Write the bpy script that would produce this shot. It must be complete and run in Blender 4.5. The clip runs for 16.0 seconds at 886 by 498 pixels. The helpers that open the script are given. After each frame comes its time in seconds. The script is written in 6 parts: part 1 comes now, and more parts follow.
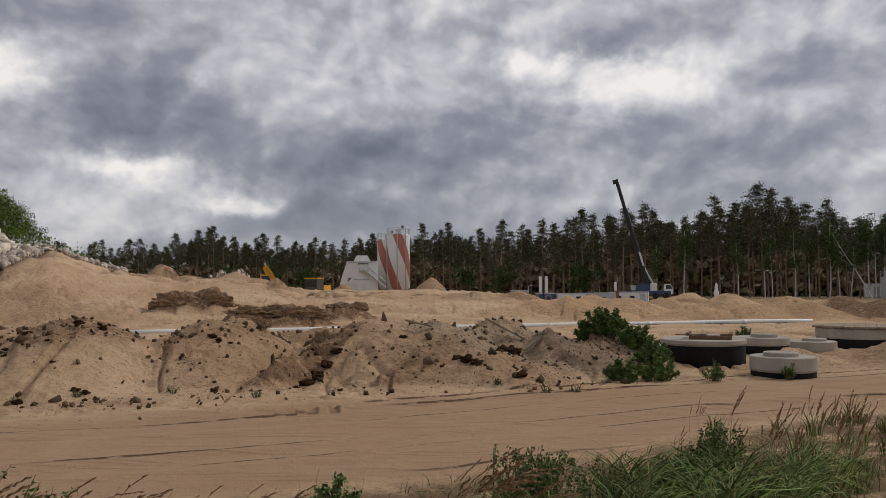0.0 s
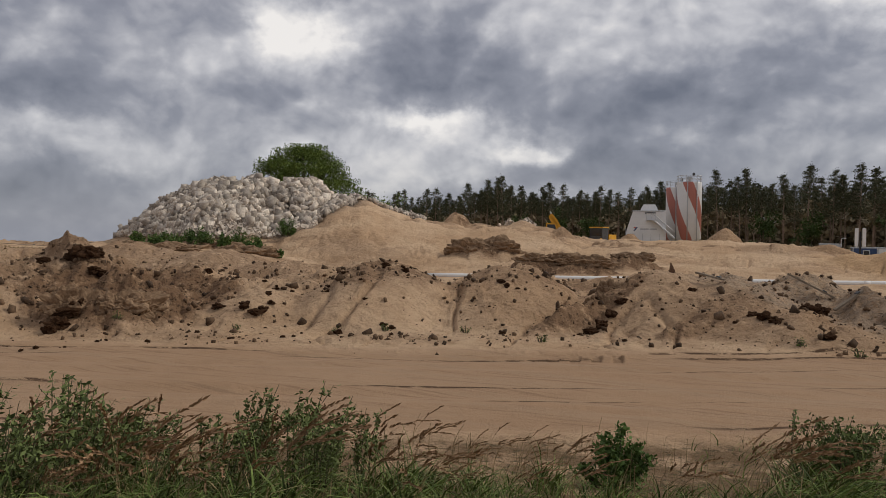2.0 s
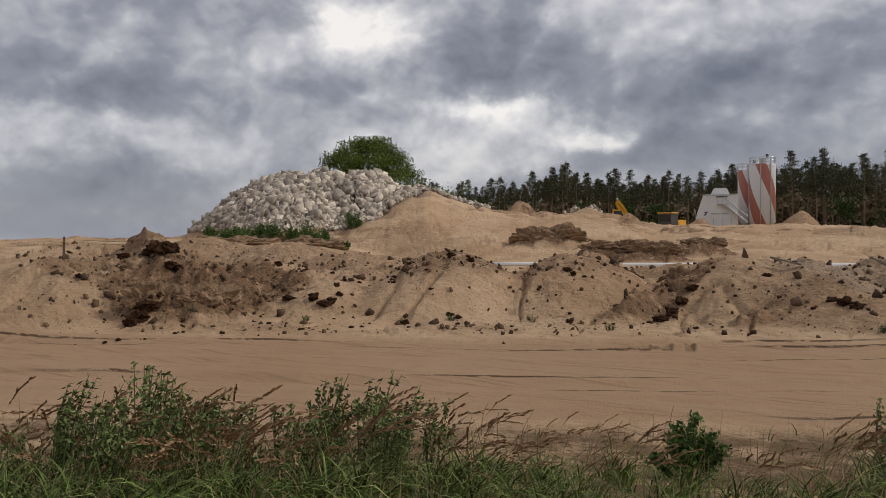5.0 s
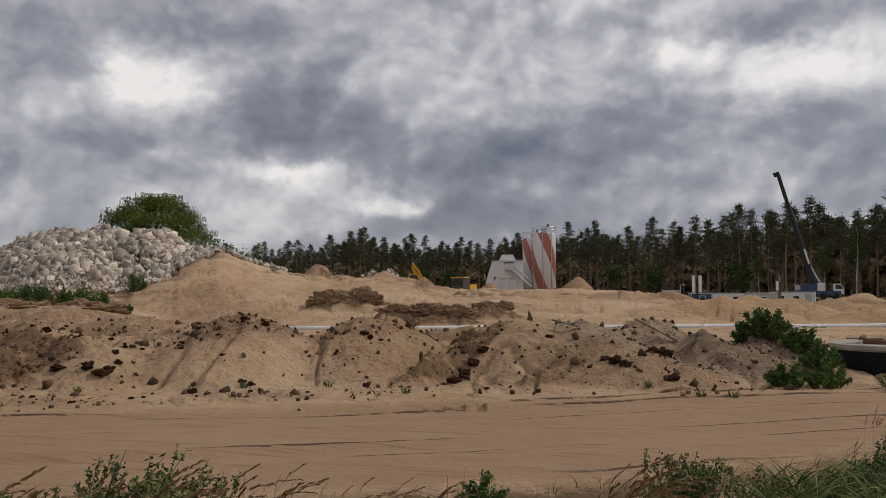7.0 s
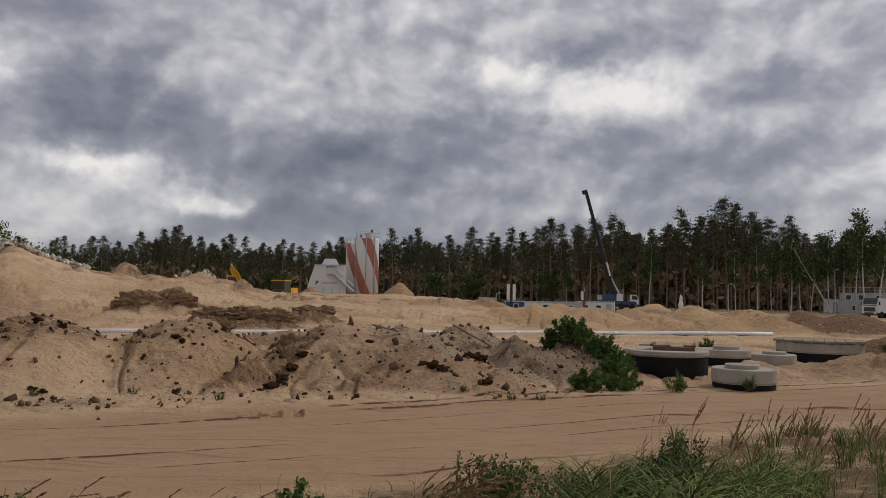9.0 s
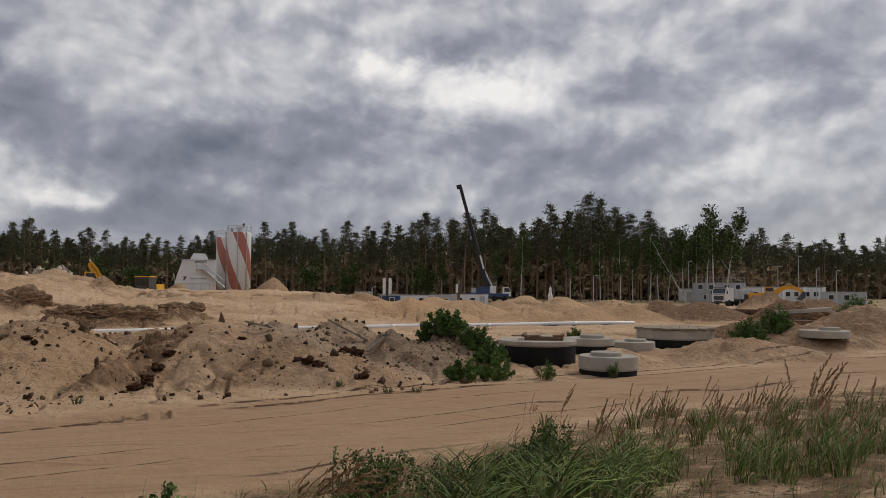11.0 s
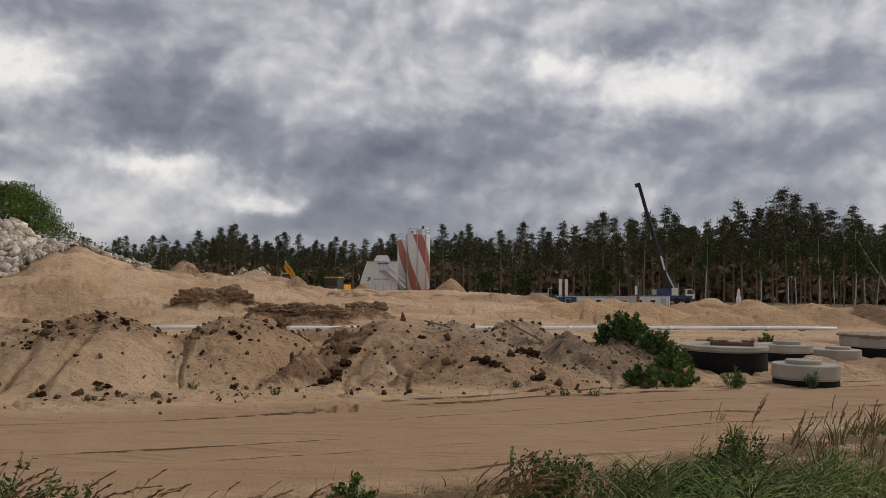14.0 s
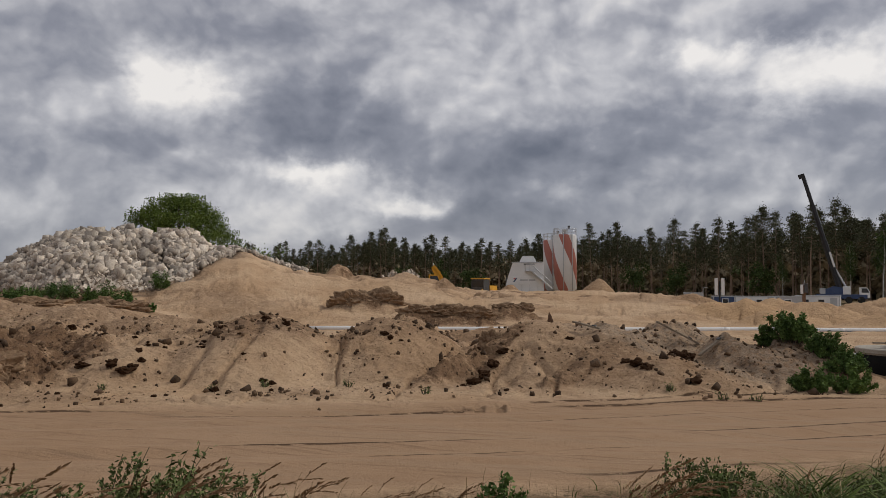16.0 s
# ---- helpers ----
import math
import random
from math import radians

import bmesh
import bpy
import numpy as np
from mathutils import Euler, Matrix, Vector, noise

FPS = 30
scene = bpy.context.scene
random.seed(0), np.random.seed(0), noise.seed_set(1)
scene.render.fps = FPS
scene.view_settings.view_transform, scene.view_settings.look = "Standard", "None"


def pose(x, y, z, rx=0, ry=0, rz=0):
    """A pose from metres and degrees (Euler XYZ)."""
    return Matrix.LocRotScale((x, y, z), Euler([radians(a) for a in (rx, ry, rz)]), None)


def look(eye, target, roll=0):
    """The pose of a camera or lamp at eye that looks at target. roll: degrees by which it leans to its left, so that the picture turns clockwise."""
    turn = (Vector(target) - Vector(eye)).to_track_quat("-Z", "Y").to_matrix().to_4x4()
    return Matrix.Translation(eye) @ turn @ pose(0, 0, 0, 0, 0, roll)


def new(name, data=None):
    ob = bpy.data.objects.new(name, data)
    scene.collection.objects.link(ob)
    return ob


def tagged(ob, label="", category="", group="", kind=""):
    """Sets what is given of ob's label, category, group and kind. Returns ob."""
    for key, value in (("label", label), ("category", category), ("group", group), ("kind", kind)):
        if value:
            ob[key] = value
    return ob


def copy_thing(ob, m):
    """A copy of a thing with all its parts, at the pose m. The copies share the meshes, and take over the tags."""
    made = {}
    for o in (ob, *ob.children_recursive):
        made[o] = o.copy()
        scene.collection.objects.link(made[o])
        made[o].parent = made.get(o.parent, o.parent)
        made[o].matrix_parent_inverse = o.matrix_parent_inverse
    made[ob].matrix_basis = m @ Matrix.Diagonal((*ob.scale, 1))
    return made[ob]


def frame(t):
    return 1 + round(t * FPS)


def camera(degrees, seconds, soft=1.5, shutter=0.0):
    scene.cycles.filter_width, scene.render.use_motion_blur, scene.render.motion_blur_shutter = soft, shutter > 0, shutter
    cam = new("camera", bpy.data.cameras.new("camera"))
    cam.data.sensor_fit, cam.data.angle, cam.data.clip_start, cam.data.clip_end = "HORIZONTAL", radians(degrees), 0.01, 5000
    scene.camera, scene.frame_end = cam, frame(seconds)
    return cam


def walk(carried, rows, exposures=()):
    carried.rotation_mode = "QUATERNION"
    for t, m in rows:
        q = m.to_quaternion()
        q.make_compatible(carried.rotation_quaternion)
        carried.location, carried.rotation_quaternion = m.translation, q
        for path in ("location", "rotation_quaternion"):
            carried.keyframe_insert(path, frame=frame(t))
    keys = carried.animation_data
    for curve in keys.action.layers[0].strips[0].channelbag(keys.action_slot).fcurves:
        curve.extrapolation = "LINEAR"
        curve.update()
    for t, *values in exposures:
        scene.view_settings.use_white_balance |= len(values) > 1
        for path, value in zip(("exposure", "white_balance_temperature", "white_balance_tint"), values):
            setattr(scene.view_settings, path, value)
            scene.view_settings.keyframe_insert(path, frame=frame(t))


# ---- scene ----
cam = camera(60.9, 16.0, soft=0.55)
PATH = [
    (0.0, pose(0, 0, 2.5, 92.93, 0.35, 0.16)),
    (0.5, pose(0, 0, 2.5, 92.88, -0.39, 3.32)),
    (1.0, pose(0, 0, 2.5, 92.79, -0.74, 9.77)),
    (1.5, pose(0, 0, 2.5, 92.03, -0.18, 17.71)),
    (2.0, pose(0, 0, 2.5, 89.00, -0.60, 21.56)),
    (2.5, pose(0, 0, 2.5, 87.62, -0.05, 24.68)),
    (3.0, pose(0, 0, 2.5, 87.52, 0.17, 25.55)),
    (3.2, pose(0, 0, 2.5, 87.53, 0.28, 26.06)),
    (4.25, pose(0, 0, 2.5, 87.70, 0.41, 27.40)),
    (5.3, pose(0, 0, 2.5, 88.89, 0.53, 25.54)),
    (5.5, pose(0, 0, 2.5, 89.57, 0.39, 24.53)),
    (6.0, pose(0, 0, 2.5, 91.20, 0.03, 18.51)),
    (6.5, pose(0, 0, 2.5, 92.39, 0.07, 14.48)),
    (7.0, pose(0, 0, 2.5, 92.92, 0.21, 11.18)),
    (7.5, pose(0, 0, 2.5, 93.13, -0.05, 7.26)),
    (8.0, pose(0, 0, 2.5, 93.20, -0.62, 3.28)),
    (8.5, pose(0, 0, 2.5, 93.30, -1.00, 0.25)),
    (9.0, pose(0, 0, 2.5, 93.38, -1.02, -2.26)),
    (9.5, pose(0, 0, 2.5, 93.41, -1.04, -3.58)),
    (10.0, pose(0, 0, 2.5, 93.42, -0.66, -5.10)),
    (10.2, pose(0, 0, 2.5, 93.41, -0.59, -5.55)),
    (11.4, pose(0, 0, 2.5, 92.80, -0.26, -13.40)),
    (12.3, pose(0, 0, 2.5, 92.27, -0.22, -11.53)),
    (12.5, pose(0, 0, 2.5, 92.25, -0.33, -8.61)),
    (13.0, pose(0, 0, 2.5, 92.68, -0.54, -3.90)),
    (13.5, pose(0, 0, 2.5, 93.03, -0.66, -0.95)),
    (14.0, pose(0, 0, 2.5, 93.00, -0.62, 1.64)),
    (14.5, pose(0, 0, 2.5, 92.99, -0.33, 4.59)),
    (15.0, pose(0, 0, 2.5, 93.00, -0.21, 6.91)),
    (15.5, pose(0, 0, 2.5, 92.99, -0.15, 8.95)),
    (16.0, pose(0, 0, 2.5, 92.99, -0.18, 12.71)),
]
walk(cam, PATH, exposures=((0, 0.0), (2.0, 0.0), (2.6, 0.10), (3.2, 0.14), (5.3, 0.03), (6.0, -0.05), (8.5, -0.08), (10.0, -0.06), (12.3, 0.05), (13.5, -0.04), (16.0, -0.04)))

# ---- world and light ----
world = bpy.data.worlds.new("sky")
scene.world = world
world.use_nodes = True
SUN_EL, SUN_AZ = 40, -62          # degrees; azimuth counts to the left of the y axis


def build_sky():
    nt = world.node_tree
    nt.nodes.clear()
    N, L = nt.nodes.new, nt.links.new

    def math_(op, a, b=None, c=None):
        n = N("ShaderNodeMath")
        n.operation = op
        for i, v in enumerate((a, b, c)):
            if v is None:
                continue
            if isinstance(v, (int, float)):
                n.inputs[i].default_value = v
            else:
                L(v, n.inputs[i])
        return n.outputs[0]

    out = N("ShaderNodeOutputWorld")
    bg = N("ShaderNodeBackground")
    co = N("ShaderNodeTexCoord")
    sep = N("ShaderNodeSeparateXYZ")
    L(co.outputs["Generated"], sep.inputs[0])

    def vec(op, a, b_):
        n = N("ShaderNodeVectorMath")
        n.operation = op
        for i, v in enumerate((a, b_)):
            if isinstance(v, tuple):
                n.inputs[i].default_value = v
            else:
                L(v, n.inputs[i])
        return n.outputs[0]

    # cloud banks lie flatter than they are wide
    base = vec("MULTIPLY", co.outputs["Generated"], (1.0, 1.0, 1.3))

    def fbm(src, scale, detail, rough, off, colour=False):
        n = N("ShaderNodeTexNoise")
        n.inputs["Scale"].default_value, n.inputs["Detail"].default_value = scale, detail
        n.inputs["Roughness"].default_value = rough
        L(vec("ADD", src, off), n.inputs["Vector"])
        return n.outputs["Color" if colour else "Fac"]

    def billow(src, scale, detail, off):
        n = N("ShaderNodeTexVoronoi")
        n.feature = "SMOOTH_F1"
        n.normalize = True
        n.inputs["Scale"].default_value, n.inputs["Detail"].default_value = scale, detail
        n.inputs["Roughness"].default_value, n.inputs["Smoothness"].default_value = 0.55, 0.45
        L(vec("ADD", src, off), n.inputs["Vector"])
        return n.outputs["Distance"]

    def density(src):
        """Torn, billowing cloud at a direction."""
        torn = vec("MULTIPLY", vec("SUBTRACT", fbm(src, 7.0, 4, 0.5, (4.0, 2.0, 1.0), True), (0.5, 0.5, 0.5)), (0.085, 0.085, 0.085))
        p = vec("ADD", src, torn)
        puffs = math_("SUBTRACT", 0.62, billow(p, 8.0, 3.0, (1.3, 7.1, 2.2)))
        d = math_("ADD", math_("MULTIPLY", puffs, 0.52), math_("MULTIPLY", fbm(p, 5.2, 9, 0.53, (7.4, 2.2, 1.0)), 0.50))
        return d

    here = density(base)
    # puffs are brighter on the side that faces the light above
    relief = math_("SUBTRACT", here, density(vec("ADD", base, (-0.012, 0.0, 0.020))))
    body = math_("ADD", math_("MULTIPLY", here, 0.56), math_("MULTIPLY", relief, 0.95))
    body = math_("ADD", body, 0.268)
    # the heaps and openings of this sky, by azimuth and elevation, their edges torn by noise
    w = N("ShaderNodeSeparateXYZ")
    L(fbm(base, 9.0, 9, 0.60, (9.0, 4.0, 3.0), True), w.inputs[0])
    azd = math_("MULTIPLY", math_("ARCTAN2", math_("MULTIPLY", sep.outputs[0], -1.0), sep.outputs[1]), 57.3)
    eld = math_("MULTIPLY", math_("ARCSINE", sep.outputs[2]), 57.3)
    azd = math_("ADD", azd, math_("MULTIPLY", math_("SUBTRACT", w.outputs[0], 0.5), 11.0))
    eld = math_("ADD", eld, math_("MULTIPLY", math_("SUBTRACT", w.outputs[1], 0.5), 6.5))
    heaps = []

    def heap(a, e, ra, re, amp):
        p = math_("POWER", math_("MULTIPLY", math_("SUBTRACT", azd, float(a)), 1.0 / ra), 2.0)
        q = math_("POWER", math_("MULTIPLY", math_("SUBTRACT", eld, float(e)), 1.0 / re), 2.0)
        heaps.append(math_("MULTIPLY", math_("POWER", 2.718, math_("MULTIPLY", math_("ADD", p, q), -1.0)), amp * 0.72))

    heap(31.6, 13.4, 3.0, 2.6, 0.2)
    heap(34.9, 13.9, 1.7, 1.7, 0.1)
    heap(52.9, 7.2, 6.0, 1.2, 0.16)
    heap(46.9, 5.7, 4.7, 1.3, 0.08)
    heap(23.6, 8.8, 3.8, 1.3, 0.17)
    heap(16.0, 6.2, 5.1, 1.2, 0.17)
    heap(26.6, 5.2, 2.6, 1.1, 0.12)
    heap(21.4, 4.0, 5.1, 0.9, 0.12)
    heap(40.3, 10.3, 2.1, 1.7, 0.06)
    heap(50.0, 10.1, 9.4, 1.9, -0.13)
    heap(21.4, 12.2, 5.5, 2.6, -0.15)
    heap(44.3, 3.8, 10.2, 0.9, -0.08)
    heap(53.3, 1.5, 8.5, 2.6, -0.16)
    heap(3.8, 10.2, 9.4, 3.0, -0.1)
    heap(43.3, 13.6, 6.8, 1.7, -0.07)
    heap(31.6, 8.2, 4.7, 1.3, -0.07)
    heap(32.7, 14.6, 2.6, 2.1, 0.16)
    heap(22.4, 8.8, 4.7, 1.1, 0.15)
    heap(15.5, 6.1, 3.8, 0.9, 0.13)
    heap(-6.6, 16.4, 2.6, 1.7, 0.15)
    heap(-11.3, 14.6, 3.4, 2.1, 0.16)
    heap(15.5, 18.3, 6.4, 2.1, 0.05)
    heap(3.6, 6.4, 2.1, 0.8, 0.06)
    heap(20.7, 13.0, 5.5, 2.6, -0.15)
    heap(17.2, 9.1, 3.8, 1.3, -0.13)
    heap(4.8, 10.0, 7.7, 2.1, -0.14)
    heap(28.7, 18.6, 6.4, 1.5, -0.1)
    heap(7.4, 5.2, 7.7, 1.9, -0.16)
    heap(-10.5, 11.3, 3.8, 1.5, -0.12)
    heap(-12.4, 17.5, 5.1, 1.3, -0.1)
    heap(11.2, 12.6, 3.0, 2.1, -0.06)
    heap(-11.8, 15.8, 5.1, 1.9, 0.16)
    heap(-17.8, 15.6, 3.8, 2.1, 0.17)
    heap(-33.6, 14.9, 3.4, 3.0, 0.16)
    heap(-28.9, 16.1, 1.7, 1.7, 0.1)
    heap(-4.9, 16.9, 1.7, 1.3, 0.09)
    heap(20.1, 7.7, 3.4, 1.5, 0.1)
    heap(13.3, 5.8, 4.7, 0.9, 0.08)
    heap(-36.6, 7.5, 6.4, 1.5, 0.05)
    heap(-25.2, 12.5, 5.1, 1.3, 0.06)
    heap(-11.4, 17.6, 4.7, 0.9, -0.1)
    heap(-19.9, 9.8, 7.2, 1.7, -0.13)
    heap(-32.5, 16.7, 3.8, 1.6, -0.17)
    heap(-37.7, 13.7, 2.6, 2.1, -0.13)
    heap(-27.6, 10.7, 4.7, 1.3, -0.1)
    heap(-2.4, 8.8, 7.7, 1.9, -0.13)
    heap(-14.8, 11.4, 2.6, 1.1, -0.09)
    heap(-31.7, 6.6, 11.1, 1.3, -0.06)
    heap(3.6, 12.2, 3.0, 3.0, 0.05)
    heap(47.0, 12.0, 12.0, 7.0, -0.10)
    heap(-12.0, 4.0, 34.0, 2.6, -0.07)
    for h in heaps:
        body = math_("ADD", body, h)
    ramp = N("ShaderNodeValToRGB")
    el = ramp.color_ramp.elements
    stops = ((0.22, (0.135, 0.145, 0.185)), (0.405, (0.265, 0.272, 0.318)), (0.485, (0.390, 0.392, 0.430)),
             (0.565, (0.565, 0.560, 0.585)), (0.70, (0.90, 0.865, 0.835)))
    while len(el) < len(stops):
        el.new(0.5)
    for e, (p, c) in zip(el, stops):
        e.position, e.color = p, (*c, 1)
    L(body, ramp.inputs[0])
    # a pale blue-grey veil towards the horizon
    veil = math_("POWER", math_("SUBTRACT", 1.0, math_("MINIMUM", math_("MULTIPLY", math_("MAXIMUM", sep.outputs[2], 0.0), 6.0), 1.0)), 2.0)
    mix = N("ShaderNodeMix")
    mix.data_type = "RGBA"
    L(math_("MULTIPLY", veil, 0.8), mix.inputs["Factor"])
    L(ramp.outputs[0], mix.inputs["A"])
    mix.inputs["B"].default_value = (0.265, 0.278, 0.325, 1)
    # the clear sky above the cloud, hardly showing
    sky = N("ShaderNodeTexSky")
    sky.sky_type, sky.sun_disc = "NISHITA", False
    sky.sun_elevation, sky.sun_rotation = radians(SUN_EL), radians(-SUN_AZ)
    dim = N("ShaderNodeVectorMath")
    dim.operation = "SCALE"
    dim.inputs["Scale"].default_value = 0.10
    L(sky.outputs[0], dim.inputs[0])
    mix2 = N("ShaderNodeMix")
    mix2.data_type = "RGBA"
    mix2.inputs["Factor"].default_value = 0.93
    L(dim.outputs[0], mix2.inputs["A"]), L(mix.outputs["Result"], mix2.inputs["B"])
    L(mix2.outputs["Result"], bg.inputs["Color"])
    bg.inputs["Strength"].default_value = 1.0
    L(bg.outputs[0], out.inputs[0])


build_sky()
sun = new("sun", bpy.data.lights.new("sun", "SUN"))
sun.data.energy, sun.data.angle, sun.data.color = 1.55, radians(11), (1.0, 0.95, 0.87)
sun.matrix_world = look((-60 * math.sin(radians(SUN_AZ)), 60 * math.cos(radians(SUN_AZ)), 60 * math.tan(radians(SUN_EL))), (0, 0, 0))


# ---- materials ----
def material(name, dark, light, scale=3.0, rough=0.85, bump=0.3, bump_scale=20.0, metal=0.0, mottle=0.0, spec=0.3,
             per_object=0.0, per_island=0.0, coords="Object"):
    """Two colours mixed by coarse and fine noise, with fine relief."""
    m = bpy.data.materials.new(name)
    m.use_nodes = True
    nt = m.node_tree
    N, L = nt.nodes.new, nt.links.new
    b = nt.nodes["Principled BSDF"]
    co = N("ShaderNodeTexCoord")
    n1, n2 = N("ShaderNodeTexNoise"), N("ShaderNodeTexNoise")
    n1.inputs["Scale"].default_value, n1.inputs["Detail"].default_value = scale, 5
    n2.inputs["Scale"].default_value, n2.inputs["Detail"].default_value = bump_scale, 6
    L(co.outputs[coords], n1.inputs["Vector"]), L(co.outputs[coords], n2.inputs["Vector"])
    a = N("ShaderNodeMath")
    a.operation = "MULTIPLY_ADD"
    L(n2.outputs["Fac"], a.inputs[0])
    a.inputs[1].default_value = 0.45
    s = N("ShaderNodeMath")
    s.operation = "MULTIPLY"
    L(n1.outputs["Fac"], s.inputs[0])
    s.inputs[1].default_value = 0.55
    L(s.outputs[0], a.inputs[2])
    r = N("ShaderNodeMapRange")
    r.inputs["From Min"].default_value, r.inputs["From Max"].default_value = 0.34, 0.66
    L(a.outputs[0], r.inputs["Value"])
    mix = N("ShaderNodeMix")
    mix.data_type = "RGBA"
    L(r.outputs[0], mix.inputs["Factor"])
    mix.inputs["A"].default_value, mix.inputs["B"].default_value = (*dark, 1), (*light, 1)
    col = mix.outputs["Result"]
    if per_object or per_island:
        hsv = N("ShaderNodeHueSaturation")
        g = N("ShaderNodeObjectInfo") if per_object else N("ShaderNodeNewGeometry")
        src = g.outputs["Random"] if per_object else g.outputs["Random Per Island"]
        v = N("ShaderNodeMapRange")
        k = per_object or per_island
        v.inputs["To Min"].default_value, v.inputs["To Max"].default_value = 1 - k, 1 + k
        L(src, v.inputs["Value"]), L(v.outputs[0], hsv.inputs["Value"])
        L(col, hsv.inputs["Color"])
        col = hsv.outputs["Color"]
    L(col, b.inputs["Base Color"])
    b.inputs["Roughness"].default_value, b.inputs["Metallic"].default_value = rough, metal
    b.inputs["Specular IOR Level"].default_value = spec
    if bump:
        bp = N("ShaderNodeBump")
        bp.inputs["Strength"].default_value, bp.inputs["Distance"].default_value = bump, 0.02
        L(n2.outputs["Fac"], bp.inputs["Height"]), L(bp.outputs[0], b.inputs["Normal"])
    return m


def leaf_material(name, dark, light, k=0.35):
    m = material(name, dark, light, scale=1.2, rough=0.6, bump=0, bump_scale=6, spec=0.08, per_island=k)
    b = m.node_tree.nodes["Principled BSDF"]
    b.inputs["Subsurface Weight"].default_value = 0.0
    b.inputs["Transmission Weight"].default_value = 0.0
    return m


CONCRETE = material("concrete", (0.27, 0.240, 0.195), (0.45, 0.405, 0.340), 1.6, 0.9, 0.25, 30)
BITUMEN = material("bitumen", (0.006, 0.006, 0.006), (0.018, 0.017, 0.016), 2.0, 0.85, 0.4, 25, spec=0.12)
RUBBLE = material("broken_concrete", (0.25, 0.19, 0.14), (0.66, 0.585, 0.49), 1.1, 0.95, 0.6, 9, per_island=0.5)
RUBBLE_ONE = material("broken_concrete_block", (0.25, 0.19, 0.14), (0.66, 0.585, 0.49), 1.1, 0.95, 0.6, 9, per_object=0.5)
CLOD = material("dark_soil", (0.024, 0.011, 0.006), (0.078, 0.042, 0.022), 6, 1.0, 0.8, 22, spec=0.05)
BROWN = material("brown_soil", (0.13, 0.078, 0.044), (0.34, 0.228, 0.138), 3, 1.0, 0.8, 14)
PIPE = material("pale_plastic", (0.74, 0.72, 0.69), (0.86, 0.85, 0.82), 0.7, 0.5, 0.05, 30)
WHITE = material("white_sheet_metal", (0.60, 0.60, 0.60), (0.74, 0.74, 0.73), 0.6, 0.45, 0.05, 12)
GREY = material("grey_sheet_metal", (0.34, 0.35, 0.36), (0.46, 0.47, 0.48), 0.6, 0.5, 0.08, 12)
RED = material("red_paint", (0.36, 0.055, 0.04), (0.46, 0.09, 0.065), 0.8, 0.5, 0.05, 12)
YELLOW = material("yellow_paint", (0.55, 0.27, 0.02), (0.70, 0.37, 0.04), 1.5, 0.45, 0.1, 12)
STEEL = material("dark_steel", (0.05, 0.05, 0.052), (0.11, 0.11, 0.11), 2, 0.55, 0.15, 20, metal=0.4)
GALV = material("galvanised_steel", (0.40, 0.41, 0.42), (0.55, 0.55, 0.55), 4, 0.45, 0.05, 30, metal=0.6)
BLACK = material("black_paint", (0.012, 0.012, 0.014), (0.03, 0.03, 0.033), 2, 0.45, 0.05, 20)
BLUE = material("blue_paint", (0.030, 0.052, 0.120), (0.055, 0.085, 0.170), 1.0, 0.45, 0.05, 12)
RUBBER = material("rubber", (0.015, 0.015, 0.015), (0.04, 0.038, 0.035), 4, 0.9, 0.3, 20)
WOOD = material("weathered_timber", (0.1625, 0.1187, 0.0813), (0.3375, 0.2687, 0.1938), 2.5, 0.9, 0.5, 18)
DRY_WOOD = material("brown_rusty_steel", (0.09, 0.05, 0.03), (0.20, 0.115, 0.07), 2.5, 0.9, 0.5, 18)
GLASS = material("dark_window_glass", (0.02, 0.024, 0.028), (0.035, 0.04, 0.045), 1, 0.12, 0, 5, spec=0.6)
LAMP_GLASS = material("lamp_glass", (0.75, 0.75, 0.74), (0.85, 0.85, 0.84), 1, 0.2, 0, 5)
PINE_BARK = material("pine_bark", (0.14, 0.100, 0.074), (0.33, 0.225, 0.160), 0.5, 0.95, 0.5, 6, per_object=0.25)
BIRCH_BARK = material("birch_bark", (0.30, 0.285, 0.26), (0.74, 0.72, 0.67), 2.2, 0.8, 0.3, 5)
NEEDLES = leaf_material("pine_needles", (0.040, 0.046, 0.025), (0.122, 0.122, 0.066), 0.5)
BIRCH_LEAF = leaf_material("birch_leaves", (0.0336, 0.0540, 0.0168), (0.0744, 0.1080, 0.0312), 0.4)
WILLOW_LEAF = leaf_material("willow_leaves", (0.070, 0.108, 0.022), (0.170, 0.225, 0.052), 0.4)
BUSH_LEAF = leaf_material("bush_leaves", (0.0382, 0.0739, 0.0204), (0.1573, 0.2309, 0.0649), 0.45)
BUSH_PALE = leaf_material("pale_bush_leaves", (0.07, 0.12, 0.025), (0.13, 0.19, 0.05), 0.35)
WEED_LEAF = leaf_material("weed_leaves", (0.045, 0.068, 0.018), (0.205, 0.245, 0.090), 0.5)
UNDER = leaf_material("wood_undergrowth", (0.210, 0.165, 0.100), (0.350, 0.285, 0.175), 0.4)
GRASS = leaf_material("grass_blades", (0.016, 0.036, 0.006), (0.255, 0.320, 0.092), 0.68)
STRAW = leaf_material("dry_grass", (0.24, 0.175, 0.085), (0.44, 0.34, 0.19), 0.35)
SEED = leaf_material("seed_heads", (0.22, 0.125, 0.065), (0.42, 0.27, 0.15), 0.35)
STEM = material("green_stem", (0.06, 0.055, 0.03), (0.11, 0.11, 0.05), 5, 0.7, 0, 9)
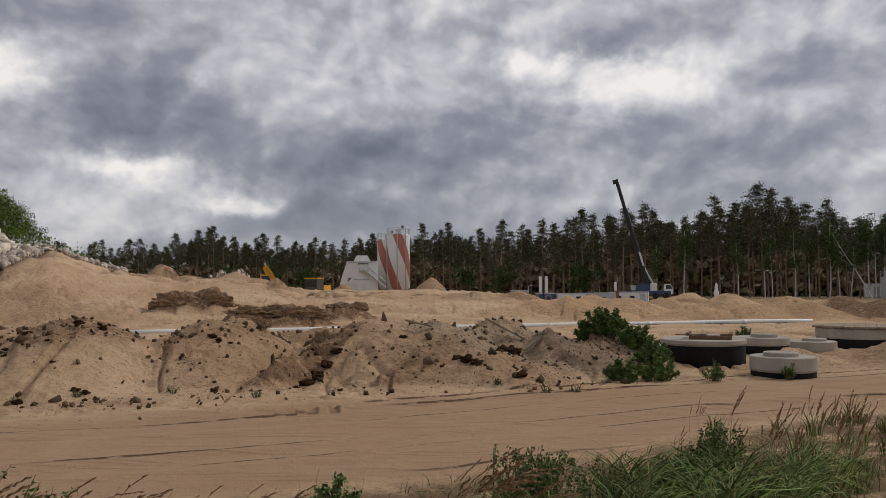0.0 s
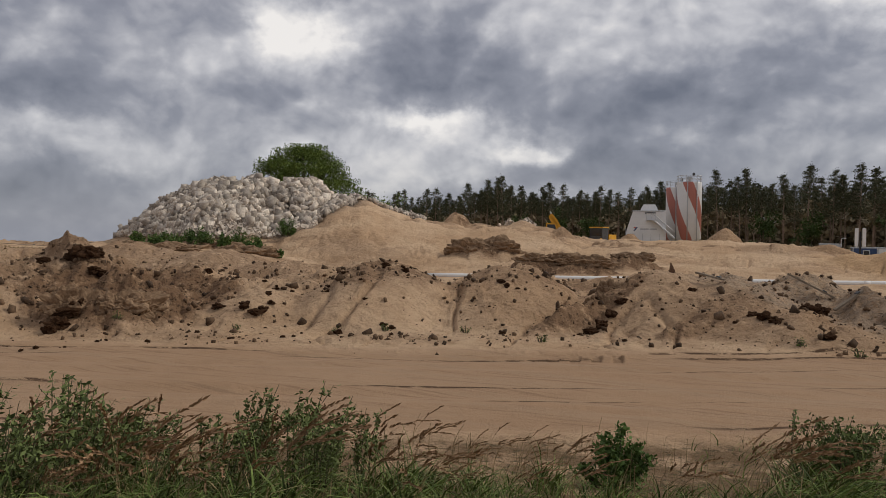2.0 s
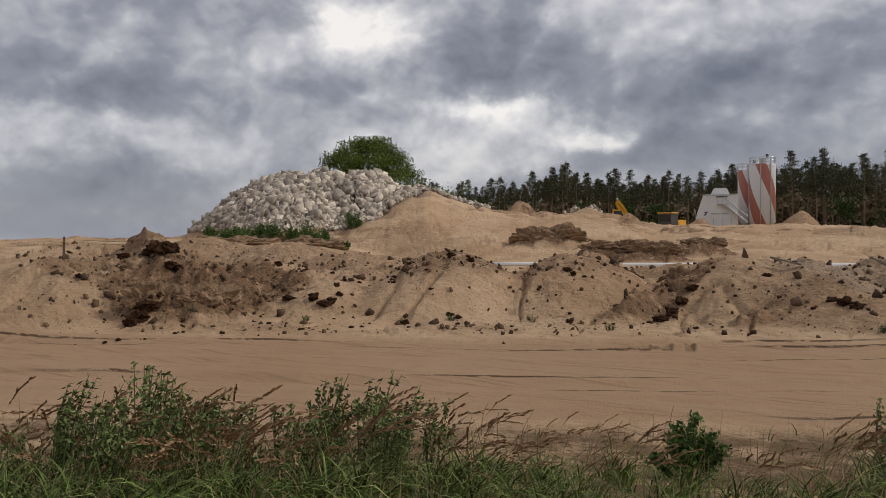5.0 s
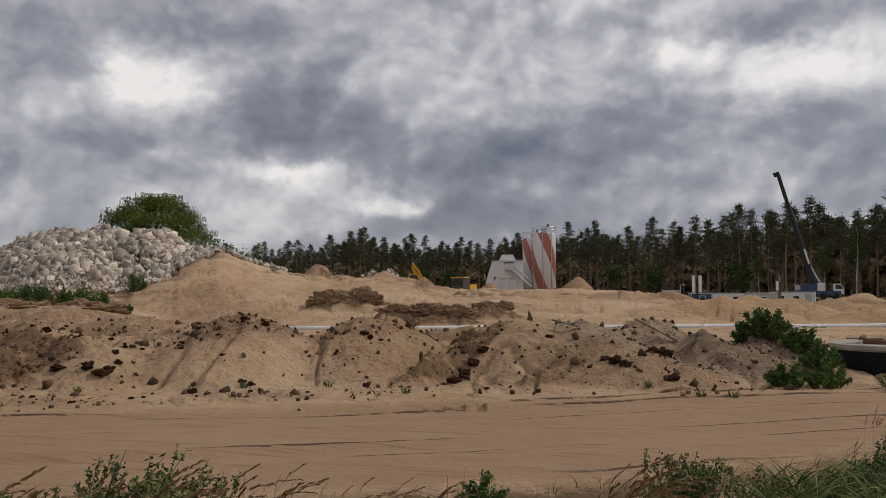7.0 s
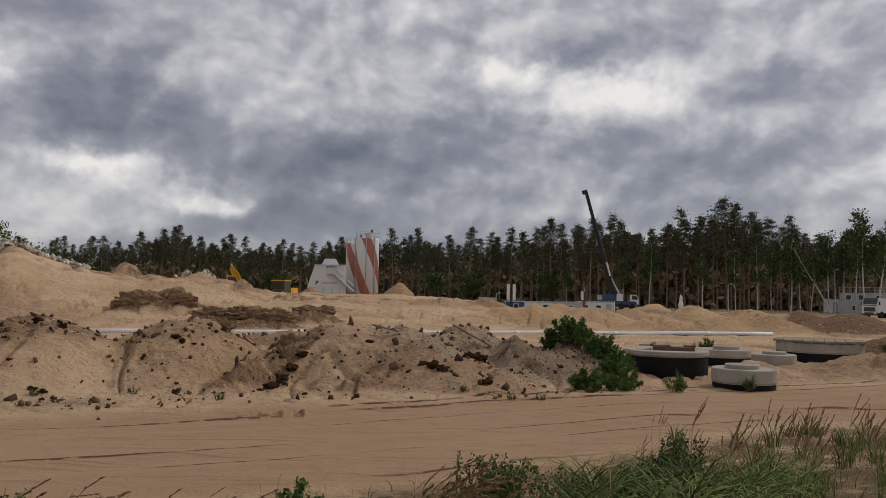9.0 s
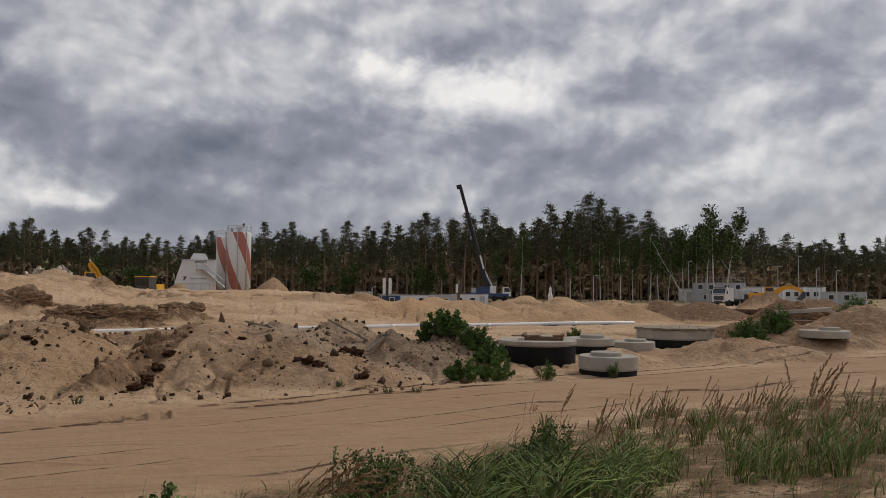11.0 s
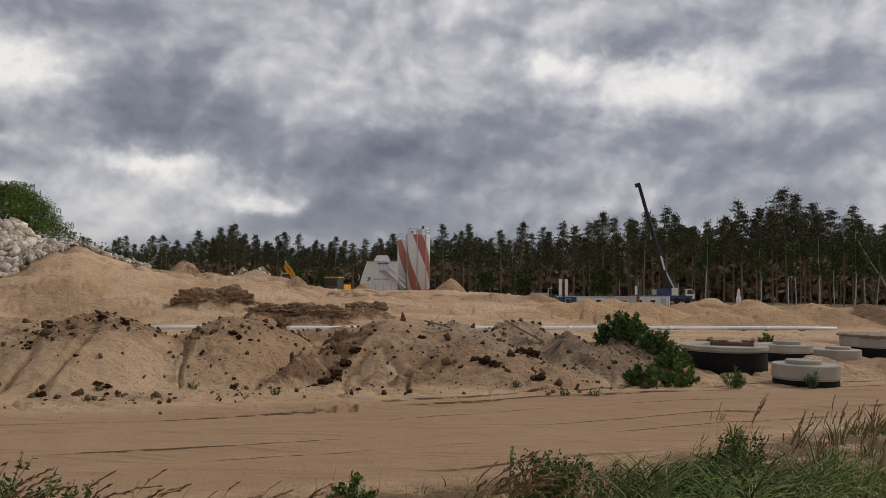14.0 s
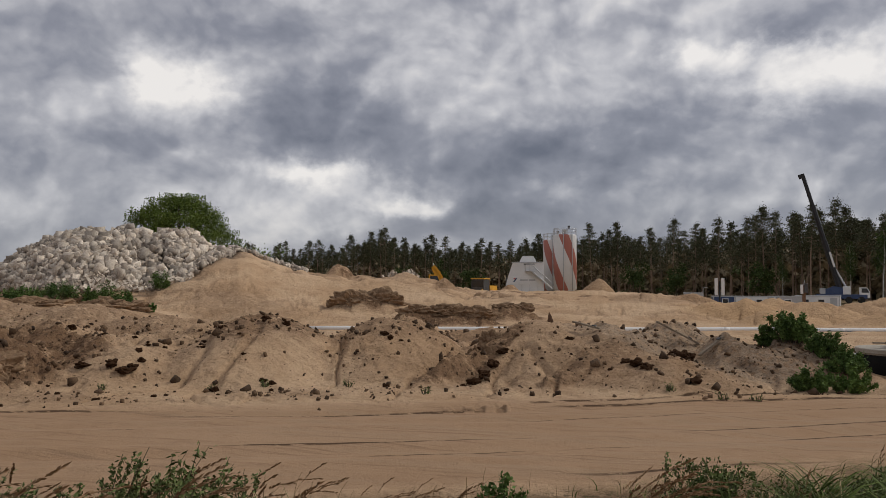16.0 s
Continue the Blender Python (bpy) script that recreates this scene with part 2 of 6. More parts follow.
BUSH_STEM = material("twig_bark", (0.06, 0.045, 0.03), (0.12, 0.09, 0.06), 5, 0.9, 0, 9)


def sand_material():
    """Pale sand, with darker disturbed soil, rutted road sand and dry verge earth by maps laid on the ground."""
    m = bpy.data.materials.new("sand")
    m.use_nodes = True
    nt = m.node_tree
    N, L = nt.nodes.new, nt.links.new
    b = nt.nodes["Principled BSDF"]
    b.inputs["Roughness"].default_value, b.inputs["Specular IOR Level"].default_value = 0.95, 0.12
    co = N("ShaderNodeTexCoord")

    def noise_(scale, detail=6, rough=0.6, sx=None):
        n = N("ShaderNodeTexNoise")
        n.inputs["Scale"].default_value, n.inputs["Detail"].default_value, n.inputs["Roughness"].default_value = scale, detail, rough
        if sx:
            mp = N("ShaderNodeMapping")
            mp.inputs["Rotation"].default_value = (0, 0, radians(-19))
            mp.inputs["Scale"].default_value = sx
            L(co.outputs["Object"], mp.inputs[0]), L(mp.outputs[0], n.inputs["Vector"])
        else:
            L(co.outputs["Object"], n.inputs["Vector"])
        return n.outputs["Fac"]

    def attr(name):
        a = N("ShaderNodeAttribute")
        a.attribute_name = name
        return a.outputs["Fac"]

    def mixc(f, a, bcol):
        x = N("ShaderNodeMix")
        x.data_type = "RGBA"
        L(f, x.inputs["Factor"])
        for s, v in (("A", a), ("B", bcol)):
            if isinstance(v, tuple):
                x.inputs[s].default_value = (*v, 1)
            else:
                L(v, x.inputs[s])
        return x.outputs["Result"]

    def rng(v, lo, hi, a=0.0, c=1.0):
        r = N("ShaderNodeMapRange")
        r.interpolation_type = "SMOOTHSTEP"
        for k, val in (("From Min", lo), ("From Max", hi), ("To Min", a), ("To Max", c)):
            r.inputs[k].default_value = val
        L(v, r.inputs["Value"])
        return r.outputs[0]

    def mul(a, c):
        x = N("ShaderNodeMath")
        x.operation = "MULTIPLY"
        L(a, x.inputs[0])
        if isinstance(c, float):
            x.inputs[1].default_value = c
        else:
            L(c, x.inputs[1])
        return x.outputs[0]

    col = mixc(rng(noise_(0.22, 5), 0.35, 0.65), (0.482, 0.316, 0.186), (0.598, 0.418, 0.265))
    col = mixc(rng(noise_(3.0, 7), 0.50, 0.72, 0, 0.5), col, (0.42, 0.275, 0.158))
    col = mixc(rng(noise_(1.1, 9, 0.72), 0.58, 0.64, 0, 0.45), col, (0.33, 0.205, 0.112))
    col = mixc(mul(attr("orange"), 0.75), col, (0.50, 0.315, 0.165))
    col = mixc(mul(attr("road"), 0.75), col, (0.305, 0.190, 0.112))
    streak = noise_(1.6, 6, 0.6, (0.07, 1.6, 1.0))
    col = mixc(mul(attr("road"), rng(streak, 0.48, 0.66, 0, 0.75)), col, (0.358, 0.241, 0.150))
    fine_streak = noise_(5.0, 7, 0.7, (0.05, 1.8, 1.0))
    col = mixc(mul(attr("road"), rng(fine_streak, 0.52, 0.64, 0, 0.55)), col, (0.235, 0.143, 0.085))
    # wheel ruts: thin crumbling lines along the road
    line, long_n, crumb = attr("lane"), noise_(1.0, 3, 0.5, (0.09, 0.4, 1.0)), noise_(7.0, 6, 0.75, (0.35, 1.0, 1.0))
    wander = noise_(0.5, 4, 0.5, (0.25, 0.02, 1.0))
    shifted = N("ShaderNodeMath")
    shifted.operation = "MULTIPLY_ADD"
    L(wander, shifted.inputs[0])
    shifted.inputs[1].default_value = 1.4
    L(line, shifted.inputs[2])
    for rv, wd, lo in ((10.0, 0.08, 0.50), (11.45, 0.05, 0.50), (12.3, 0.085, 0.46), (13.9, 0.045, 0.50), (15.3, 0.09, 0.43), (16.0, 0.09, 0.45)):
        gap, ab = N("ShaderNodeMath"), N("ShaderNodeMath")
        gap.operation, ab.operation = "SUBTRACT", "ABSOLUTE"
        L(shifted.outputs[0], gap.inputs[0])
        gap.inputs[1].default_value = rv + 0.3
        L(gap.outputs[0], ab.inputs[0])
        hit = mul(rng(ab.outputs[0], wd, wd * 0.35, 0.0, 1.0), mul(rng(long_n, lo, lo + 0.06), rng(crumb, 0.42, 0.50)))
        col = mixc(mul(hit, attr("wheel")), col, (0.088, 0.050, 0.028))
    # cleat grooves browned darker, a painted shade that makes the relief read
    col = mixc(mul(attr("groove_shade"), rng(crumb, 0.36, 0.52, 0.2, 0.8)), col, (0.15, 0.088, 0.048))
    soil = mul(attr("soil"), rng(noise_(2.2, 8, 0.72), 0.31, 0.50))
    col = mixc(soil, col, (0.215, 0.128, 0.073))
    col = mixc(mul(attr("soil"), rng(noise_(7.0, 6, 0.75), 0.53, 0.62)), col, (0.085, 0.052, 0.031))
    col = mixc(mul(attr("rough"), rng(noise_(6.5, 9, 0.8), 0.60, 0.66)), col, (0.15, 0.092, 0.053))
    col = mixc(mul(attr("grit"), rng(noise_(5.0, 7, 0.7), 0.38, 0.56)), col, (0.330, 0.262, 0.196))
    col = mixc(mul(attr("grit"), rng(noise_(11.0, 5, 0.7), 0.54, 0.62)), col, (0.08, 0.058, 0.042))
    col = mixc(mul(attr("verge"), rng(noise_(1.4, 7), 0.36, 0.56)), col, (0.215, 0.137, 0.075))
    col = mixc(mul(attr("verge"), rng(noise_(9.0, 7, 0.7), 0.50, 0.62)), col, (0.115, 0.085, 0.045))
    col = mixc(mul(attr("turf"), rng(noise_(0.35, 7), 0.35, 0.6)), col, (0.13, 0.12, 0.05))
    # near-black under the rubble: shade between the blocks, painted into the ground colour
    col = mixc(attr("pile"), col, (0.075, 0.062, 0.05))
    L(col, b.inputs["Base Color"])
    bp0, bp, bp2 = N("ShaderNodeBump"), N("ShaderNodeBump"), N("ShaderNodeBump")
    off_road = N("ShaderNodeMath")
    off_road.operation = "MULTIPLY_ADD"
    off_road.inputs[1].default_value, off_road.inputs[2].default_value = -0.62, 0.92
    L(attr("road"), off_road.inputs[0])
    L(off_road.outputs[0], bp0.inputs["Strength"]), L(off_road.outputs[0], bp.inputs["Strength"])
    bp0.inputs["Distance"].default_value = 0.42
    L(noise_(0.85, 9, 0.62), bp0.inputs["Height"]), L(bp0.outputs[0], bp.inputs["Normal"])
    bp.inputs["Distance"].default_value = 0.13
    L(noise_(4.0, 8, 0.65), bp.inputs["Height"])
    bp2.inputs["Strength"].default_value, bp2.inputs["Distance"].default_value = 0.8, 0.022
    L(noise_(28.0, 5), bp2.inputs["Height"]), L(bp.outputs[0], bp2.inputs["Normal"])
    L(bp2.outputs[0], b.inputs["Normal"])
    return m


SAND = sand_material()


# ---- the ground: one sheet ----
def lattice(ix, iy, seed):
    n = (ix * 374761393 + iy * 668265263 + seed * 974711) & 0x7FFFFFFF
    n = ((n ^ (n >> 13)) * 1274126177) & 0x7FFFFFFF
    return ((n ^ (n >> 16)) & 0xFFFF) / 65535.0


def vnoise(x, y, seed=0):
    ix, iy = np.floor(x).astype(np.int64), np.floor(y).astype(np.int64)
    fx, fy = x - ix, y - iy
    fx, fy = fx * fx * (3 - 2 * fx), fy * fy * (3 - 2 * fy)
    a, b = lattice(ix, iy, seed), lattice(ix + 1, iy, seed)
    c, d = lattice(ix, iy + 1, seed), lattice(ix + 1, iy + 1, seed)
    return (a * (1 - fx) + b * fx) * (1 - fy) + (c * (1 - fx) + d * fx) * fy


def fbm(x, y, scale, octaves=4, seed=0, gain=0.5):
    """About -1 to 1."""
    out, amp, tot = 0, 1.0, 0
    for o in range(octaves):
        f = scale * 2 ** o
        out = out + amp * (vnoise(x * f + 17.3 * o, y * f - 9.1 * o, seed + o) * 2 - 1)
        tot += amp
        amp *= gain
    return out / tot


def sstep(a, b, x):
    t = np.clip((x - a) / (b - a), 0, 1)
    return t * t * (3 - 2 * t)


def smax(a, b, k):
    h = np.clip(0.5 + 0.5 * (a - b) / k, 0, 1)
    return b * (1 - h) + a * h + k * h * (1 - h)


def at(az, d):
    """Plan position from an azimuth (degrees left of y) and a distance."""
    return -d * math.sin(radians(az)), d * math.cos(radians(az))


ROAD = radians(19)          # the haul road's direction
MOUNDS = []


def mound(az, d, height, rx, ry, turn=0, base=0.0, sharp=0.5, soil=0.0, orange=0.0, grit=0.0, rough=0.12, top=0.0):
    """A tipped heap: sharp 0 is a dome, 1 a cone at the angle of repose; top is soil on its crown alone."""
    MOUNDS.append((*at(az, d), height, rx, ry, radians(turn), base, sharp, soil, orange, grit, rough, top))


# heaps along the far side of the haul road
mound(54, 24.0, 1.55, 4.6, 4.2, 30, soil=0.3, rough=0.25)
mound(47.5, 25.5, 1.75, 3.6, 4.2, 10, soil=0.75, rough=0.45)
mound(44.0, 22.0, 1.25, 2.9, 2.8, 20, soil=1.0, rough=0.55)
mound(39.5, 24.8, 1.35, 3.4, 4.0, 20, soil=0.2, rough=0.3)
mound(35.0, 23.0, 1.15, 3.4, 3.8, 20, soil=0.2, rough=0.3)
mound(30.3, 24.4, 1.5, 3.2, 3.8, 20, soil=0.35, rough=0.25)
mound(26.2, 22.6, 1.70, 3.5, 4.0, 20, sharp=0.25, soil=0.0, top=0.8, rough=0.06)
mound(17.2, 23.2, 1.50, 3.3, 4.3, 20, sharp=0.25, soil=0.0, top=0.6, rough=0.06)
mound(15.0, 25.8, 1.40, 2.4, 2.4, 20, soil=0.4, rough=0.3)
mound(5.0, 22.6, 1.48, 4.2, 4.6, 10, sharp=0.35, soil=0.05, top=0.35, rough=0.1)
mound(0.8, 22.2, 1.42, 3.2, 4.2, 10, sharp=0.4, soil=0.05, top=0.35, rough=0.1)
mound(-2.6, 20.3, 0.75, 2.6, 2.6, 10, sharp=0.6, soil=0.4, rough=0.35)
mound(-3.8, 24.0, 1.32, 3.4, 3.6, 10, soil=0.15, grit=0.6, rough=0.32)
mound(-8.0, 22.6, 1.0, 2.6, 3.0, 10, soil=0.3, grit=0.55, rough=0.32)
mound(-12.0, 22.8, 0.95, 2.4, 2.6, 0, soil=0.75, rough=0.3)
mound(10.4, 20.2, 0.62, 2.6, 0.5, 62, soil=0.9, rough=0.5, sharp=0.7)
mound(1.6, 19.6, 0.55, 2.2, 0.55, 50, soil=0.7, rough=0.5, sharp=0.8)
# hummocks behind them, before the pipe
mound(9.2, 34, 0.7, 3.5, 2.5, 20, soil=0.6, rough=0.3)
mound(27, 34, 0.9, 5.0, 4.0, 20, soil=0.2, rough=0.2)
mound(33, 36, 1.2, 5.0, 5.0, 20, soil=0.6, rough=0.3)
mound(39, 40, 1.5, 6.0, 6.0, 20, soil=0.6, rough=0.3)
mound(44, 44, 1.8, 6.0, 7.0, 20, soil=0.5, rough=0.25)
mound(52, 40, 1.75, 6.5, 7.0, 20, soil=0.2, rough=0.2)
# orange sand heaps beyond the pipe
mound(-9.2, 62, 1.75, 4.6, 4.0, 0, orange=1, sharp=0.92, rough=0.16)
mound(-13.2, 60, 1.65, 5.0, 4.0, 0, orange=0.8, sharp=0.92, rough=0.16)
mound(-16.0, 66, 1.55, 4.5, 4.0, 0, orange=0.6, sharp=0.92, rough=0.16, soil=0.2)
mound(-20.4, 63, 1.85, 5.5, 4.2, 0, orange=0.7, sharp=0.92, rough=0.16)
mound(-24.2, 68, 1.7, 5.5, 4.5, 0, orange=0.8, sharp=0.92, rough=0.16, soil=0.2)
mound(-27.6, 66, 1.65, 4.5, 4.2, 0, orange=0.8, sharp=0.92, rough=0.16)
mound(-11.0, 74, 1.75, 4.5, 4.0, 0, orange=0.8, sharp=0.92, rough=0.16)
mound(-17.8, 78, 1.8, 5.5, 4.0, 0, orange=0.6, sharp=0.92, rough=0.16)
mound(-30.6, 64, 1.6, 5.2, 4.5, 0, orange=1, soil=1.7, sharp=0.85, rough=0.1)
mound(-22.3, 58, 1.3, 3.6, 3.2, 0, orange=0.5, sharp=0.92, rough=0.16)
mound(-25.6, 60, 1.35, 3.6, 3.2, 0, orange=0.7, sharp=0.92, rough=0.16, soil=0.3)
mound(-18.2, 57, 1.2, 3.6, 3.2, 0, orange=0.6, sharp=0.92, rough=0.16)
mound(-11.2, 56, 1.25, 3.4, 3.0, 0, orange=0.9, sharp=0.92, rough=0.16)
mound(-7.0, 62, 1.5, 3.4, 3.4, 0, orange=0.4, sharp=0.5)
# spoil on and behind the dune
mound(1.1, 84, 3.2, 3.6, 3.6, 0, base=0.6, orange=0.4, soil=0.5, sharp=0.9, rough=0.1)
mound(7.6, 92, 2.4, 2.6, 2.6, 0, base=0.8, orange=0.2, soil=0.5, sharp=0.9, rough=0.1)
mound(-5.2, 72, 2.1, 5.0, 3.5, 0, base=0.0, orange=0.3, soil=0.3, sharp=0.5)
mound(20.5, 73, 4.75, 3.6, 4.0, 0, soil=0.35, sharp=0.1, rough=0.05)
mound(15.6, 72, 4.05, 4.5, 3.0, 0, soil=0.3, sharp=0.2, rough=0.05)
mound(12.6, 70, 3.5, 2.6, 3.0, 0, soil=0.4, sharp=0.3, rough=0.06)
mound(19.2, 57, 0.35, 1.7, 1.1, 20, base=1.35, soil=1.6, rough=0.6, sharp=0.1)
mound(17.6, 57.6, 0.40, 1.9, 1.1, 20, base=1.4, soil=1.2, rough=0.6, sharp=0.1)
mound(18.4, 56.2, 0.5, 2.6, 0.8, 15, base=1.2, soil=1.6, rough=0.7, sharp=0.1)
mound(-34.9, 100, 2.1, 4.2, 3.0, 0, soil=1.6, rough=0.3)
mound(-37.8, 92, 1.5, 6, 3.0, 0, soil=1.6, rough=0.4)
mound(14.0, 51, 1.0, 3.4, 1.8, 20, soil=1.4, rough=0.6, sharp=0)
mound(11.0, 49.5, 0.75, 3.0, 1.6, 20, soil=1.4, rough=0.6, sharp=0)
mound(7.6, 54, 1.05, 2.6, 1.6, 20, soil=1.0, rough=0.6, sharp=0)
mound(-2.2, 66, 2.1, 3.2, 3.6, 20, soil=0.35, rough=0.15)
# the rubble pile's core, coloured dark to give the gaps their shade
PILE_FROM = len(MOUNDS)
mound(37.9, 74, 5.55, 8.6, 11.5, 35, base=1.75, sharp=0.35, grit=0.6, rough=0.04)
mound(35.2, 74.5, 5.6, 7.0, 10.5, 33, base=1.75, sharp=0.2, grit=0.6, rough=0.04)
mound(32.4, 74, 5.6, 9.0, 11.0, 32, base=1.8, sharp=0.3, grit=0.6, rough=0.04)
PILE_TO = len(MOUNDS)
# rough ground beside and beyond the rings
mound(-32.4, 30.5, 0.7, 3.2, 2.4, 0, soil=0.5, rough=0.35)
mound(-34.0, 29, 0.7, 3.6, 2.6, 0, soil=0.4, rough=0.35)
mound(-24.6, 26, 0.55, 1.6, 1.4, 0, rough=0.2)
mound(-34.5, 40, 1.0, 4.0, 3.0, 0, soil=1.5, rough=0.35)
mound(-37.5, 36, 0.9, 4.0, 3.0, 0, soil=0.7, rough=0.35)
mound(-36.0, 56, 1.7, 3.4, 3.0, 0, soil=1.5, rough=0.4)
mound(-41.0, 46, 1.5, 5.0, 4.0, 0, soil=0.8, rough=0.35)
mound(-39.0, 74, 1.2, 7.0, 4.0, 0, soil=1.5, rough=0.35)

CREST_AZ = (-60, -35, -28, -20, -12, -8.5, -6.8, -4.5, 0, 5, 10, 12, 14.2, 18, 22.3, 24.5, 26.2, 27.8, 30, 34, 38, 44, 50, 60)
CREST_Z = (0.1, 0.0, 0.35, 0.75, 0.7, 0.75, 1.3, 2.1, 2.3, 2.35, 2.35, 3.0, 3.65, 3.6, 4.0, 4.6, 5.3, 6.2, 5.4, 3.2, 2.0, 1.6, 1.5, 1.4)


def ground(x, y):
    """Height and surface maps at plan points (arrays)."""
    x, y = np.asarray(x, float), np.asarray(y, float)
    d = np.hypot(x, y) + 1e-6
    az = np.degrees(np.arctan2(-x, y))
    u, v = x * math.cos(ROAD) + y * math.sin(ROAD), -x * math.sin(ROAD) + y * math.cos(ROAD)
    wob = fbm(x, y, 0.12, 3, 5)
    right = sstep(2, 12, u)
    edge = 9.0 + 2.0 * right + 0.5 * wob
    # verge bank on which the camera stands
    z = 0.95 * (1 - sstep(2.0, edge, v)) + 0.05 * fbm(x, y, 1.2, 4, 9) * (v < edge + 0.6)
    far_edge = 15.6 + 0.5 * wob
    road = sstep(edge - 0.3, edge + 0.5, v) * (1 - sstep(far_edge - 0.4, far_edge + 0.8, v))
    # broken ground off the road, and the plateau to the left
    off = sstep(far_edge, far_edge + 2, v) * (1 - sstep(90, 160, d))
    z = z + off * (0.17 * fbm(x, y, 0.45, 6, 21, 0.6) + 0.04)
    z = z + 1.45 * sstep(26, 52, d) * sstep(28, 37, az) * (1 - sstep(70, 110, az))
    # the great dune behind the pipe
    crest = sum(np.interp(az + o, CREST_AZ, CREST_Z) for o in (-1.0, -0.5, 0, 0.5, 1.0)) / 5 + 0.20 * fbm(az, az * 0, 0.8, 5, 31, 0.6)
    crest_d = 73 + 2.5 * fbm(az, az * 0, 0.12, 2, 33)
    foot = 48.5 + 1.5 * wob + 6 * sstep(-5, -12, az)
    rise = sstep(0, 1, np.clip((d - foot) / (crest_d - foot), 0, 1)) ** 0.9
    fall = 1 - sstep(crest_d + 1, crest_d + 18, d)
    dune = crest * rise * (0.35 + 0.65 * fall) * (1 - 0.6 * sstep(140, 400, d)) * (np.abs(az) < 100)
    dune = dune + 0.22 * rise * fall * fbm(x, y, 0.16, 5, 41) * (1 + (az < -6))
    ledge = np.abs(fbm(x + 0.4 * y, y, 0.11, 4, 43))
    dune = dune - 0.35 * rise * fall * sstep(0.10, 0.0, ledge) + 0.10 * rise * fall * fbm(x, y, 0.7, 4, 47)
    terr = 3.2 * fbm(x, y, 0.085, 5, 161, 0.55) + 0.25 * d * 0.05
    cut = terr - np.floor(terr)
    scarp = sstep(0.80, 0.97, cut) * sstep(0.0, 0.5, fbm(x, y, 0.07, 3, 163) + 0.25)
    dune = dune + rise * fall * 0.34 * (scarp - 0.5 * cut) * (d < 80)
    z = smax(z, dune, 0.35)
    z = z - 1.0 * sstep(84, 96, d) * (1 - sstep(132, 140, d)) * sstep(-4, -6, az) * sstep(-20, -17.5, az)
    z = z + sstep(38, 43, az) * sstep(44, 60, d) * (1 - sstep(90, 120, d)) * (0.28 * fbm(x, y, 0.14, 5, 151, 0.6) + 0.05)
    z = z - 0.75 * np.exp(-((az + 32.6) / 2.4) ** 2 - ((d - 90) / 11) ** 2)
    soil, orange, grit = np.zeros_like(z), np.zeros_like(z), np.zeros_like(z)
    pile = np.zeros_like(z)
    for k, (mx, my, hh, rx, ry, tn, base, sharp, so, orr, gr, ro, top) in enumerate(MOUNDS):
        dx, dy = x - mx, y - my
        near = (np.abs(dx) < 1.6 * max(rx, ry)) & (np.abs(dy) < 1.6 * max(rx, ry))
        if not near.any():
            continue
        dx, dy = dx[near], dy[near]
        p, q = (dx * math.cos(tn) + dy * math.sin(tn)) / rx, (-dx * math.sin(tn) + dy * math.cos(tn)) / ry
        warp = 1 + 0.22 * fbm(x[near], y[near], 1.1 / max(rx, 1), 3, int(abs(mx) * 7) % 97)
        r = np.sqrt(p * p + q * q) * warp
        dome = np.clip(1 - r * r, 0, 1) ** 1.4
        cone = np.clip(1.06 - np.sqrt(r * r + 0.012), 0, 1)
        f = dome * (1 - sharp) + cone * sharp
        n1 = fbm(x[near], y[near], 1.0 if rx < 5 else 0.5, 5, 61, 0.6)
        ridge = 1 - 2 * np.abs(fbm(x[near], y[near], 0.55 if rx < 5 else 0.3, 4, 67, 0.5))
        lumps = hh * ro * f ** 0.6 * (0.9 * n1 + 0.55 * ridge)
        z[near] = smax(z[near], base * (r < 1.1) + hh * f + lumps - 0.05 * (f <= 0), 0.18)
        w = sstep(0.0, 0.25, f)
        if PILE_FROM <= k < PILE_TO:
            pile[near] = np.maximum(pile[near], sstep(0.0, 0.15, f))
        soil[near] = np.maximum(soil[near], so * w)
        soil[near] = np.maximum(soil[near], top * sstep(0.55, 0.85, f + 0.25 * fbm(x[near], y[near], 0.9, 3, 71)))
        orange[near], grit[near] = np.maximum(orange[near], orr * w), np.maximum(grit[near], gr * w)
    # crumbling faces: small broken steps on the heaps and slipped sand between
    crumble = sstep(0.05, 0.35, fbm(x, y, 0.35, 4, 211, 0.6)) * off * (d < 34)
    rub = 1 - np.abs(fbm(x, y, 1.7, 5, 213, 0.62)) * 2.2
    z = z + crumble * 0.11 * (rub - 0.5) + off * (d < 34) * 0.035 * fbm(x, y, 3.4, 3, 215, 0.6)
    gully = np.abs(fbm(x + 0.8 * fbm(x, y, 0.4, 3, 217), y * 0.35, 0.5, 3, 219))
    z = z - 0.14 * sstep(0.09, 0.0, gully) * off * (d < 60)
    soil = np.maximum(soil, 0.3 * crumble * sstep(0.35, 0.75, rub) + 0.4 * off * sstep(0.05, 0.0, gully) * (d < 60))
    z = z - 0.0150 * np.maximum(0, d - 76) * sstep(37, 43, az) * (1 - sstep(100, 150, az))
    # ruts: pairs of wheel tracks along the road
    for k, (rv, wd, dp) in enumerate(((10.3, 0.14, 0.04), (11.6, 0.20, 0.06), (12.9, 0.16, 0.04), (13.6, 0.14, 0.04), (14.7, 0.18, 0.05), (15.5, 0.22, 0.07))):
        line = v - rv - right * 1.0 - 0.35 * fbm(u, u * 0 + k, 0.06, 2, 80 + k)
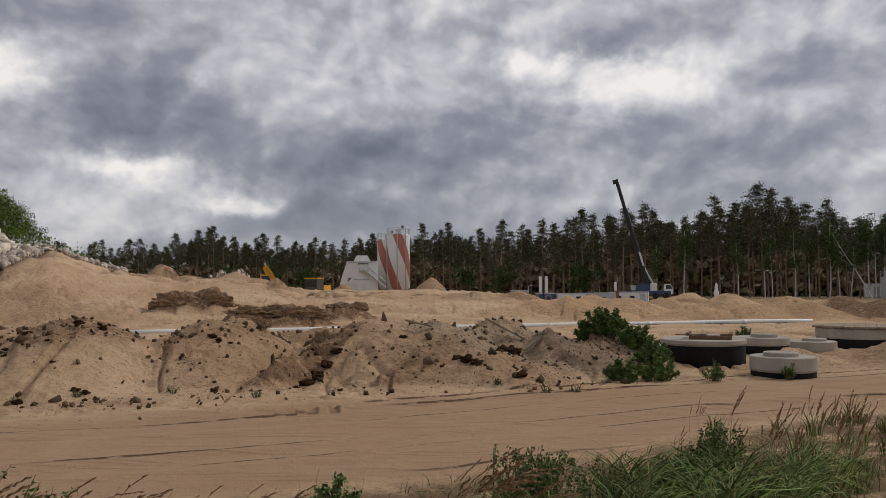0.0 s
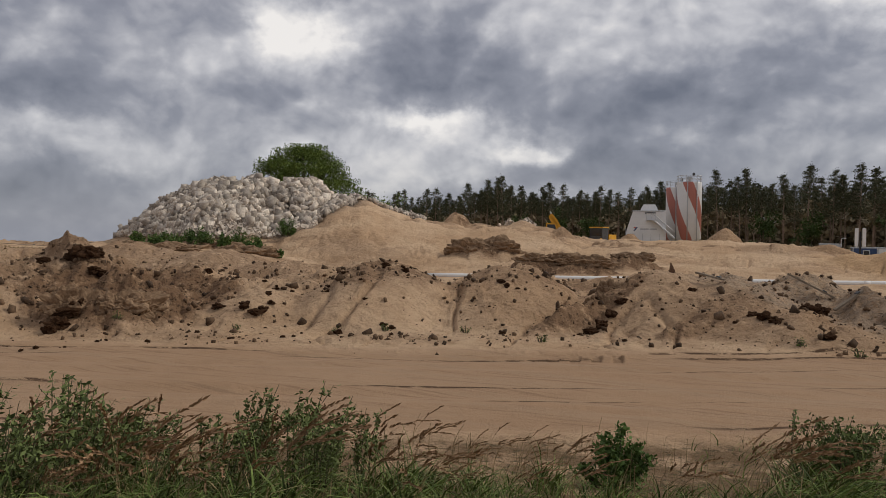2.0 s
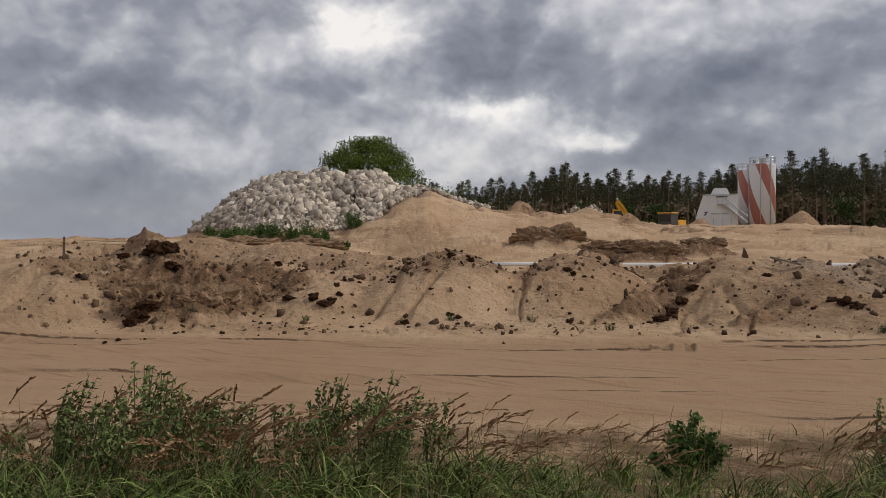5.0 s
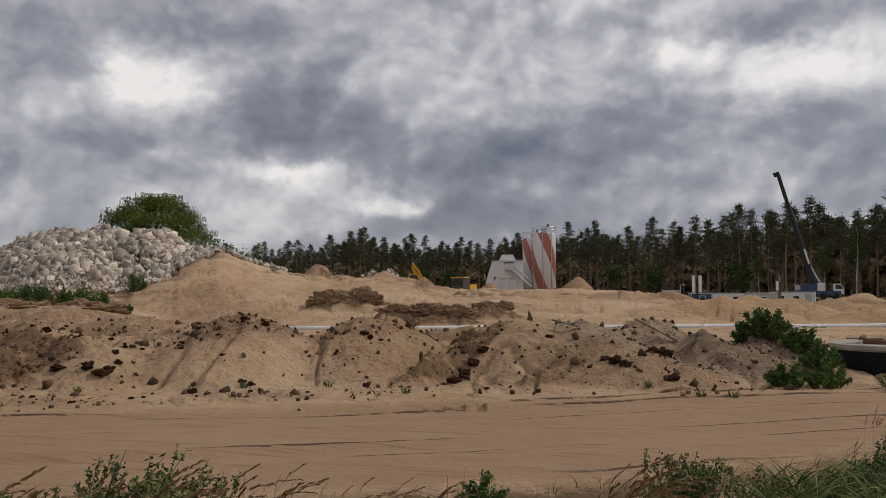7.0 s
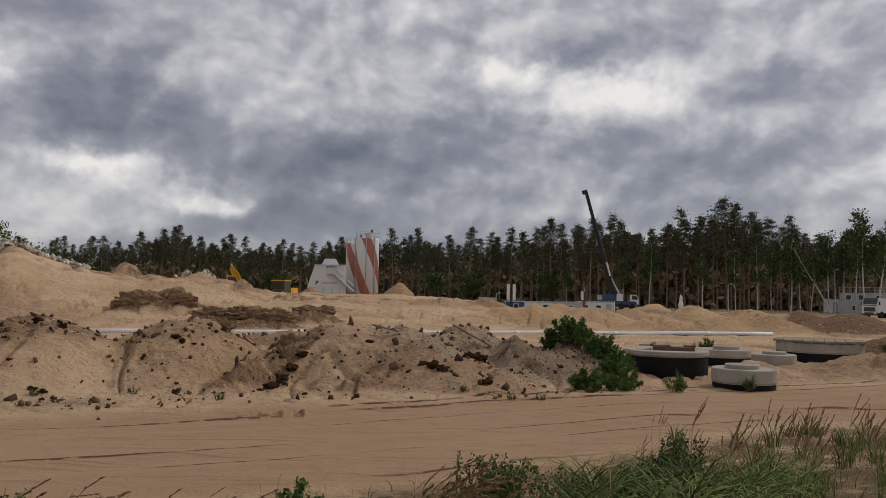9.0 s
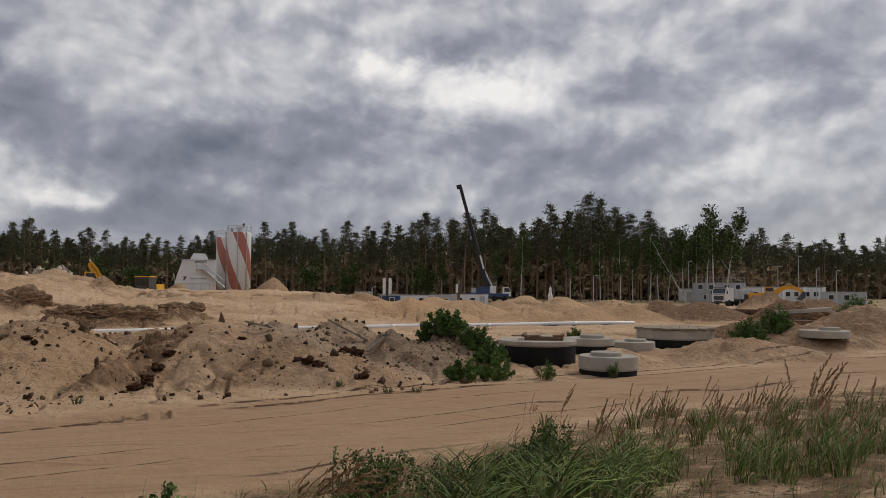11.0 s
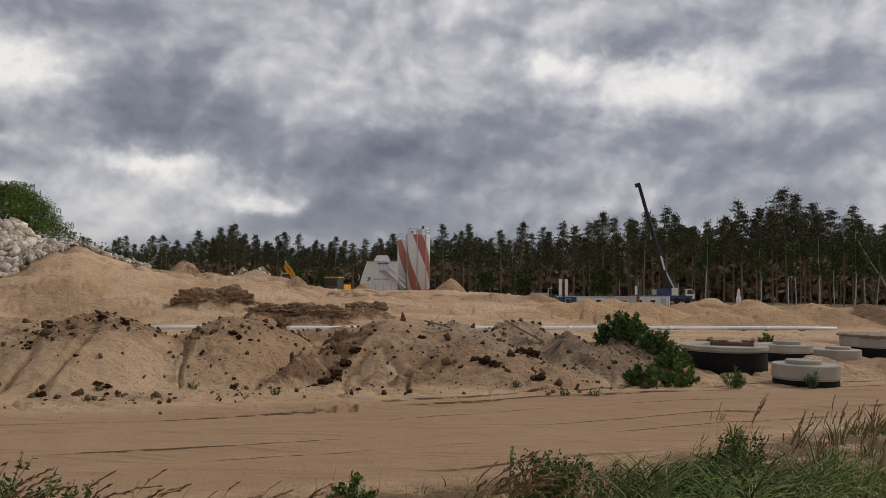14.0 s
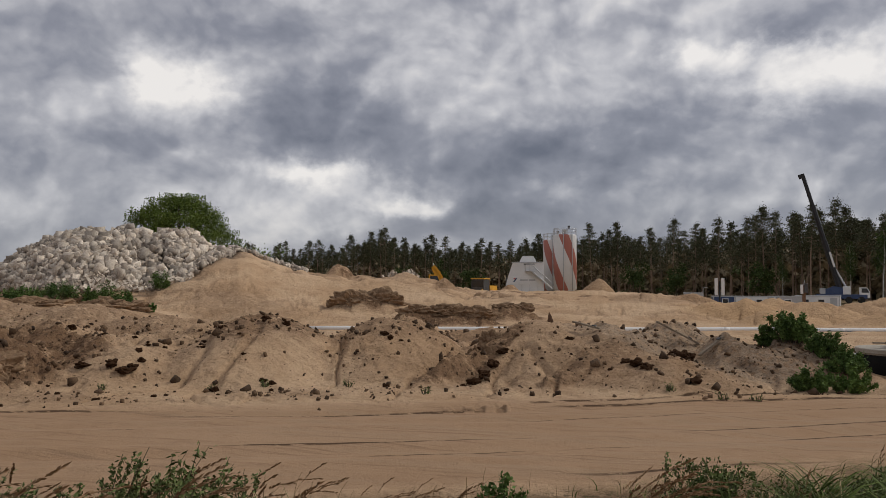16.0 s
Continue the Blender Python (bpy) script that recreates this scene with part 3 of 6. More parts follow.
        g = np.exp(-(line / wd) ** 2) * sstep(-0.25, 0.35, fbm(u, u * 0 + 3.7 * k, 0.16, 3, 90 + k))
        z = z - dp * g * road
        z = z + dp * 0.6 * np.exp(-((line - 2.2 * wd) / wd) ** 2) * road
    # tyre cleats at the far side of the road
    band = np.exp(-((v - 15.0 - 0.3 * wob) / 0.35) ** 2) * (u < 3)
    cleat = np.sin(u * 2 * math.pi / 0.42 + 3 * np.abs(v - 15.05))
    worn = sstep(-0.3, 0.3, fbm(u, v, 0.2, 3, 99))
    z = z + 0.06 * band * np.sign(cleat) * worn
    # mask of the hollows between cleats, for their painted shade
    groove_shade = sstep(0.35, 0.7, band) * sstep(0.1, -0.3, cleat) * worn
    z = z + road * 0.025 * fbm(x, y, 0.8, 4, 101)
    # fine lumps where the soil is disturbed
    z = z + (0.20 * soil + 0.16 * grit) * np.maximum(0, fbm(x, y, 2.6, 4, 111, 0.6)) * (d < 60)
    soil = np.maximum(soil, 0.45 * off * sstep(0.05, 0.42, fbm(x, y, 0.16, 5, 121, 0.6)) * (d < 60))
    soil = np.maximum(soil, 0.65 * rise * fall * sstep(0.22, 0.5, fbm(x, y, 0.13, 5, 131, 0.6)))
    soil = np.maximum(soil, 0.7 * rise * fall * sstep(0.07, 0.0, ledge))
    soil = np.maximum(soil, 1.2 * rise * fall * np.exp(-((cut - 0.86) / 0.09) ** 2) * (scarp > 0.02))
    soil = np.maximum(soil, 0.7 * sstep(41, 45, az) * sstep(36, 44, d) * (1 - sstep(58, 64, d)) * sstep(-0.1, 0.3, fbm(x, y, 0.25, 4, 141)))
    verge = 1 - sstep(edge - 0.8, edge + 0.1, v)
    turf = sstep(100, 135, d) * (az < 30) * (az > -75) * 0.8
    orange = np.maximum(orange, 0.5 * sstep(-5, -9, az) * sstep(50, 58, d) * (1 - sstep(95, 130, d)))
    return z, dict(groove_shade=groove_shade, soil=soil, orange=orange, grit=grit, road=road, lane=v - right, wheel=sstep(edge - 0.2, edge + 0.5, v) * (1 - sstep(far_edge + 1.2, far_edge + 2.2, v)), rough=off * (d < 85) * 0.9, verge=verge, turf=turf, pile=pile * sstep(27.3, 29.6, az + 0.35 * (d - 70)))


def height(x, y):
    return float(ground(np.array([x]), np.array([y]))[0][0])


def put(az, d, up=0.0):
    x, y = at(az, d)
    return Vector((x, y, height(x, y) + up))


def mesh_from(name, verts, faces, smooth=False):
    me = bpy.data.meshes.new(name)
    me.from_pydata([tuple(p) for p in verts], [], faces)
    if smooth:
        me.shade_smooth()
    return me


def build_ground():
    fine = np.arange(-50, 60.001, 0.112)
    coarse = np.arange(61.0, 310, 3.5)
    azs = np.radians(np.concatenate([fine, coarse]))
    ds = [1.2]
    while ds[-1] < 3900:
        r = ds[-1]
        ds.append(r * (1.02 if r < 4 else 1.0085 if r < 12 else 1.0050 if r < 29 else 1.0105 if r < 95 else 1.05))
    ds = np.array(ds)
    A, D = np.meshgrid(azs, ds)
    X, Y = -D * np.sin(A), D * np.cos(A)
    Z, maps = ground(X.ravel(), Y.ravel())
    na, nd = len(azs), len(ds)
    co = np.stack([X.ravel(), Y.ravel(), Z], 1)
    co = np.vstack([co, [[0, 0, Z[0]]]])
    i, j = np.meshgrid(np.arange(nd - 1), np.arange(na), indexing="ij")
    j2 = (j + 1) % na
    quads = np.stack([i * na + j, (i + 1) * na + j, (i + 1) * na + j2, i * na + j2], -1).reshape(-1, 4)[:, ::-1]
    tip = len(co) - 1
    tris = np.stack([np.full(na, tip), (np.arange(na) + 1) % na, np.arange(na)], 1)
    me = bpy.data.meshes.new("ground")
    me.vertices.add(len(co))
    me.vertices.foreach_set("co", co.ravel())
    loops = np.concatenate([quads.ravel(), tris.ravel()])
    me.loops.add(len(loops))
    me.loops.foreach_set("vertex_index", loops.astype(np.int32))
    nq, nt = len(quads), len(tris)
    me.polygons.add(nq + nt)
    starts = np.concatenate([np.arange(nq) * 4, nq * 4 + np.arange(nt) * 3])
    me.polygons.foreach_set("loop_start", starts.astype(np.int32))
    me.update(calc_edges=True)
    me.validate()
    for k, a in maps.items():
        at_ = me.attributes.new(k, "FLOAT", "POINT")
        at_.data.foreach_set("value", np.append(a, a[0]).astype(np.float32))
    me.shade_smooth()
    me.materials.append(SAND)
    tagged(new("ground", me), "pale churned sand with ruts, tipped heaps and a tall dune", "ground", kind="structure")


build_ground()


# ---- building helpers ----
RNG = np.random.default_rng(11)


class Geo:
    """Collects boxes, tubes and prisms into one mesh."""

    def __init__(self):
        self.v, self.f = [], []

    def add(self, verts, faces):
        n = len(self.v)
        self.v += [tuple(p) for p in verts]
        self.f += [tuple(i + n for i in f) for f in faces]
        return self

    def box(self, c, s, m=None, b=0.03):
        """A box with chamfered upright edges and top."""
        hx, hy, hz = s[0] / 2, s[1] / 2, s[2] / 2
        b = min(b, hx * 0.45, hy * 0.45, hz * 0.45)
        ring = [(hx - b, -hy), (hx, -hy + b), (hx, hy - b), (hx - b, hy), (-hx + b, hy), (-hx, hy - b), (-hx, -hy + b), (-hx + b, -hy)]
        k = [((hx - b) / hx, (hy - b) / hy)]
        pts = [(x, y, -hz) for x, y in ring] + [(x, y, hz - b) for x, y in ring] + [(x * k[0][0], y * k[0][1], hz) for x, y in ring]
        m = m or Matrix.Identity(3)
        pts = [Vector(c) + m @ Vector(p) for p in pts]
        fs = [tuple(range(7, -1, -1)), tuple(range(16, 24))]
        for r in (0, 8):
            fs += [(r + i, r + (i + 1) % 8, r + 8 + (i + 1) % 8, r + 8 + i) for i in range(8)]
        return self.add(pts, fs)

    def tube(self, pts, radii, seg=8, caps=True):
        pts = [Vector(p) for p in pts]
        if isinstance(radii, (int, float)):
            radii = [radii] * len(pts)
        radii = [float(r) for r in radii]
        vs, fs = [], []
        for i, p in enumerate(pts):
            t = (pts[min(i + 1, len(pts) - 1)] - pts[max(i - 1, 0)]).normalized()
            a = t.cross(Vector((0.31, 0.17, 0.93)) if abs(t.z) < 0.9 else Vector((1, 0.1, 0))).normalized()
            b = t.cross(a)
            vs += [p + radii[i] * (math.cos(2 * math.pi * k / seg) * a + math.sin(2 * math.pi * k / seg) * b) for k in range(seg)]
        for i in range(len(pts) - 1):
            fs += [(i * seg + k, i * seg + (k + 1) % seg, (i + 1) * seg + (k + 1) % seg, (i + 1) * seg + k) for k in range(seg)]
        if caps:
            fs += [tuple(range(seg - 1, -1, -1)), tuple(range((len(pts) - 1) * seg, len(pts) * seg))]
        return self.add(vs, fs)

    def lathe(self, profile, seg=40, c=(0, 0, 0), wob=0.0):
        """A turned shape from (radius, z) pairs, closed at both ends."""
        vs, fs = [], []
        for r, z in profile:
            for k in range(seg):
                a = 2 * math.pi * k / seg
                q = r * (1 + wob * math.sin(3 * a + z * 9) + wob * math.sin(7 * a))
                vs.append((c[0] + q * math.cos(a), c[1] + q * math.sin(a), c[2] + z))
        for i in range(len(profile) - 1):
            fs += [(i * seg + k, i * seg + (k + 1) % seg, (i + 1) * seg + (k + 1) % seg, (i + 1) * seg + k) for k in range(seg)]
        fs += [tuple(range(seg - 1, -1, -1)), tuple(range((len(profile) - 1) * seg, len(profile) * seg))]
        return self.add(vs, fs)

    def prism(self, outline, depth, m=None, c=(0, 0, 0)):
        """An outline in x, z pushed out along y."""
        n = len(outline)
        m = m or Matrix.Identity(3)
        vs = [Vector(c) + m @ Vector((x, -depth / 2, z)) for x, z in outline] + [Vector(c) + m @ Vector((x, depth / 2, z)) for x, z in outline]
        return self.add(vs, [tuple(range(n)), tuple(range(2 * n - 1, n - 1, -1))] + [(i, i + n, (i + 1) % n + n, (i + 1) % n) for i in range(n)])

    def mesh(self, name, mat, smooth=False):
        me = mesh_from(name, self.v, self.f, smooth)
        if mat:
            me.materials.append(mat)
        bmx = bmesh.new()
        bmx.from_mesh(me)
        bmesh.ops.recalc_face_normals(bmx, faces=bmx.faces)
        bmx.to_mesh(me)
        bmx.free()
        if smooth:
            me.shade_smooth()
        return me


def quads_mesh(name, verts, faces, mat):
    """A mesh straight from arrays: verts (n, 3), faces (m, 4) or (m, 3)."""
    me = bpy.data.meshes.new(name)
    verts, faces = np.asarray(verts, np.float32), np.asarray(faces, np.int32)
    me.vertices.add(len(verts))
    me.vertices.foreach_set("co", verts.ravel())
    me.loops.add(faces.size)
    me.loops.foreach_set("vertex_index", faces.ravel())
    me.polygons.add(len(faces))
    me.polygons.foreach_set("loop_start", np.arange(len(faces), dtype=np.int32) * faces.shape[1])
    me.update(calc_edges=True)
    me.materials.append(mat)
    return me


def part(name, geo, mat, parent, label="", smooth=False):
    me = geo.mesh(name, mat, smooth) if isinstance(geo, Geo) else geo
    ob = new(name, me)
    ob.parent = parent
    return tagged(ob, label)


def thing(name, m, label, category, group="", kind=""):
    ob = new(name)
    ob.empty_display_size = 0.2
    ob.matrix_world = m
    return tagged(ob, label, category, group, kind)


def turn_z(deg):
    return Matrix.Rotation(radians(deg), 3, "Z")


def turn_y(deg):
    return Matrix.Rotation(radians(deg), 3, "Y")


def facing(az, d, up=0.0, extra=0.0):
    """A pose on the ground whose -y side looks at the viewer."""
    p = put(az, d, up)
    return pose(p.x, p.y, p.z, 0, 0, az + extra)


def leaf_cloud(centres, size, rng, flat=0.0, aspect=0.5):
    """Rhombic leaves with random turns at the centres."""
    n = len(centres)
    a = rng.normal(size=(n, 3))
    a[:, 2] *= 1 - flat
    a /= np.linalg.norm(a, axis=1, keepdims=True)
    b = np.cross(a, rng.normal(size=(n, 3)))
    b /= np.linalg.norm(b, axis=1, keepdims=True) + 1e-9
    s = (size * rng.uniform(0.6, 1.3, n))[:, None]
    c = np.asarray(centres)
    v = np.stack([c - a * s, c + b * s * aspect, c + a * s, c - b * s * aspect], 1).reshape(-1, 3)
    return v, np.arange(4 * n).reshape(-1, 4)


def blades(base, h, w, bend, yaw, rng, segs=4, tip=0.08, face=None):
    """Bent grass blades as tapering strips."""
    n = len(base)
    t = np.linspace(0, 1, segs + 1)[None, :]
    out = np.stack([np.cos(yaw), np.sin(yaw), 0 * yaw], 1)
    lean = bend[:, None] * t ** 1.8
    x = h[:, None] * (np.sin(lean) * t)
    z = h[:, None] * t * np.cos(lean * 0.75)
    mid = base[:, None, :] + out[:, None, :] * x[..., None] + np.array([0, 0, 1.0]) * z[..., None]
    fa = rng.uniform(0, 2 * np.pi, n) if face is None else face
    side = np.stack([np.cos(fa), np.sin(fa), 0 * fa], 1)
    ww = w[:, None] * np.maximum(tip, 1 - t ** 1.6)
    l, r = mid - side[:, None, :] * ww[..., None], mid + side[:, None, :] * ww[..., None]
    v = np.stack([l, r], 2).reshape(-1, 3)
    k = np.arange(segs)
    q = np.stack([2 * k, 2 * k + 1, 2 * k + 3, 2 * k + 2], 1)
    f = (np.arange(n)[:, None, None] * 2 * (segs + 1) + q[None]).reshape(-1, 4)
    return v, f


def merge(*pairs):
    vs, fs, n = [], [], 0
    for v, f in pairs:
        vs.append(v), fs.append(np.asarray(f) + n)
        n += len(v)
    return np.concatenate(vs), np.concatenate(fs)


# ---- concrete shafts beside the road ----
def shaft(az, d, radius, black, grey, over, hatch, hatch_h, label, hatch_off=(0.0, 0.0), sunk=0.0, cover=CONCRETE):
    ob = thing("manhole_shaft", facing(az, d, -sunk - 0.03), label, "manhole", "concrete manhole shafts")
    if black:
        part("base_ring", Geo().lathe([(radius * 0.98, -0.3), (radius, 0.0), (radius, black - 0.02), (radius * 0.99, black)], 48, wob=0.0015), BITUMEN, ob, "ring coated in black bitumen", True)
        part("sealing_strip", Geo().lathe([(radius * 1.004, black), (radius * 1.004, black + 0.03)], 48), CONCRETE, ob)
    g0 = black + 0.03
    r = radius + over
    part("cover_slab", Geo().lathe([(r * 0.985, g0), (r, g0 + 0.02), (r, g0 + grey - 0.02), (r - 0.02, g0 + grey)], 48, wob=0.001), cover, ob, "pale grey concrete slab")
    if hatch:
        c = (hatch_off[0], hatch_off[1], g0 + grey)
        hr = part("hatch_ring", Geo().lathe([(hatch, 0), (hatch, hatch_h - 0.02), (hatch - 0.02, hatch_h), (hatch * 0.72, hatch_h), (hatch * 0.72, hatch_h - 0.03)], 36, c), CONCRETE, ob)
        part("hatch_lid", Geo().lathe([(hatch * 0.70, hatch_h - 0.05), (hatch * 0.70, hatch_h - 0.012), (hatch * 0.66, hatch_h - 0.004)], 32, c), CONCRETE, hr)
    return ob


shaft(-23.95, 22.35, 0.815, 0.27, 0.36, 0.025, 0.44, 0.11, "round concrete manhole shaft, lower half black with bitumen, on sand", (-0.05, -0.1), sunk=0.05)
shaft(-18.75, 25.3, 1.26, 0.64, 0.14, 0.04, 0.42, 0.14, "wide black-coated shaft with grey slab and timbers on top", (0.1, 0.0), sunk=0.06)
shaft(-22.6, 29.2, 0.92, 0.42, 0.24, 0.02, 0.45, 0.12, "round manhole shaft with black base behind wider shaft", (0.1, -0.1), sunk=0.08)
shaft(-25.75, 31.2, 0.86, 0.0, 0.36, 0.0, 0.42, 0.10, "low bare grey concrete shaft slab with small hatch", (0.1, 0.0), sunk=0.08)
shaft(-28.7, 34.2, 1.58, 0.42, 0.36, 0.03, 0.0, 0.0, "very wide shaft, black base and grey ring under boards")
shaft(-38.4, 34.5, 0.95, 0.0, 0.30, 0.0, 0.4, 0.12, "low grey concrete shaft half sunk in sand", (0.2, 0.1), sunk=0.05)


def boards_on(az, d, z, r):
    """Round lid of old boards on the widest shaft."""
    ob = thing("board_cover", facing(az, d, z), "round lid of weathered boards lying on wide shaft", "board")
    n = 9
    for i in range(n):
        x0 = -r + 2 * r * i / n
        half = math.sqrt(max(0.05, r * r - (x0 + r / n) ** 2))
        part("board", Geo().box((x0 + r / n, RNG.uniform(-0.05, 0.05), 0.05 + RNG.uniform(0, 0.015)), (2 * r / n - 0.015, 2 * half, 0.08), None, 0.01), WOOD, ob)


boards_on(-28.7, 34.2, 0.78, 1.68)


def timbers_on_shaft():
    ob = thing("wooden_pallet", facing(-18.75, 25.3, 0.72), "dark timber pallet lying on shaft slab round hatch", "pallet")
    for y in (-0.52, 0.50):
        part("beam", Geo().box((0.22, y, 0.06), (1.25, 0.12, 0.11), turn_z(2), 0.01), DRY_WOOD, ob)
    for x in (-0.42, 0.84):
        part("beam", Geo().box((x, 0.0, 0.155), (0.11, 1.1, 0.08), turn_z(-3), 0.01), DRY_WOOD, ob)
    part("plank", Geo().box((-0.35, -0.45, 0.15), (0.95, 0.14, 0.04), turn_z(8), 0.008), WOOD, ob)


timbers_on_shaft()
blk = thing("concrete_block", facing(-16.0, 26.2, -0.02), "pale concrete block beside wide black shaft", "block")
part("block", Geo().box((0, 0, 0.23), (0.42, 0.5, 0.46), None, 0.02), WHITE, blk)
part("lifting_eye", Geo().tube([(-0.06, 0, 0.45), (-0.06, 0, 0.52), (0.06, 0, 0.52), (0.06, 0, 0.45)], 0.012, 6), STEEL, blk)
blk2 = thing("concrete_block", facing(-26.6, 34.5, -0.02), "small grey concrete block behind shafts", "block")
part("block", Geo().box((0, 0, 0.3), (0.6, 0.5, 0.6), None, 0.02), CONCRETE, blk2)
part("lifting_eye", Geo().tube([(-0.06, 0, 0.59), (-0.06, 0, 0.66), (0.06, 0, 0.66), (0.06, 0, 0.59)], 0.012, 6), STEEL, blk2)


def long_pipe(name, a, b, r, mat, label, sag=0.0):
    """A pipe of welded lengths lying over the ground."""
    n = 26
    pts = [Vector(a).lerp(Vector(b), i / n) for i in range(n + 1)]
    pts = [Vector((p.x, p.y, p.z + sag * math.sin(i * 0.9))) for i, p in enumerate(pts)]
    ob = thing(name, Matrix.Identity(4), label, "pipe")
    part("pipe_run", Geo().tube(pts, r, 14), mat, ob, "", True)
    for i in range(3, n, 4):
        t = (pts[i + 1] - pts[i]).normalized()
        part("coupling", Geo().tube([pts[i] - t * 0.16, pts[i] + t * 0.16], r * 1.05, 14), mat, ob, "", True)
    return ob


long_pipe("water_pipe", (-17.6, 41.6, 0.13), (23.9, 49.4, 0.20), 0.135, PIPE, "long white plastic pipe lying across the sand", 0.015)
long_pipe("drain_hose", (7.0, 45.95, 0.02), (23.9, 49.1, 0.04), 0.10, BLACK, "black hose running along beneath the white pipe", 0.02)
for a, d, h in ((53.2, 23.5, 0.75), (44.6, 33, 0.5)):
    post = thing("wooden_stake", facing(a, d, -0.1), "weathered wooden stake standing in the sand", "stake")
    part("stake", Geo().box((0, 0, h / 2), (0.06, 0.06, h), turn_y(3), 0.008), DRY_WOOD, post)
    part("string_wrap", Geo().tube([(-0.04, 0, h * 0.8), (0.04, 0, h * 0.82)], 0.035, 6), STRAW, post)
stand = thing("sign_stake", facing(4.67, 22.4, -0.05), "short dark splintered stake stuck in heap", "stake")
part("stake", Geo().prism([(-0.07, 0), (0.08, 0), (0.06, 0.22), (-0.02, 0.36), (-0.05, 0.2)], 0.06), DRY_WOOD, stand)
part("splinter", Geo().prism([(-0.03, 0.1), (0.12, 0.05), (0.10, 0.14), (0.0, 0.2)], 0.05, turn_z(40)), DRY_WOOD, stand)


# ---- batching plant ----
def stripe_material():
    """White sheet with broad red helical bands."""
    m = material("striped_silo_paint", (0.60, 0.59, 0.575), (0.70, 0.69, 0.68), 0.5, 0.5, 0.05, 10)
    nt = m.node_tree
    N, L = nt.nodes.new, nt.links.new
    b = nt.nodes["Principled BSDF"]
    white = b.inputs["Base Color"].links[0].from_socket
    co, sep, grad = N("ShaderNodeTexCoord"), N("ShaderNodeSeparateXYZ"), N("ShaderNodeTexGradient")
    grad.gradient_type = "RADIAL"
    L(co.outputs["Object"], sep.inputs[0]), L(co.outputs["Object"], grad.inputs[0])
    a, f, g = N("ShaderNodeMath"), N("ShaderNodeMath"), N("ShaderNodeMath")
    a.operation, f.operation, g.operation = "MULTIPLY_ADD", "FRACT", "LESS_THAN"
    s = N("ShaderNodeMath")
    s.operation = "MULTIPLY_ADD"
    L(grad.outputs["Fac"], s.inputs[0])
    s.inputs[1].default_value, s.inputs[2].default_value = 3.0, 0.55
    L(sep.outputs[2], a.inputs[0])
    a.inputs[1].default_value = 0.105
    L(s.outputs[0], a.inputs[2]), L(a.outputs[0], f.inputs[0]), L(f.outputs[0], g.inputs[0])
    g.inputs[1].default_value = 0.42
    mix = N("ShaderNodeMix")
    mix.data_type = "RGBA"
    L(g.outputs[0], mix.inputs["Factor"]), L(white, mix.inputs["A"])
    mix.inputs["B"].default_value = (0.40, 0.150, 0.115, 1)
    L(mix.outputs["Result"], b.inputs["Base Color"])
    return m


STRIPED = stripe_material()


def silo(az, d, r, top, spin, label):
    p = put(az, d)
    ob = thing("cement_silo", pose(p.x, p.y, p.z, 0, 0, az), label, "silo", "striped cement silos")
    h = top - p.z
    sh = part("shell", Geo().lathe([(r * 0.3, 0.6), (r, 1.6), (r, h - 0.25), (r * 0.96, h)], 48), STRIPED, ob, "white shell with red helical stripes", True)
    sh.rotation_euler = (0, 0, radians(spin))
    for k in range(4):
        a = math.pi / 4 + k * math.pi / 2
        part("leg", Geo().box((r * 0.8 * math.cos(a), r * 0.8 * math.sin(a), 0.9), (0.2, 0.2, 1.8)), GALV, ob)
    for z in (h + 0.55, h + 1.05):
        part("guard_rail", Geo().tube([(r * 0.98 * math.cos(2 * math.pi * k / 24), r * 0.98 * math.sin(2 * math.pi * k / 24), z) for k in range(25)], 0.035, 5, False), GALV, ob)
    for k in range(14):
        a = 2 * math.pi * k / 14
        part("rail_post", Geo().tube([(r * 0.98 * math.cos(a), r * 0.98 * math.sin(a), h - 0.1), (r * 0.98 * math.cos(a), r * 0.98 * math.sin(a), h + 1.08)], 0.035, 5), GALV, ob)
    for x in (-0.12, 0.62):
        part("filling_pipe", Geo().tube([(r * x, -math.sqrt(1 - x * x) * r - 0.08, 1.2), (r * x, -math.sqrt(1 - x * x) * r - 0.08, h + 0.1), (r * x, -0.4 * r, h + 0.35)], 0.075, 8), GREY, ob, "grey filling pipe", True)
    part("filter_unit", Geo().lathe([(0.42, h), (0.42, h + 0.9), (0.2, h + 1.05)], 16), GALV, ob)
    part("vent_head", Geo().lathe([(0.05, h + 1.0), (0.22, h + 1.25), (0.2, h + 1.55), (0.05, h + 1.6)], 12, (r * 0.35, 0, 0)), STEEL, ob)
    return ob


silo(3.52, 131, 1.98, 11.75, 20, "tall white cement silo with red spiral stripes and railing")
silo(4.32, 134.5, 1.90, 11.1, 75, "white and red striped cement silo beside its twin")


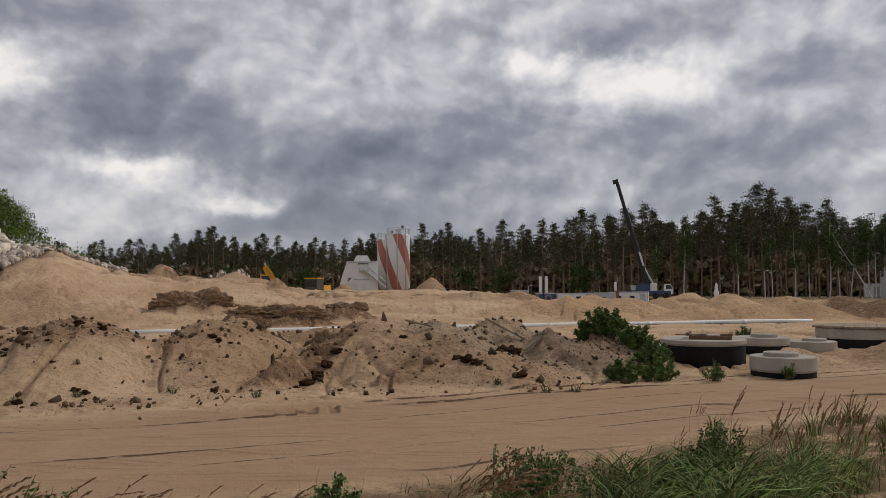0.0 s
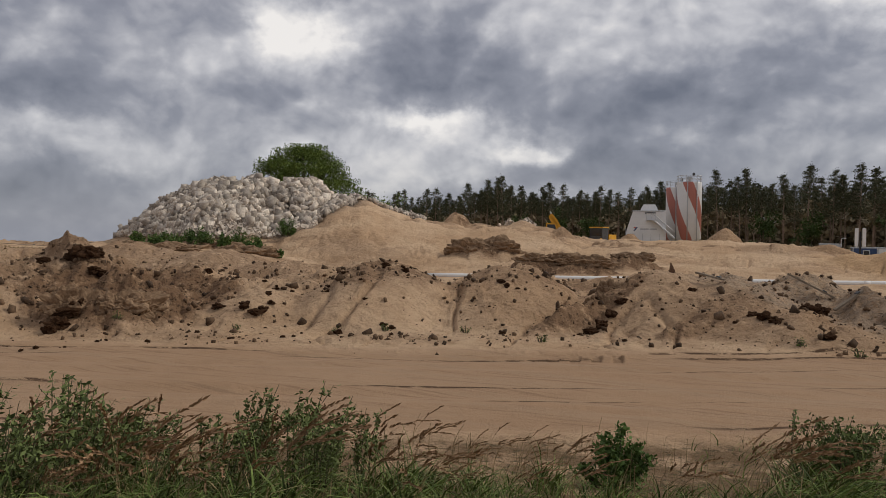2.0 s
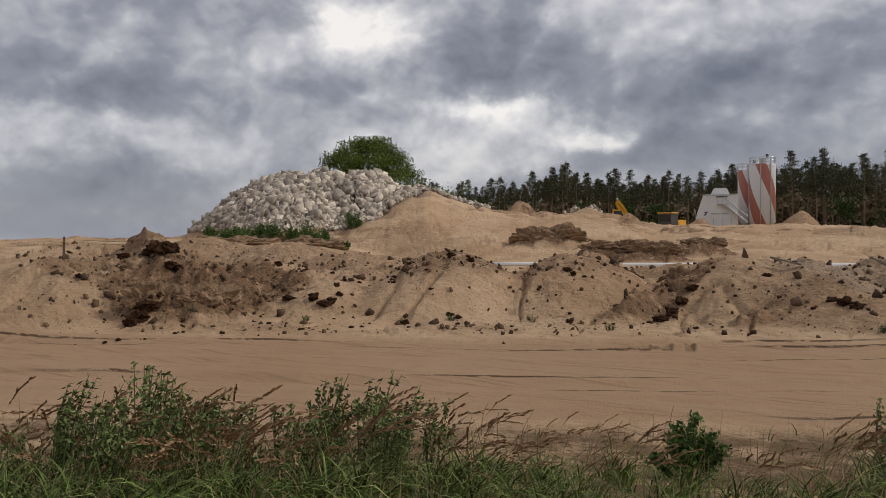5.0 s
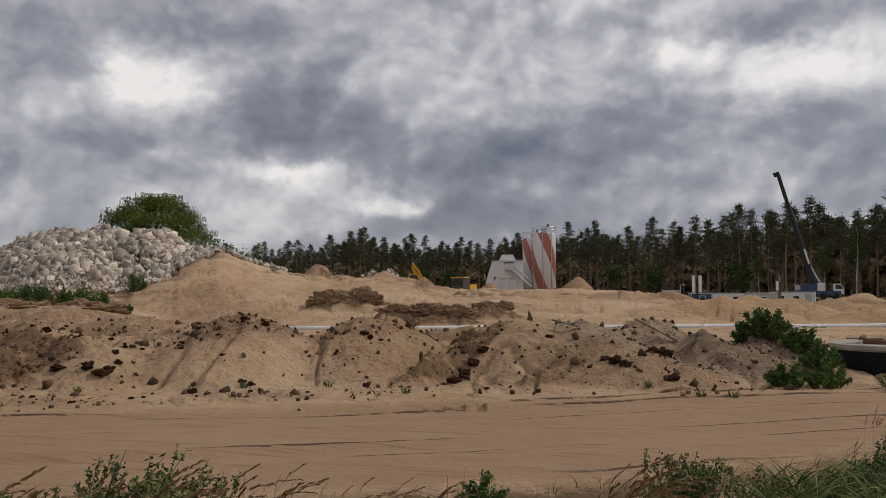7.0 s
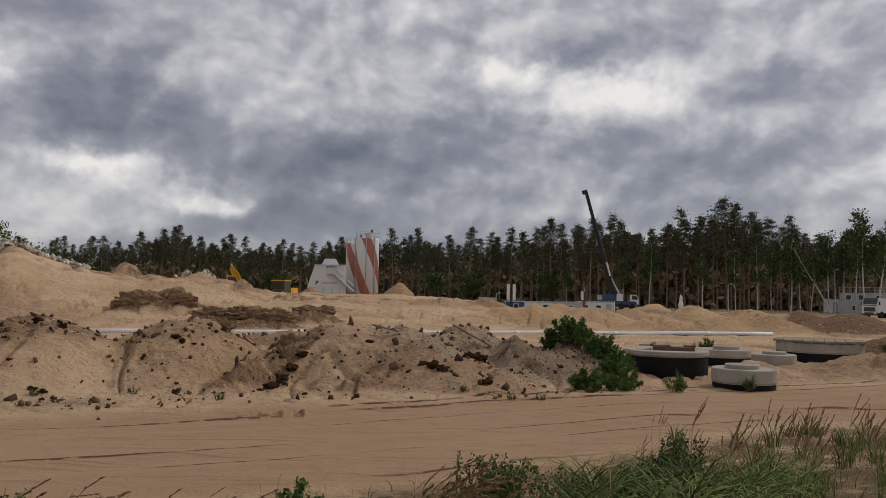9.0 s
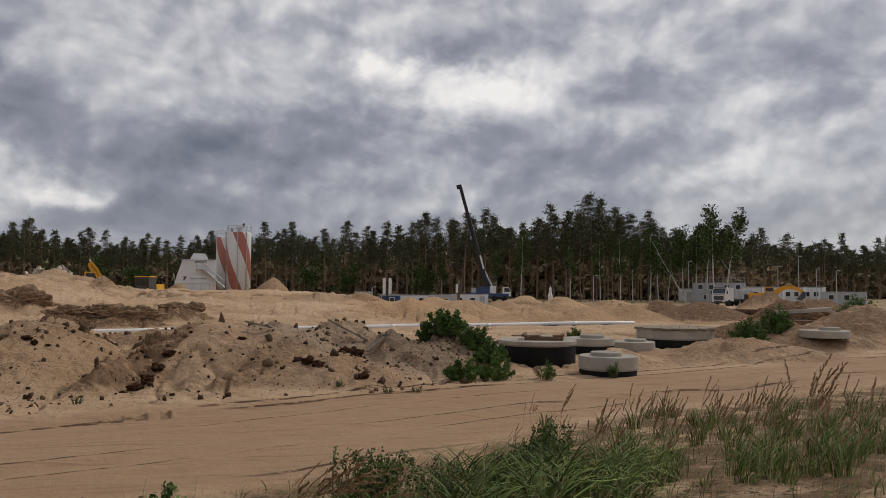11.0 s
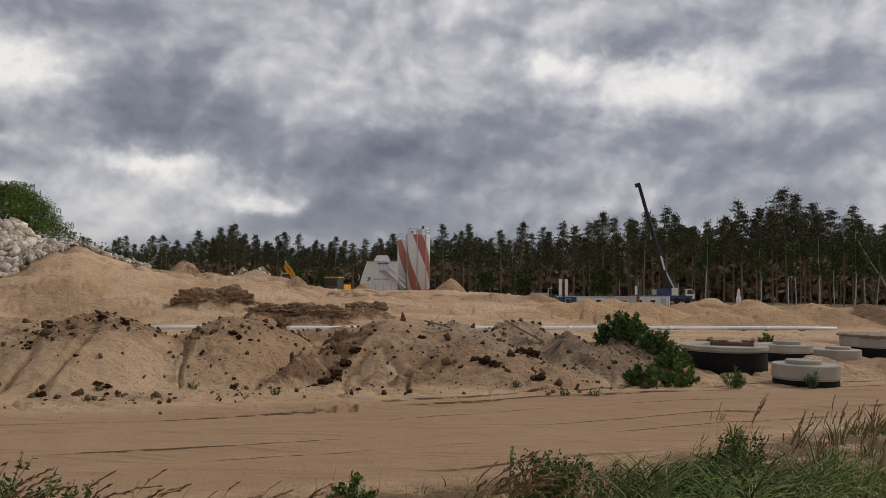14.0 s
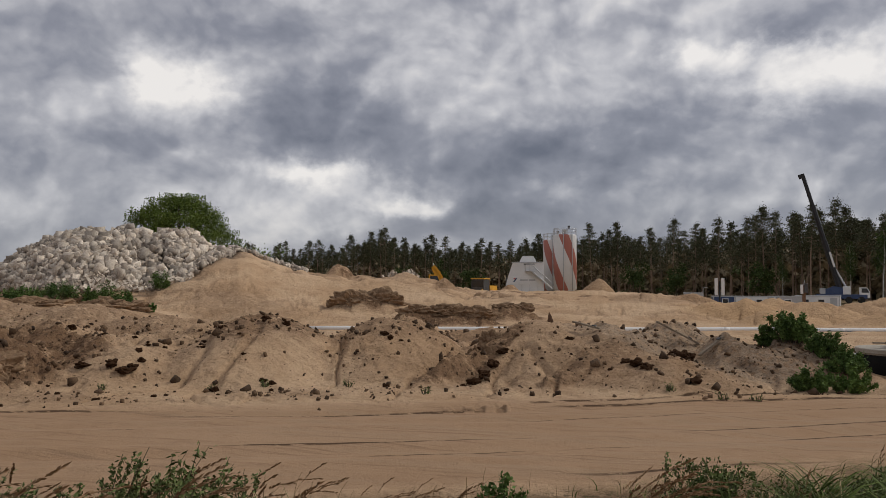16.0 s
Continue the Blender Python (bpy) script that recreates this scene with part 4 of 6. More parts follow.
def batching_plant():
    p = put(6.6, 127)
    z0 = 1.6
    ob = thing("batching_plant", pose(p.x, p.y, z0, 0, 0, 6.6), "white clad concrete batching plant with sloping side and banner", "plant")
    W, H = 6.6, 5.3
    part("hall", Geo().prism([(-W / 2, 0), (W / 2, 0), (W / 2, H), (-W / 2 + 1.55, H), (-W / 2 + 0.75, H * 0.55)], 5.0), WHITE, ob, "pale trapezoid hall")
    part("hood", Geo().prism([(-0.7, H), (2.1, H), (1.95, H + 0.35), (1.6, H + 1.0), (-0.2, H + 1.0), (-0.55, H + 0.35)], 2.6), WHITE, ob)
    part("eaves_strip", Geo().box((0.5, -2.56, H - 0.1), (W - 1.6, 0.1, 0.16)), GREY, ob)
    part("dark_vent", Geo().box((0.9, -2.55, H - 0.42), (1.7, 0.1, 0.2)), BLACK, ob)
    for x in (-2.9, -1.6, -0.3, 1.0, 2.3):
        part("cladding_seam", Geo().box((x, -2.52, H * 0.27), (0.06, 0.05, H * 0.5), None, 0.01), GREY, ob)
    bn = part("banner", Geo().box((0.2, -2.56, 2.25), (4.6, 0.05, 1.35), None, 0.01), WHITE, ob, "white banner with dark mark")
    part("logo_mark", Geo().prism([(-1.75, 2.0), (-1.5, 2.0), (-1.05, 2.6), (-1.3, 2.6)], 0.03, None, (0, -2.6, 0)), BLUE, bn)
    part("logo_mark", Geo().prism([(-1.7, 2.62), (-1.4, 2.62), (-1.3, 2.45), (-1.55, 2.4)], 0.03, None, (0, -2.6, 0)), RED, bn)
    part("lettering_bar", Geo().box((0.0, -2.6, 2.3), (1.3, 0.03, 0.24), None, 0.005), GREY, bn)
    part("lettering_bar", Geo().box((1.35, -2.6, 2.3), (1.1, 0.03, 0.24), None, 0.005), GREY, bn)
    st = part("stair", Geo().box((3.0, -3.0, 2.3), (4.2, 0.9, 0.22), turn_y(41)), GALV, ob, "grey inclined gangway")
    for s in (-0.42, 0.42):
        part("stair_rail", Geo().tube([(1.35, -3.0 + s, 4.7), (4.65, -3.0 + s, 1.8)], 0.05, 6), GALV, st)
    part("platform", Geo().box((1.0, -2.95, 3.75), (1.6, 0.9, 0.12)), GALV, ob)
    for x in (0.3, 1.0, 1.7):
        part("platform_post", Geo().tube([(x, -3.35, 3.75), (x, -3.35, 4.8)], 0.04, 5), GALV, ob)
    part("platform_rail", Geo().tube([(0.3, -3.35, 4.8), (1.7, -3.35, 4.8)], 0.04, 5), GALV, ob)
    for x in (-3.0, 0.0, 3.0):
        part("footing", Geo().box((x, 0, -0.5), (0.8, 4.6, 1.1)), CONCRETE, ob)


batching_plant()


# ---- machines ----
def wheel(parent, c, r, w, axis="x"):
    m = Matrix.Rotation(radians(90), 3, "Y" if axis == "x" else "X")
    g = Geo().lathe([(r * 0.62, -w / 2), (r * 0.95, -w / 2), (r, -w * 0.35), (r, w * 0.35), (r * 0.95, w / 2), (r * 0.62, w / 2)], 24)
    g.v = [tuple(Vector(c) + m @ Vector(p)) for p in g.v]
    ty = part("tyre", g, RUBBER, parent, "", False)
    g2 = Geo().lathe([(r * 0.2, -w * 0.42), (r * 0.6, -w * 0.40), (r * 0.6, w * 0.40), (r * 0.2, w * 0.42)], 18)
    g2.v = [tuple(Vector(c) + m @ Vector(p)) for p in g2.v]
    part("rim", g2, GREY, ty)


def excavator(m, label, boom, stick, bucket_at, paint=YELLOW):
    """boom, stick: chains of (x, z) in the machine's own plane."""
    ob = thing("excavator", m, label, "excavator")
    for y in (-1.1, 1.1):
        tr = part("track", Geo().prism([(-1.9, 0.1), (-1.5, 0), (1.5, 0), (1.9, 0.1), (2.0, 0.45), (1.7, 0.8), (-1.7, 0.8), (-2.0, 0.45)], 0.55, None, (0, y, 0)), RUBBER, ob)
        for x in (-1.4, -0.7, 0, 0.7, 1.4):
            part("roller", Geo().tube([(x, y - 0.3, 0.3), (x, y + 0.3, 0.3)], 0.2, 10), STEEL, tr)
    part("turntable", Geo().lathe([(0.9, 0.75), (0.9, 1.1)], 24), STEEL, ob)
    part("house", Geo().prism([(-2.1, 1.1), (1.5, 1.1), (1.5, 1.7), (0.3, 2.1), (-1.7, 2.15), (-2.1, 1.8)], 2.5), paint, ob)
    cab = part("cab", Geo().prism([(0.2, 1.2), (1.6, 1.2), (1.65, 1.9), (1.25, 2.9), (0.2, 2.95)], 0.95, None, (0, -0.75, 0)), paint, ob)
    part("window", Geo().prism([(0.35, 1.95), (1.52, 1.95), (1.2, 2.78), (0.35, 2.8)], 0.99, None, (0, -0.75, 0)), GLASS, cab)
    part("counterweight", Geo().box((-2.0, 0, 1.55), (0.7, 2.5, 0.9), None, 0.15), STEEL, ob)

    def arm(name, chain, w0, w1, y=0.3):
        n = len(chain)
        up, dn = [], []
        for i, (x, z) in enumerate(chain):
            a, b = chain[max(i - 1, 0)], chain[min(i + 1, n - 1)]
            t = Vector((b[0] - a[0], b[1] - a[1])).normalized()
            w = w0 + (w1 - w0) * i / (n - 1)
            up.append((x - t.y * w, z + t.x * w)), dn.append((x + t.y * w, z - t.x * w))
        return part(name, Geo().prism(up + dn[::-1], 0.42, None, (0, y, 0)), paint, ob)

    bo = arm("boom", boom, 0.34, 0.24)
    part("hydraulic_ram", Geo().tube([(boom[0][0] + 0.7, 0.3, boom[0][1] + 0.1), (boom[1][0] + 0.1, 0.3, boom[1][1] - 0.25)], 0.09, 8), GALV, bo)
    s = arm("stick", stick, 0.26, 0.14)
    mid = boom[-2]
    part("hydraulic_ram", Geo().tube([(mid[0], 0.3, mid[1] + 0.42), (stick[0][0], 0.3, stick[0][1] + 0.35)], 0.08, 8), GALV, s)
    bx, bz = bucket_at
    bk = part("bucket", Geo().prism([(bx - 0.1, bz + 0.25), (bx + 0.25, bz + 0.15), (bx + 0.2, bz - 0.6), (bx - 0.3, bz - 1.0), (bx - 0.95, bz - 0.8), (bx - 0.6, bz - 0.55), (bx - 0.35, bz - 0.2)], 1.15, None, (0, 0.3, 0)), STEEL, ob)
    for y in (-0.15, 0.15, 0.45, 0.75):
        part("tooth", Geo().prism([(bx - 0.9, bz - 0.82), (bx - 1.2, bz - 0.7), (bx - 0.92, bz - 0.72)], 0.1, None, (0, y, 0)), STEEL, bk)
    return ob


# at rest beyond the dune with its arm folded low
ex1 = put(13.9, 90)
excavator(pose(ex1.x, ex1.y, ex1.z - 0.05, 0, 0, 12), "yellow crawler excavator with folded arm behind the dune",
          [(1.7, 1.4), (1.35, 2.4), (1.0, 3.2), (0.7, 3.75)], [(0.65, 3.95), (1.35, 3.2), (2.1, 1.9)], (2.1, 1.8))
ex2 = put(-34.6, 112)
excavator(pose(ex2.x, ex2.y, ex2.z - 0.05, 0, 0, -32), "orange crawler excavator with its arm raised over debris",
          [(1.0, 1.6), (2.1, 2.55), (3.0, 2.9), (3.8, 2.85)], [(3.7, 2.95), (4.6, 2.55), (5.1, 2.2)], (5.1, 2.1), YELLOW)


def loader():
    m = facing(9.75, 98, -0.25, -25)
    ob = thing("wheel_loader", m, "yellow wheel loader with glazed cab behind the dune", "loader")
    part("chassis", Geo().box((0, 0, 1.2), (2.5, 5.2, 0.8), None, 0.1), YELLOW, ob)
    part("engine_hood", Geo().prism([(-1.0, 1.5), (1.0, 1.5), (0.9, 2.3), (-0.9, 2.3)], 2.2, None, (0, 1.6, 0)), YELLOW, ob)
    cab = part("cab", Geo().prism([(-0.9, 1.5), (0.9, 1.5), (0.85, 3.1), (-0.85, 3.1)], 1.7, None, (0, -0.5, 0)), STEEL, ob, "dark framed cab")
    part("window", Geo().prism([(-0.78, 2.1), (0.78, 2.1), (0.75, 2.95), (-0.75, 2.95)], 1.74, None, (0, -0.5, 0)), GLASS, cab)
    part("cab_roof", Geo().box((0, -0.5, 3.17), (1.9, 1.9, 0.14)), YELLOW, ob)
    for x in (-1.05, 1.05):
        for y in (-1.7, 1.7):
            wheel(ob, (x, y, 0.75), 0.75, 0.55)
        part("lift_arm", Geo().tube([(x * 0.7, -1.4, 1.7), (x * 0.7, -3.0, 1.0)], 0.14, 8), YELLOW, ob)
    part("bucket", Geo().prism([(-3.6, 0.3), (-2.7, 0.3), (-2.6, 1.5), (-2.9, 1.5)], 2.8, turn_z(90), (0, 0, 0)), YELLOW, ob)


loader()


def mobile_crane():
    p = put(-14.9, 140)
    ob = thing("mobile_crane", pose(p.x, p.y, p.z - 0.02, 0, 0, -14.9), "mobile crane with tall dark telescopic boom raised", "crane")
    part("carrier", Geo().box((0.5, 0, 1.1), (7.5, 2.5, 0.7), None, 0.08), BLUE, ob, "dark blue carrier")
    cab = part("driver_cab", Geo().prism([(3.1, 0.9), (4.6, 0.9), (4.6, 1.8), (4.2, 2.6), (3.1, 2.6)], 2.4), WHITE, ob)
    part("window", Geo().prism([(3.4, 1.75), (4.5, 1.75), (4.15, 2.45), (3.4, 2.45)], 2.44), GLASS, cab)
    for x in (-2.4, -1.1, 1.6, 3.4):
        for y in (-1.1, 1.1):
            wheel(ob, (x, y, 0.55), 0.55, 0.4, "y")
    up = part("upper_house", Geo().prism([(-1.8, 1.5), (0.9, 1.5), (0.9, 2.5), (-0.6, 2.8), (-1.8, 2.3)], 2.3), BLUE, ob)
    part("operator_cab", Geo().box((1.3, -0.9, 2.1), (1.1, 0.8, 1.3), None, 0.08), WHITE, up)
    part("ballast", Geo().box((-2.2, 0, 2.0), (0.9, 2.3, 0.9)), GREY, up)
    a, b = Vector((0.35, 0, 2.2)), Vector((-4.75, 0, 21.2))
    t = b - a
    for k, (f0, f1, w) in enumerate(((0.0, 0.42, 0.46), (0.40, 0.74, 0.38), (0.72, 1.0, 0.31))):
        part("boom_section", Geo().tube([a + t * f0, a + t * f1], w, 8), BLACK, ob, "dark boom section")
    n = t.normalized()
    part("boom_panel", Geo().box(a + t * 0.26 + Vector((0.26, -0.30, 0.05)), (0.30, 0.36, 2.6), turn_y(-15)), WHITE, ob, "white panel along the boom")
    part("luffing_ram", Geo().tube([Vector((1.6, 0, 1.9)), a + t * 0.24], 0.17, 10), GALV, ob)
    part("boom_head", Geo().box(b + Vector((-0.25, 0, 0.1)), (1.0, 0.6, 0.7), turn_y(-15)), BLACK, ob)
    for x in (-2.9, 3.0):
        part("outrigger", Geo().box((x, 0, 0.75), (0.3, 5.0, 0.25)), STEEL, ob)


mobile_crane()


def tipper(az, d, extra, label, paint):
    ob = thing("tipper_lorry", facing(az, d, -0.02, extra), label, "truck")
    cab = part("cab", Geo().prism([(-2.6, 0.75), (-0.5, 0.75), (-0.5, 2.75), (-2.2, 2.85), (-2.6, 1.9)], 2.35, turn_z(90)), paint, ob, "pale driver's cab")
    part("windscreen", Geo().prism([(-2.58, 1.78), (-2.5, 1.75), (-2.2, 2.6), (-2.28, 2.63)], 2.1, turn_z(90), (0, -0.06, 0)), GLASS, cab)
    part("grille", Geo().box((0, -2.62, 1.25), (1.7, 0.06, 0.6)), STEEL, cab)
    part("bumper", Geo().box((0, -2.6, 0.62), (2.35, 0.25, 0.4)), STEEL, cab)
    for x in (-0.9, 0.9):
        part("headlight", Geo().box((x, -2.72, 0.72), (0.35, 0.05, 0.16)), LAMP_GLASS, cab)
    for x in (-1.35, 1.35):
        part("side_mirror", Geo().box((x, -2.4, 2.1), (0.12, 0.2, 0.5)), BLACK, cab)
    part("sun_visor", Geo().box((0, -2.42, 2.78), (2.2, 0.25, 0.1)), BLACK, cab)
    part("chassis", Geo().box((0, 1.0, 0.85), (0.95, 7.0, 0.3)), STEEL, ob)
    bed = part("tipper_body", Geo().box((0, 2.0, 1.35), (2.4, 4.8, 0.25)), GREY, ob, "grey open tipping body")
    for x in (-1.2, 1.2):
        part("side_board", Geo().box((x, 2.0, 1.9), (0.1, 4.8, 0.95)), GREY, bed)
        for k in range(6):
            part("board_rib", Geo().box((x * 1.05, -0.2 + k * 0.88, 1.9), (0.08, 0.1, 0.95)), GREY, bed)
    for y in (-0.4, 4.4):
        part("end_board", Geo().box((0, y, 1.95), (2.4, 0.1, 1.05)), GREY, bed)
    for x in (-1.0, 1.0):
        for y in (-1.7, 2.2, 3.5):
            wheel(ob, (x, y, 0.5), 0.5, 0.36)
    return ob


tipper(-32.4, 124, -34, "grey and white tipper lorry standing among debris", WHITE)


# ---- site cabins, masts and lamp posts ----
def cabin(az, d, extra, L, H, mat, label, windows=2, door=True, base=0.0):
    ob = thing("site_cabin", facing(az, d, base - 0.02, extra), label, "container", "site cabins")
    part("body", Geo().box((0, 0, H / 2 + 0.08), (L, 2.4, H - 0.1), None, 0.03), mat, ob)
    part("roof_edge", Geo().box((0, 0, H + 0.02), (L + 0.08, 2.48, 0.16)), GREY, ob)
    part("floor_edge", Geo().box((0, 0, 0.08), (L + 0.06, 2.46, 0.16)), GREY, ob)
    for x in (-L / 2 + 0.06, L / 2 - 0.06):
        part("corner_post", Geo().box((x, -1.2, H / 2), (0.14, 0.1, H)), GREY, ob)
    for k in range(windows):
        x = -L / 2 + L * (k + 0.7) / (windows + (0.9 if door else 0.4))
        w = part("window", Geo().box((x, -1.22, H * 0.6), (0.95, 0.08, 0.95)), WHITE, ob)
        part("pane", Geo().box((x, -1.265, H * 0.6), (0.78, 0.03, 0.78), None, 0.005), GLASS, w)
    if door:
        dr = part("door", Geo().box((L / 2 - 0.85, -1.22, 1.08), (0.9, 0.06, 1.95)), GREY, ob)
        part("handle", Geo().box((L / 2 - 1.2, -1.27, 1.05), (0.12, 0.05, 0.04)), STEEL, dr)
    return ob


# a low row of cabins and covered loads beyond the orange heaps
cabin(-5.6, 118, 4, 2.5, 2.2, GREY, "small grey site cabin beyond sand heaps", 0)
cabin(-9.75, 128, 3, 6.0, 2.1, WHITE, "white site cabin standing beyond sand heaps", 2)
cabin(-12.0, 120, 6, 3.4, 2.2, GREY, "blue-grey site cabin beyond sand heaps", 1)
cabin(-13.7, 126, -4, 6.0, 2.3, WHITE, "white site cabin beside the crane", 2)
cabin(-8.0, 132, 8, 5.0, 2.0, BLUE, "blue site cabin near the lighting tower", 1)
# the office block of stacked cabins and its long low wing
for i, a in enumerate((-30.85, -32.62)):
    cabin(a, 152, 2, 4.7, 1.9, GREY, "grey office cabin on the ground level", 1, False)
    cabin(a, 152, 2, 4.7, 1.8, GREY, "grey office cabin stacked on another", 2, False, 1.92)
for i, a in enumerate((-34.0, -35.3, -36.6, -37.8)):
    cabin(a, 146 + 3 * i, -14, 3.6, 3.0, WHITE, "white office cabin in a long row", 2, False)
cabin(-39.6, 150, -4, 7.0, 2.2, GREY, "low grey cabin at the end of the row", 2)
cabin(-30.0 + 0.5, 163, 0, 3.0, 2.6, WHITE, "white cabin at the edge of the wood", 0)

rail = thing("roof_railing", facing(-31.7, 151.6, 3.78, 2), "thin metal railing on office roof", "railing")
for z in (0.5, 0.95):
    part("rail", Geo().tube([(-4.6, -0.8, z), (4.6, -0.8, z)], 0.035, 5), GALV, rail)
for k in range(13):
    part("post", Geo().tube([(-4.6 + k * 9.2 / 12, -0.8, 0), (-4.6 + k * 9.2 / 12, -0.8, 1.0)], 0.035, 5), GALV, rail)


def light_tower(az, d, label, h=4.0):
    ob = thing("lighting_tower", facing(az, d), label, "light tower")
    part("trailer", Geo().box((0, 0, 0.55), (2.2, 1.3, 0.75), None, 0.1), WHITE, ob)
    for x in (-0.75, 0.75):
        wheel(ob, (x, -0.7, 0.3), 0.3, 0.2, "y")
    part("mast", Geo().tube([(0, 0, 0.8), (0, 0, h)], 0.11, 8), BLACK, ob)
    for x in (-0.42, 0.42):
        p = part("panel", Geo().box((x, -0.1, h - 0.75), (0.42, 0.14, 2.3), None, 0.04), WHITE, ob, "upright white panel")
        part("bracket", Geo().box((x * 0.5, 0, h - 0.9), (0.4, 0.08, 0.1)), STEEL, p)


light_tower(-7.42, 108, "lighting tower with two upright white panels", 4.2)


def equipment_post(az, d, h, label):
    ob = thing("equipment_post", facing(az, d), label, "post")
    part("post", Geo().tube([(0, 0, 0), (0, 0, h)], 0.22, 8), DRY_WOOD, ob)
    part("box", Geo().box((-0.25, -0.2, h - 0.55), (0.34, 0.3, 1.2)), WHITE, ob)
    part("box", Geo().box((0.25, -0.2, h - 0.4), (0.40, 0.3, 1.2)), STEEL, ob)
    part("guy_bar", Geo().tube([(0, 0, h), (0.1, 0, h + 0.6)], 0.05, 6), GALV, ob)


equipment_post(-12.85, 108, 3.8, "rusty post with white and dark boxes at its top")

roller = thing("wrapped_post", facing(-19.75, 112), "slim post wrapped in pale sheeting", "post")
part("sheeting", Geo().lathe([(0.34, 0), (0.3, 0.7), (0.36, 1.3), (0.2, 1.8), (0.22, 2.3), (0.06, 2.7)], 14, (0, 0, 0), 0.06), WHITE, roller)
part("tip", Geo().tube([(0, 0, 2.6), (0.12, 0, 3.1)], 0.06, 6), STEEL, roller)


def lamp_post(az, d, h, label):
    ob = thing("street_lamp", facing(az, d), label, "street lamp", "lamp posts")
    part("pole", Geo().tube([(0, 0, 0), (0, 0, h * 0.6), (0, 0, h)], [0.075, 0.06, 0.045], 8), GALV, ob)
    part("arm", Geo().tube([(0, 0, h - 0.1), (0.25, -0.1, h + 0.05)], 0.03, 6), GALV, ob)
    head = part("lamp_head", Geo().box((0.4, -0.12, h + 0.06), (0.42, 0.2, 0.1)), GREY, ob)
    part("lens", Geo().box((0.4, -0.12, h - 0.005), (0.3, 0.14, 0.03), None, 0.005), LAMP_GLASS, head)


for a, d, h in ((-22.95, 118, 4.4), (-35.6, 138, 6.4), (-36.9, 142, 8.2), (-39.2, 120, 5.2), (-29.7, 140, 7.4), (-38.0, 140, 6.0), (-6.3, 112, 3.2)):
    lamp_post(a, d, h, "slim galvanised lamp post beyond the heaps")


# ---- debris on the right ----
def beam_stack(az, d, extra, n, L, label):
    ob = thing("beam_stack", facing(az, d, 0.0, extra), label, "beams")
    for i in range(n):
        part("beam", Geo().box((RNG.uniform(-0.4, 0.4), (i % 3) * 0.34 - 0.3, 0.16 + 0.27 * (i // 3)), (L * RNG.uniform(0.75, 1), 0.28, 0.25), turn_z(RNG.uniform(-4, 4)), 0.02), DRY_WOOD, ob)


beam_stack(-35.0, 68, -6, 9, 7.5, "stack of rusty brown steel beams on sand")
beam_stack(-38.8, 64, 8, 9, 8.0, "stack of dark brown beams beside debris heap")
beam_stack(-37.0, 86, 0, 6, 9.0, "long dark beams lying behind the debris")
beam_stack(-33.6, 73, -4, 6, 6.0, "rusty beams lying near the tipper lorry")
beam_stack(-36.6, 52, 10, 6, 3.6, "short dark beams on the debris heap")
slab = thing("concrete_slab", facing(-37.0, 54, 0.35, 14), "pale concrete slab tipped on the debris heap", "slab")
part("slab", Geo().box((0, 0, 0.2), (3.4, 1.1, 0.24), turn_y(-4), 0.03), CONCRETE, slab)
part("broken_edge", Geo().box((1.75, 0.1, 0.16), (0.5, 0.7, 0.2), turn_y(14), 0.05), CONCRETE, slab)


def tarp():
    n, pts, fs = 12, [], []
    for i in range(n + 1):
        for j in range(n + 1):
            u, v = i / n - 0.5, j / n - 0.5
            pts.append((2.3 * u, 1.3 * v, 0.45 * math.exp(-6 * (u * u + v * v)) + 0.10 * math.sin(9 * u + 5 * v) * (0.6 - abs(u)) + 0.06))
    fs = [(i * (n + 1) + j, (i + 1) * (n + 1) + j, (i + 1) * (n + 1) + j + 1, i * (n + 1) + j + 1) for i in range(n) for j in range(n)]
    ob = new("tarpaulin", Geo().add(pts, fs).mesh("tarpaulin", material("faded_red_sheeting", (0.42, 0.13, 0.10), (0.58, 0.24, 0.19), 3, 0.6, 0.2, 12), True))
    ob.matrix_world = facing(-34.2, 62, 0.0, 5)
    so = ob.modifiers.new("thickness", "SOLIDIFY")
    so.thickness = 0.02
    tagged(ob, "crumpled faded red tarpaulin on the sand", "tarpaulin")


tarp()
pl = thing("cable_cover", facing(-36.4, 47, 0.0, 6), "flat pale board lying across rough soil", "board")
part("board", Geo().box((0, 0, 0.12), (2.2, 0.5, 0.1), turn_y(3), 0.02), CONCRETE, pl)
part("support", Geo().box((0.5, 0, 0.04), (0.3, 0.4, 0.12)), WOOD, pl)


# ---- woods ----
def ring_tube(path, radii, seg=6):
    g = Geo().tube(path, radii, seg, False)
    return np.array(g.v), np.array(g.f)


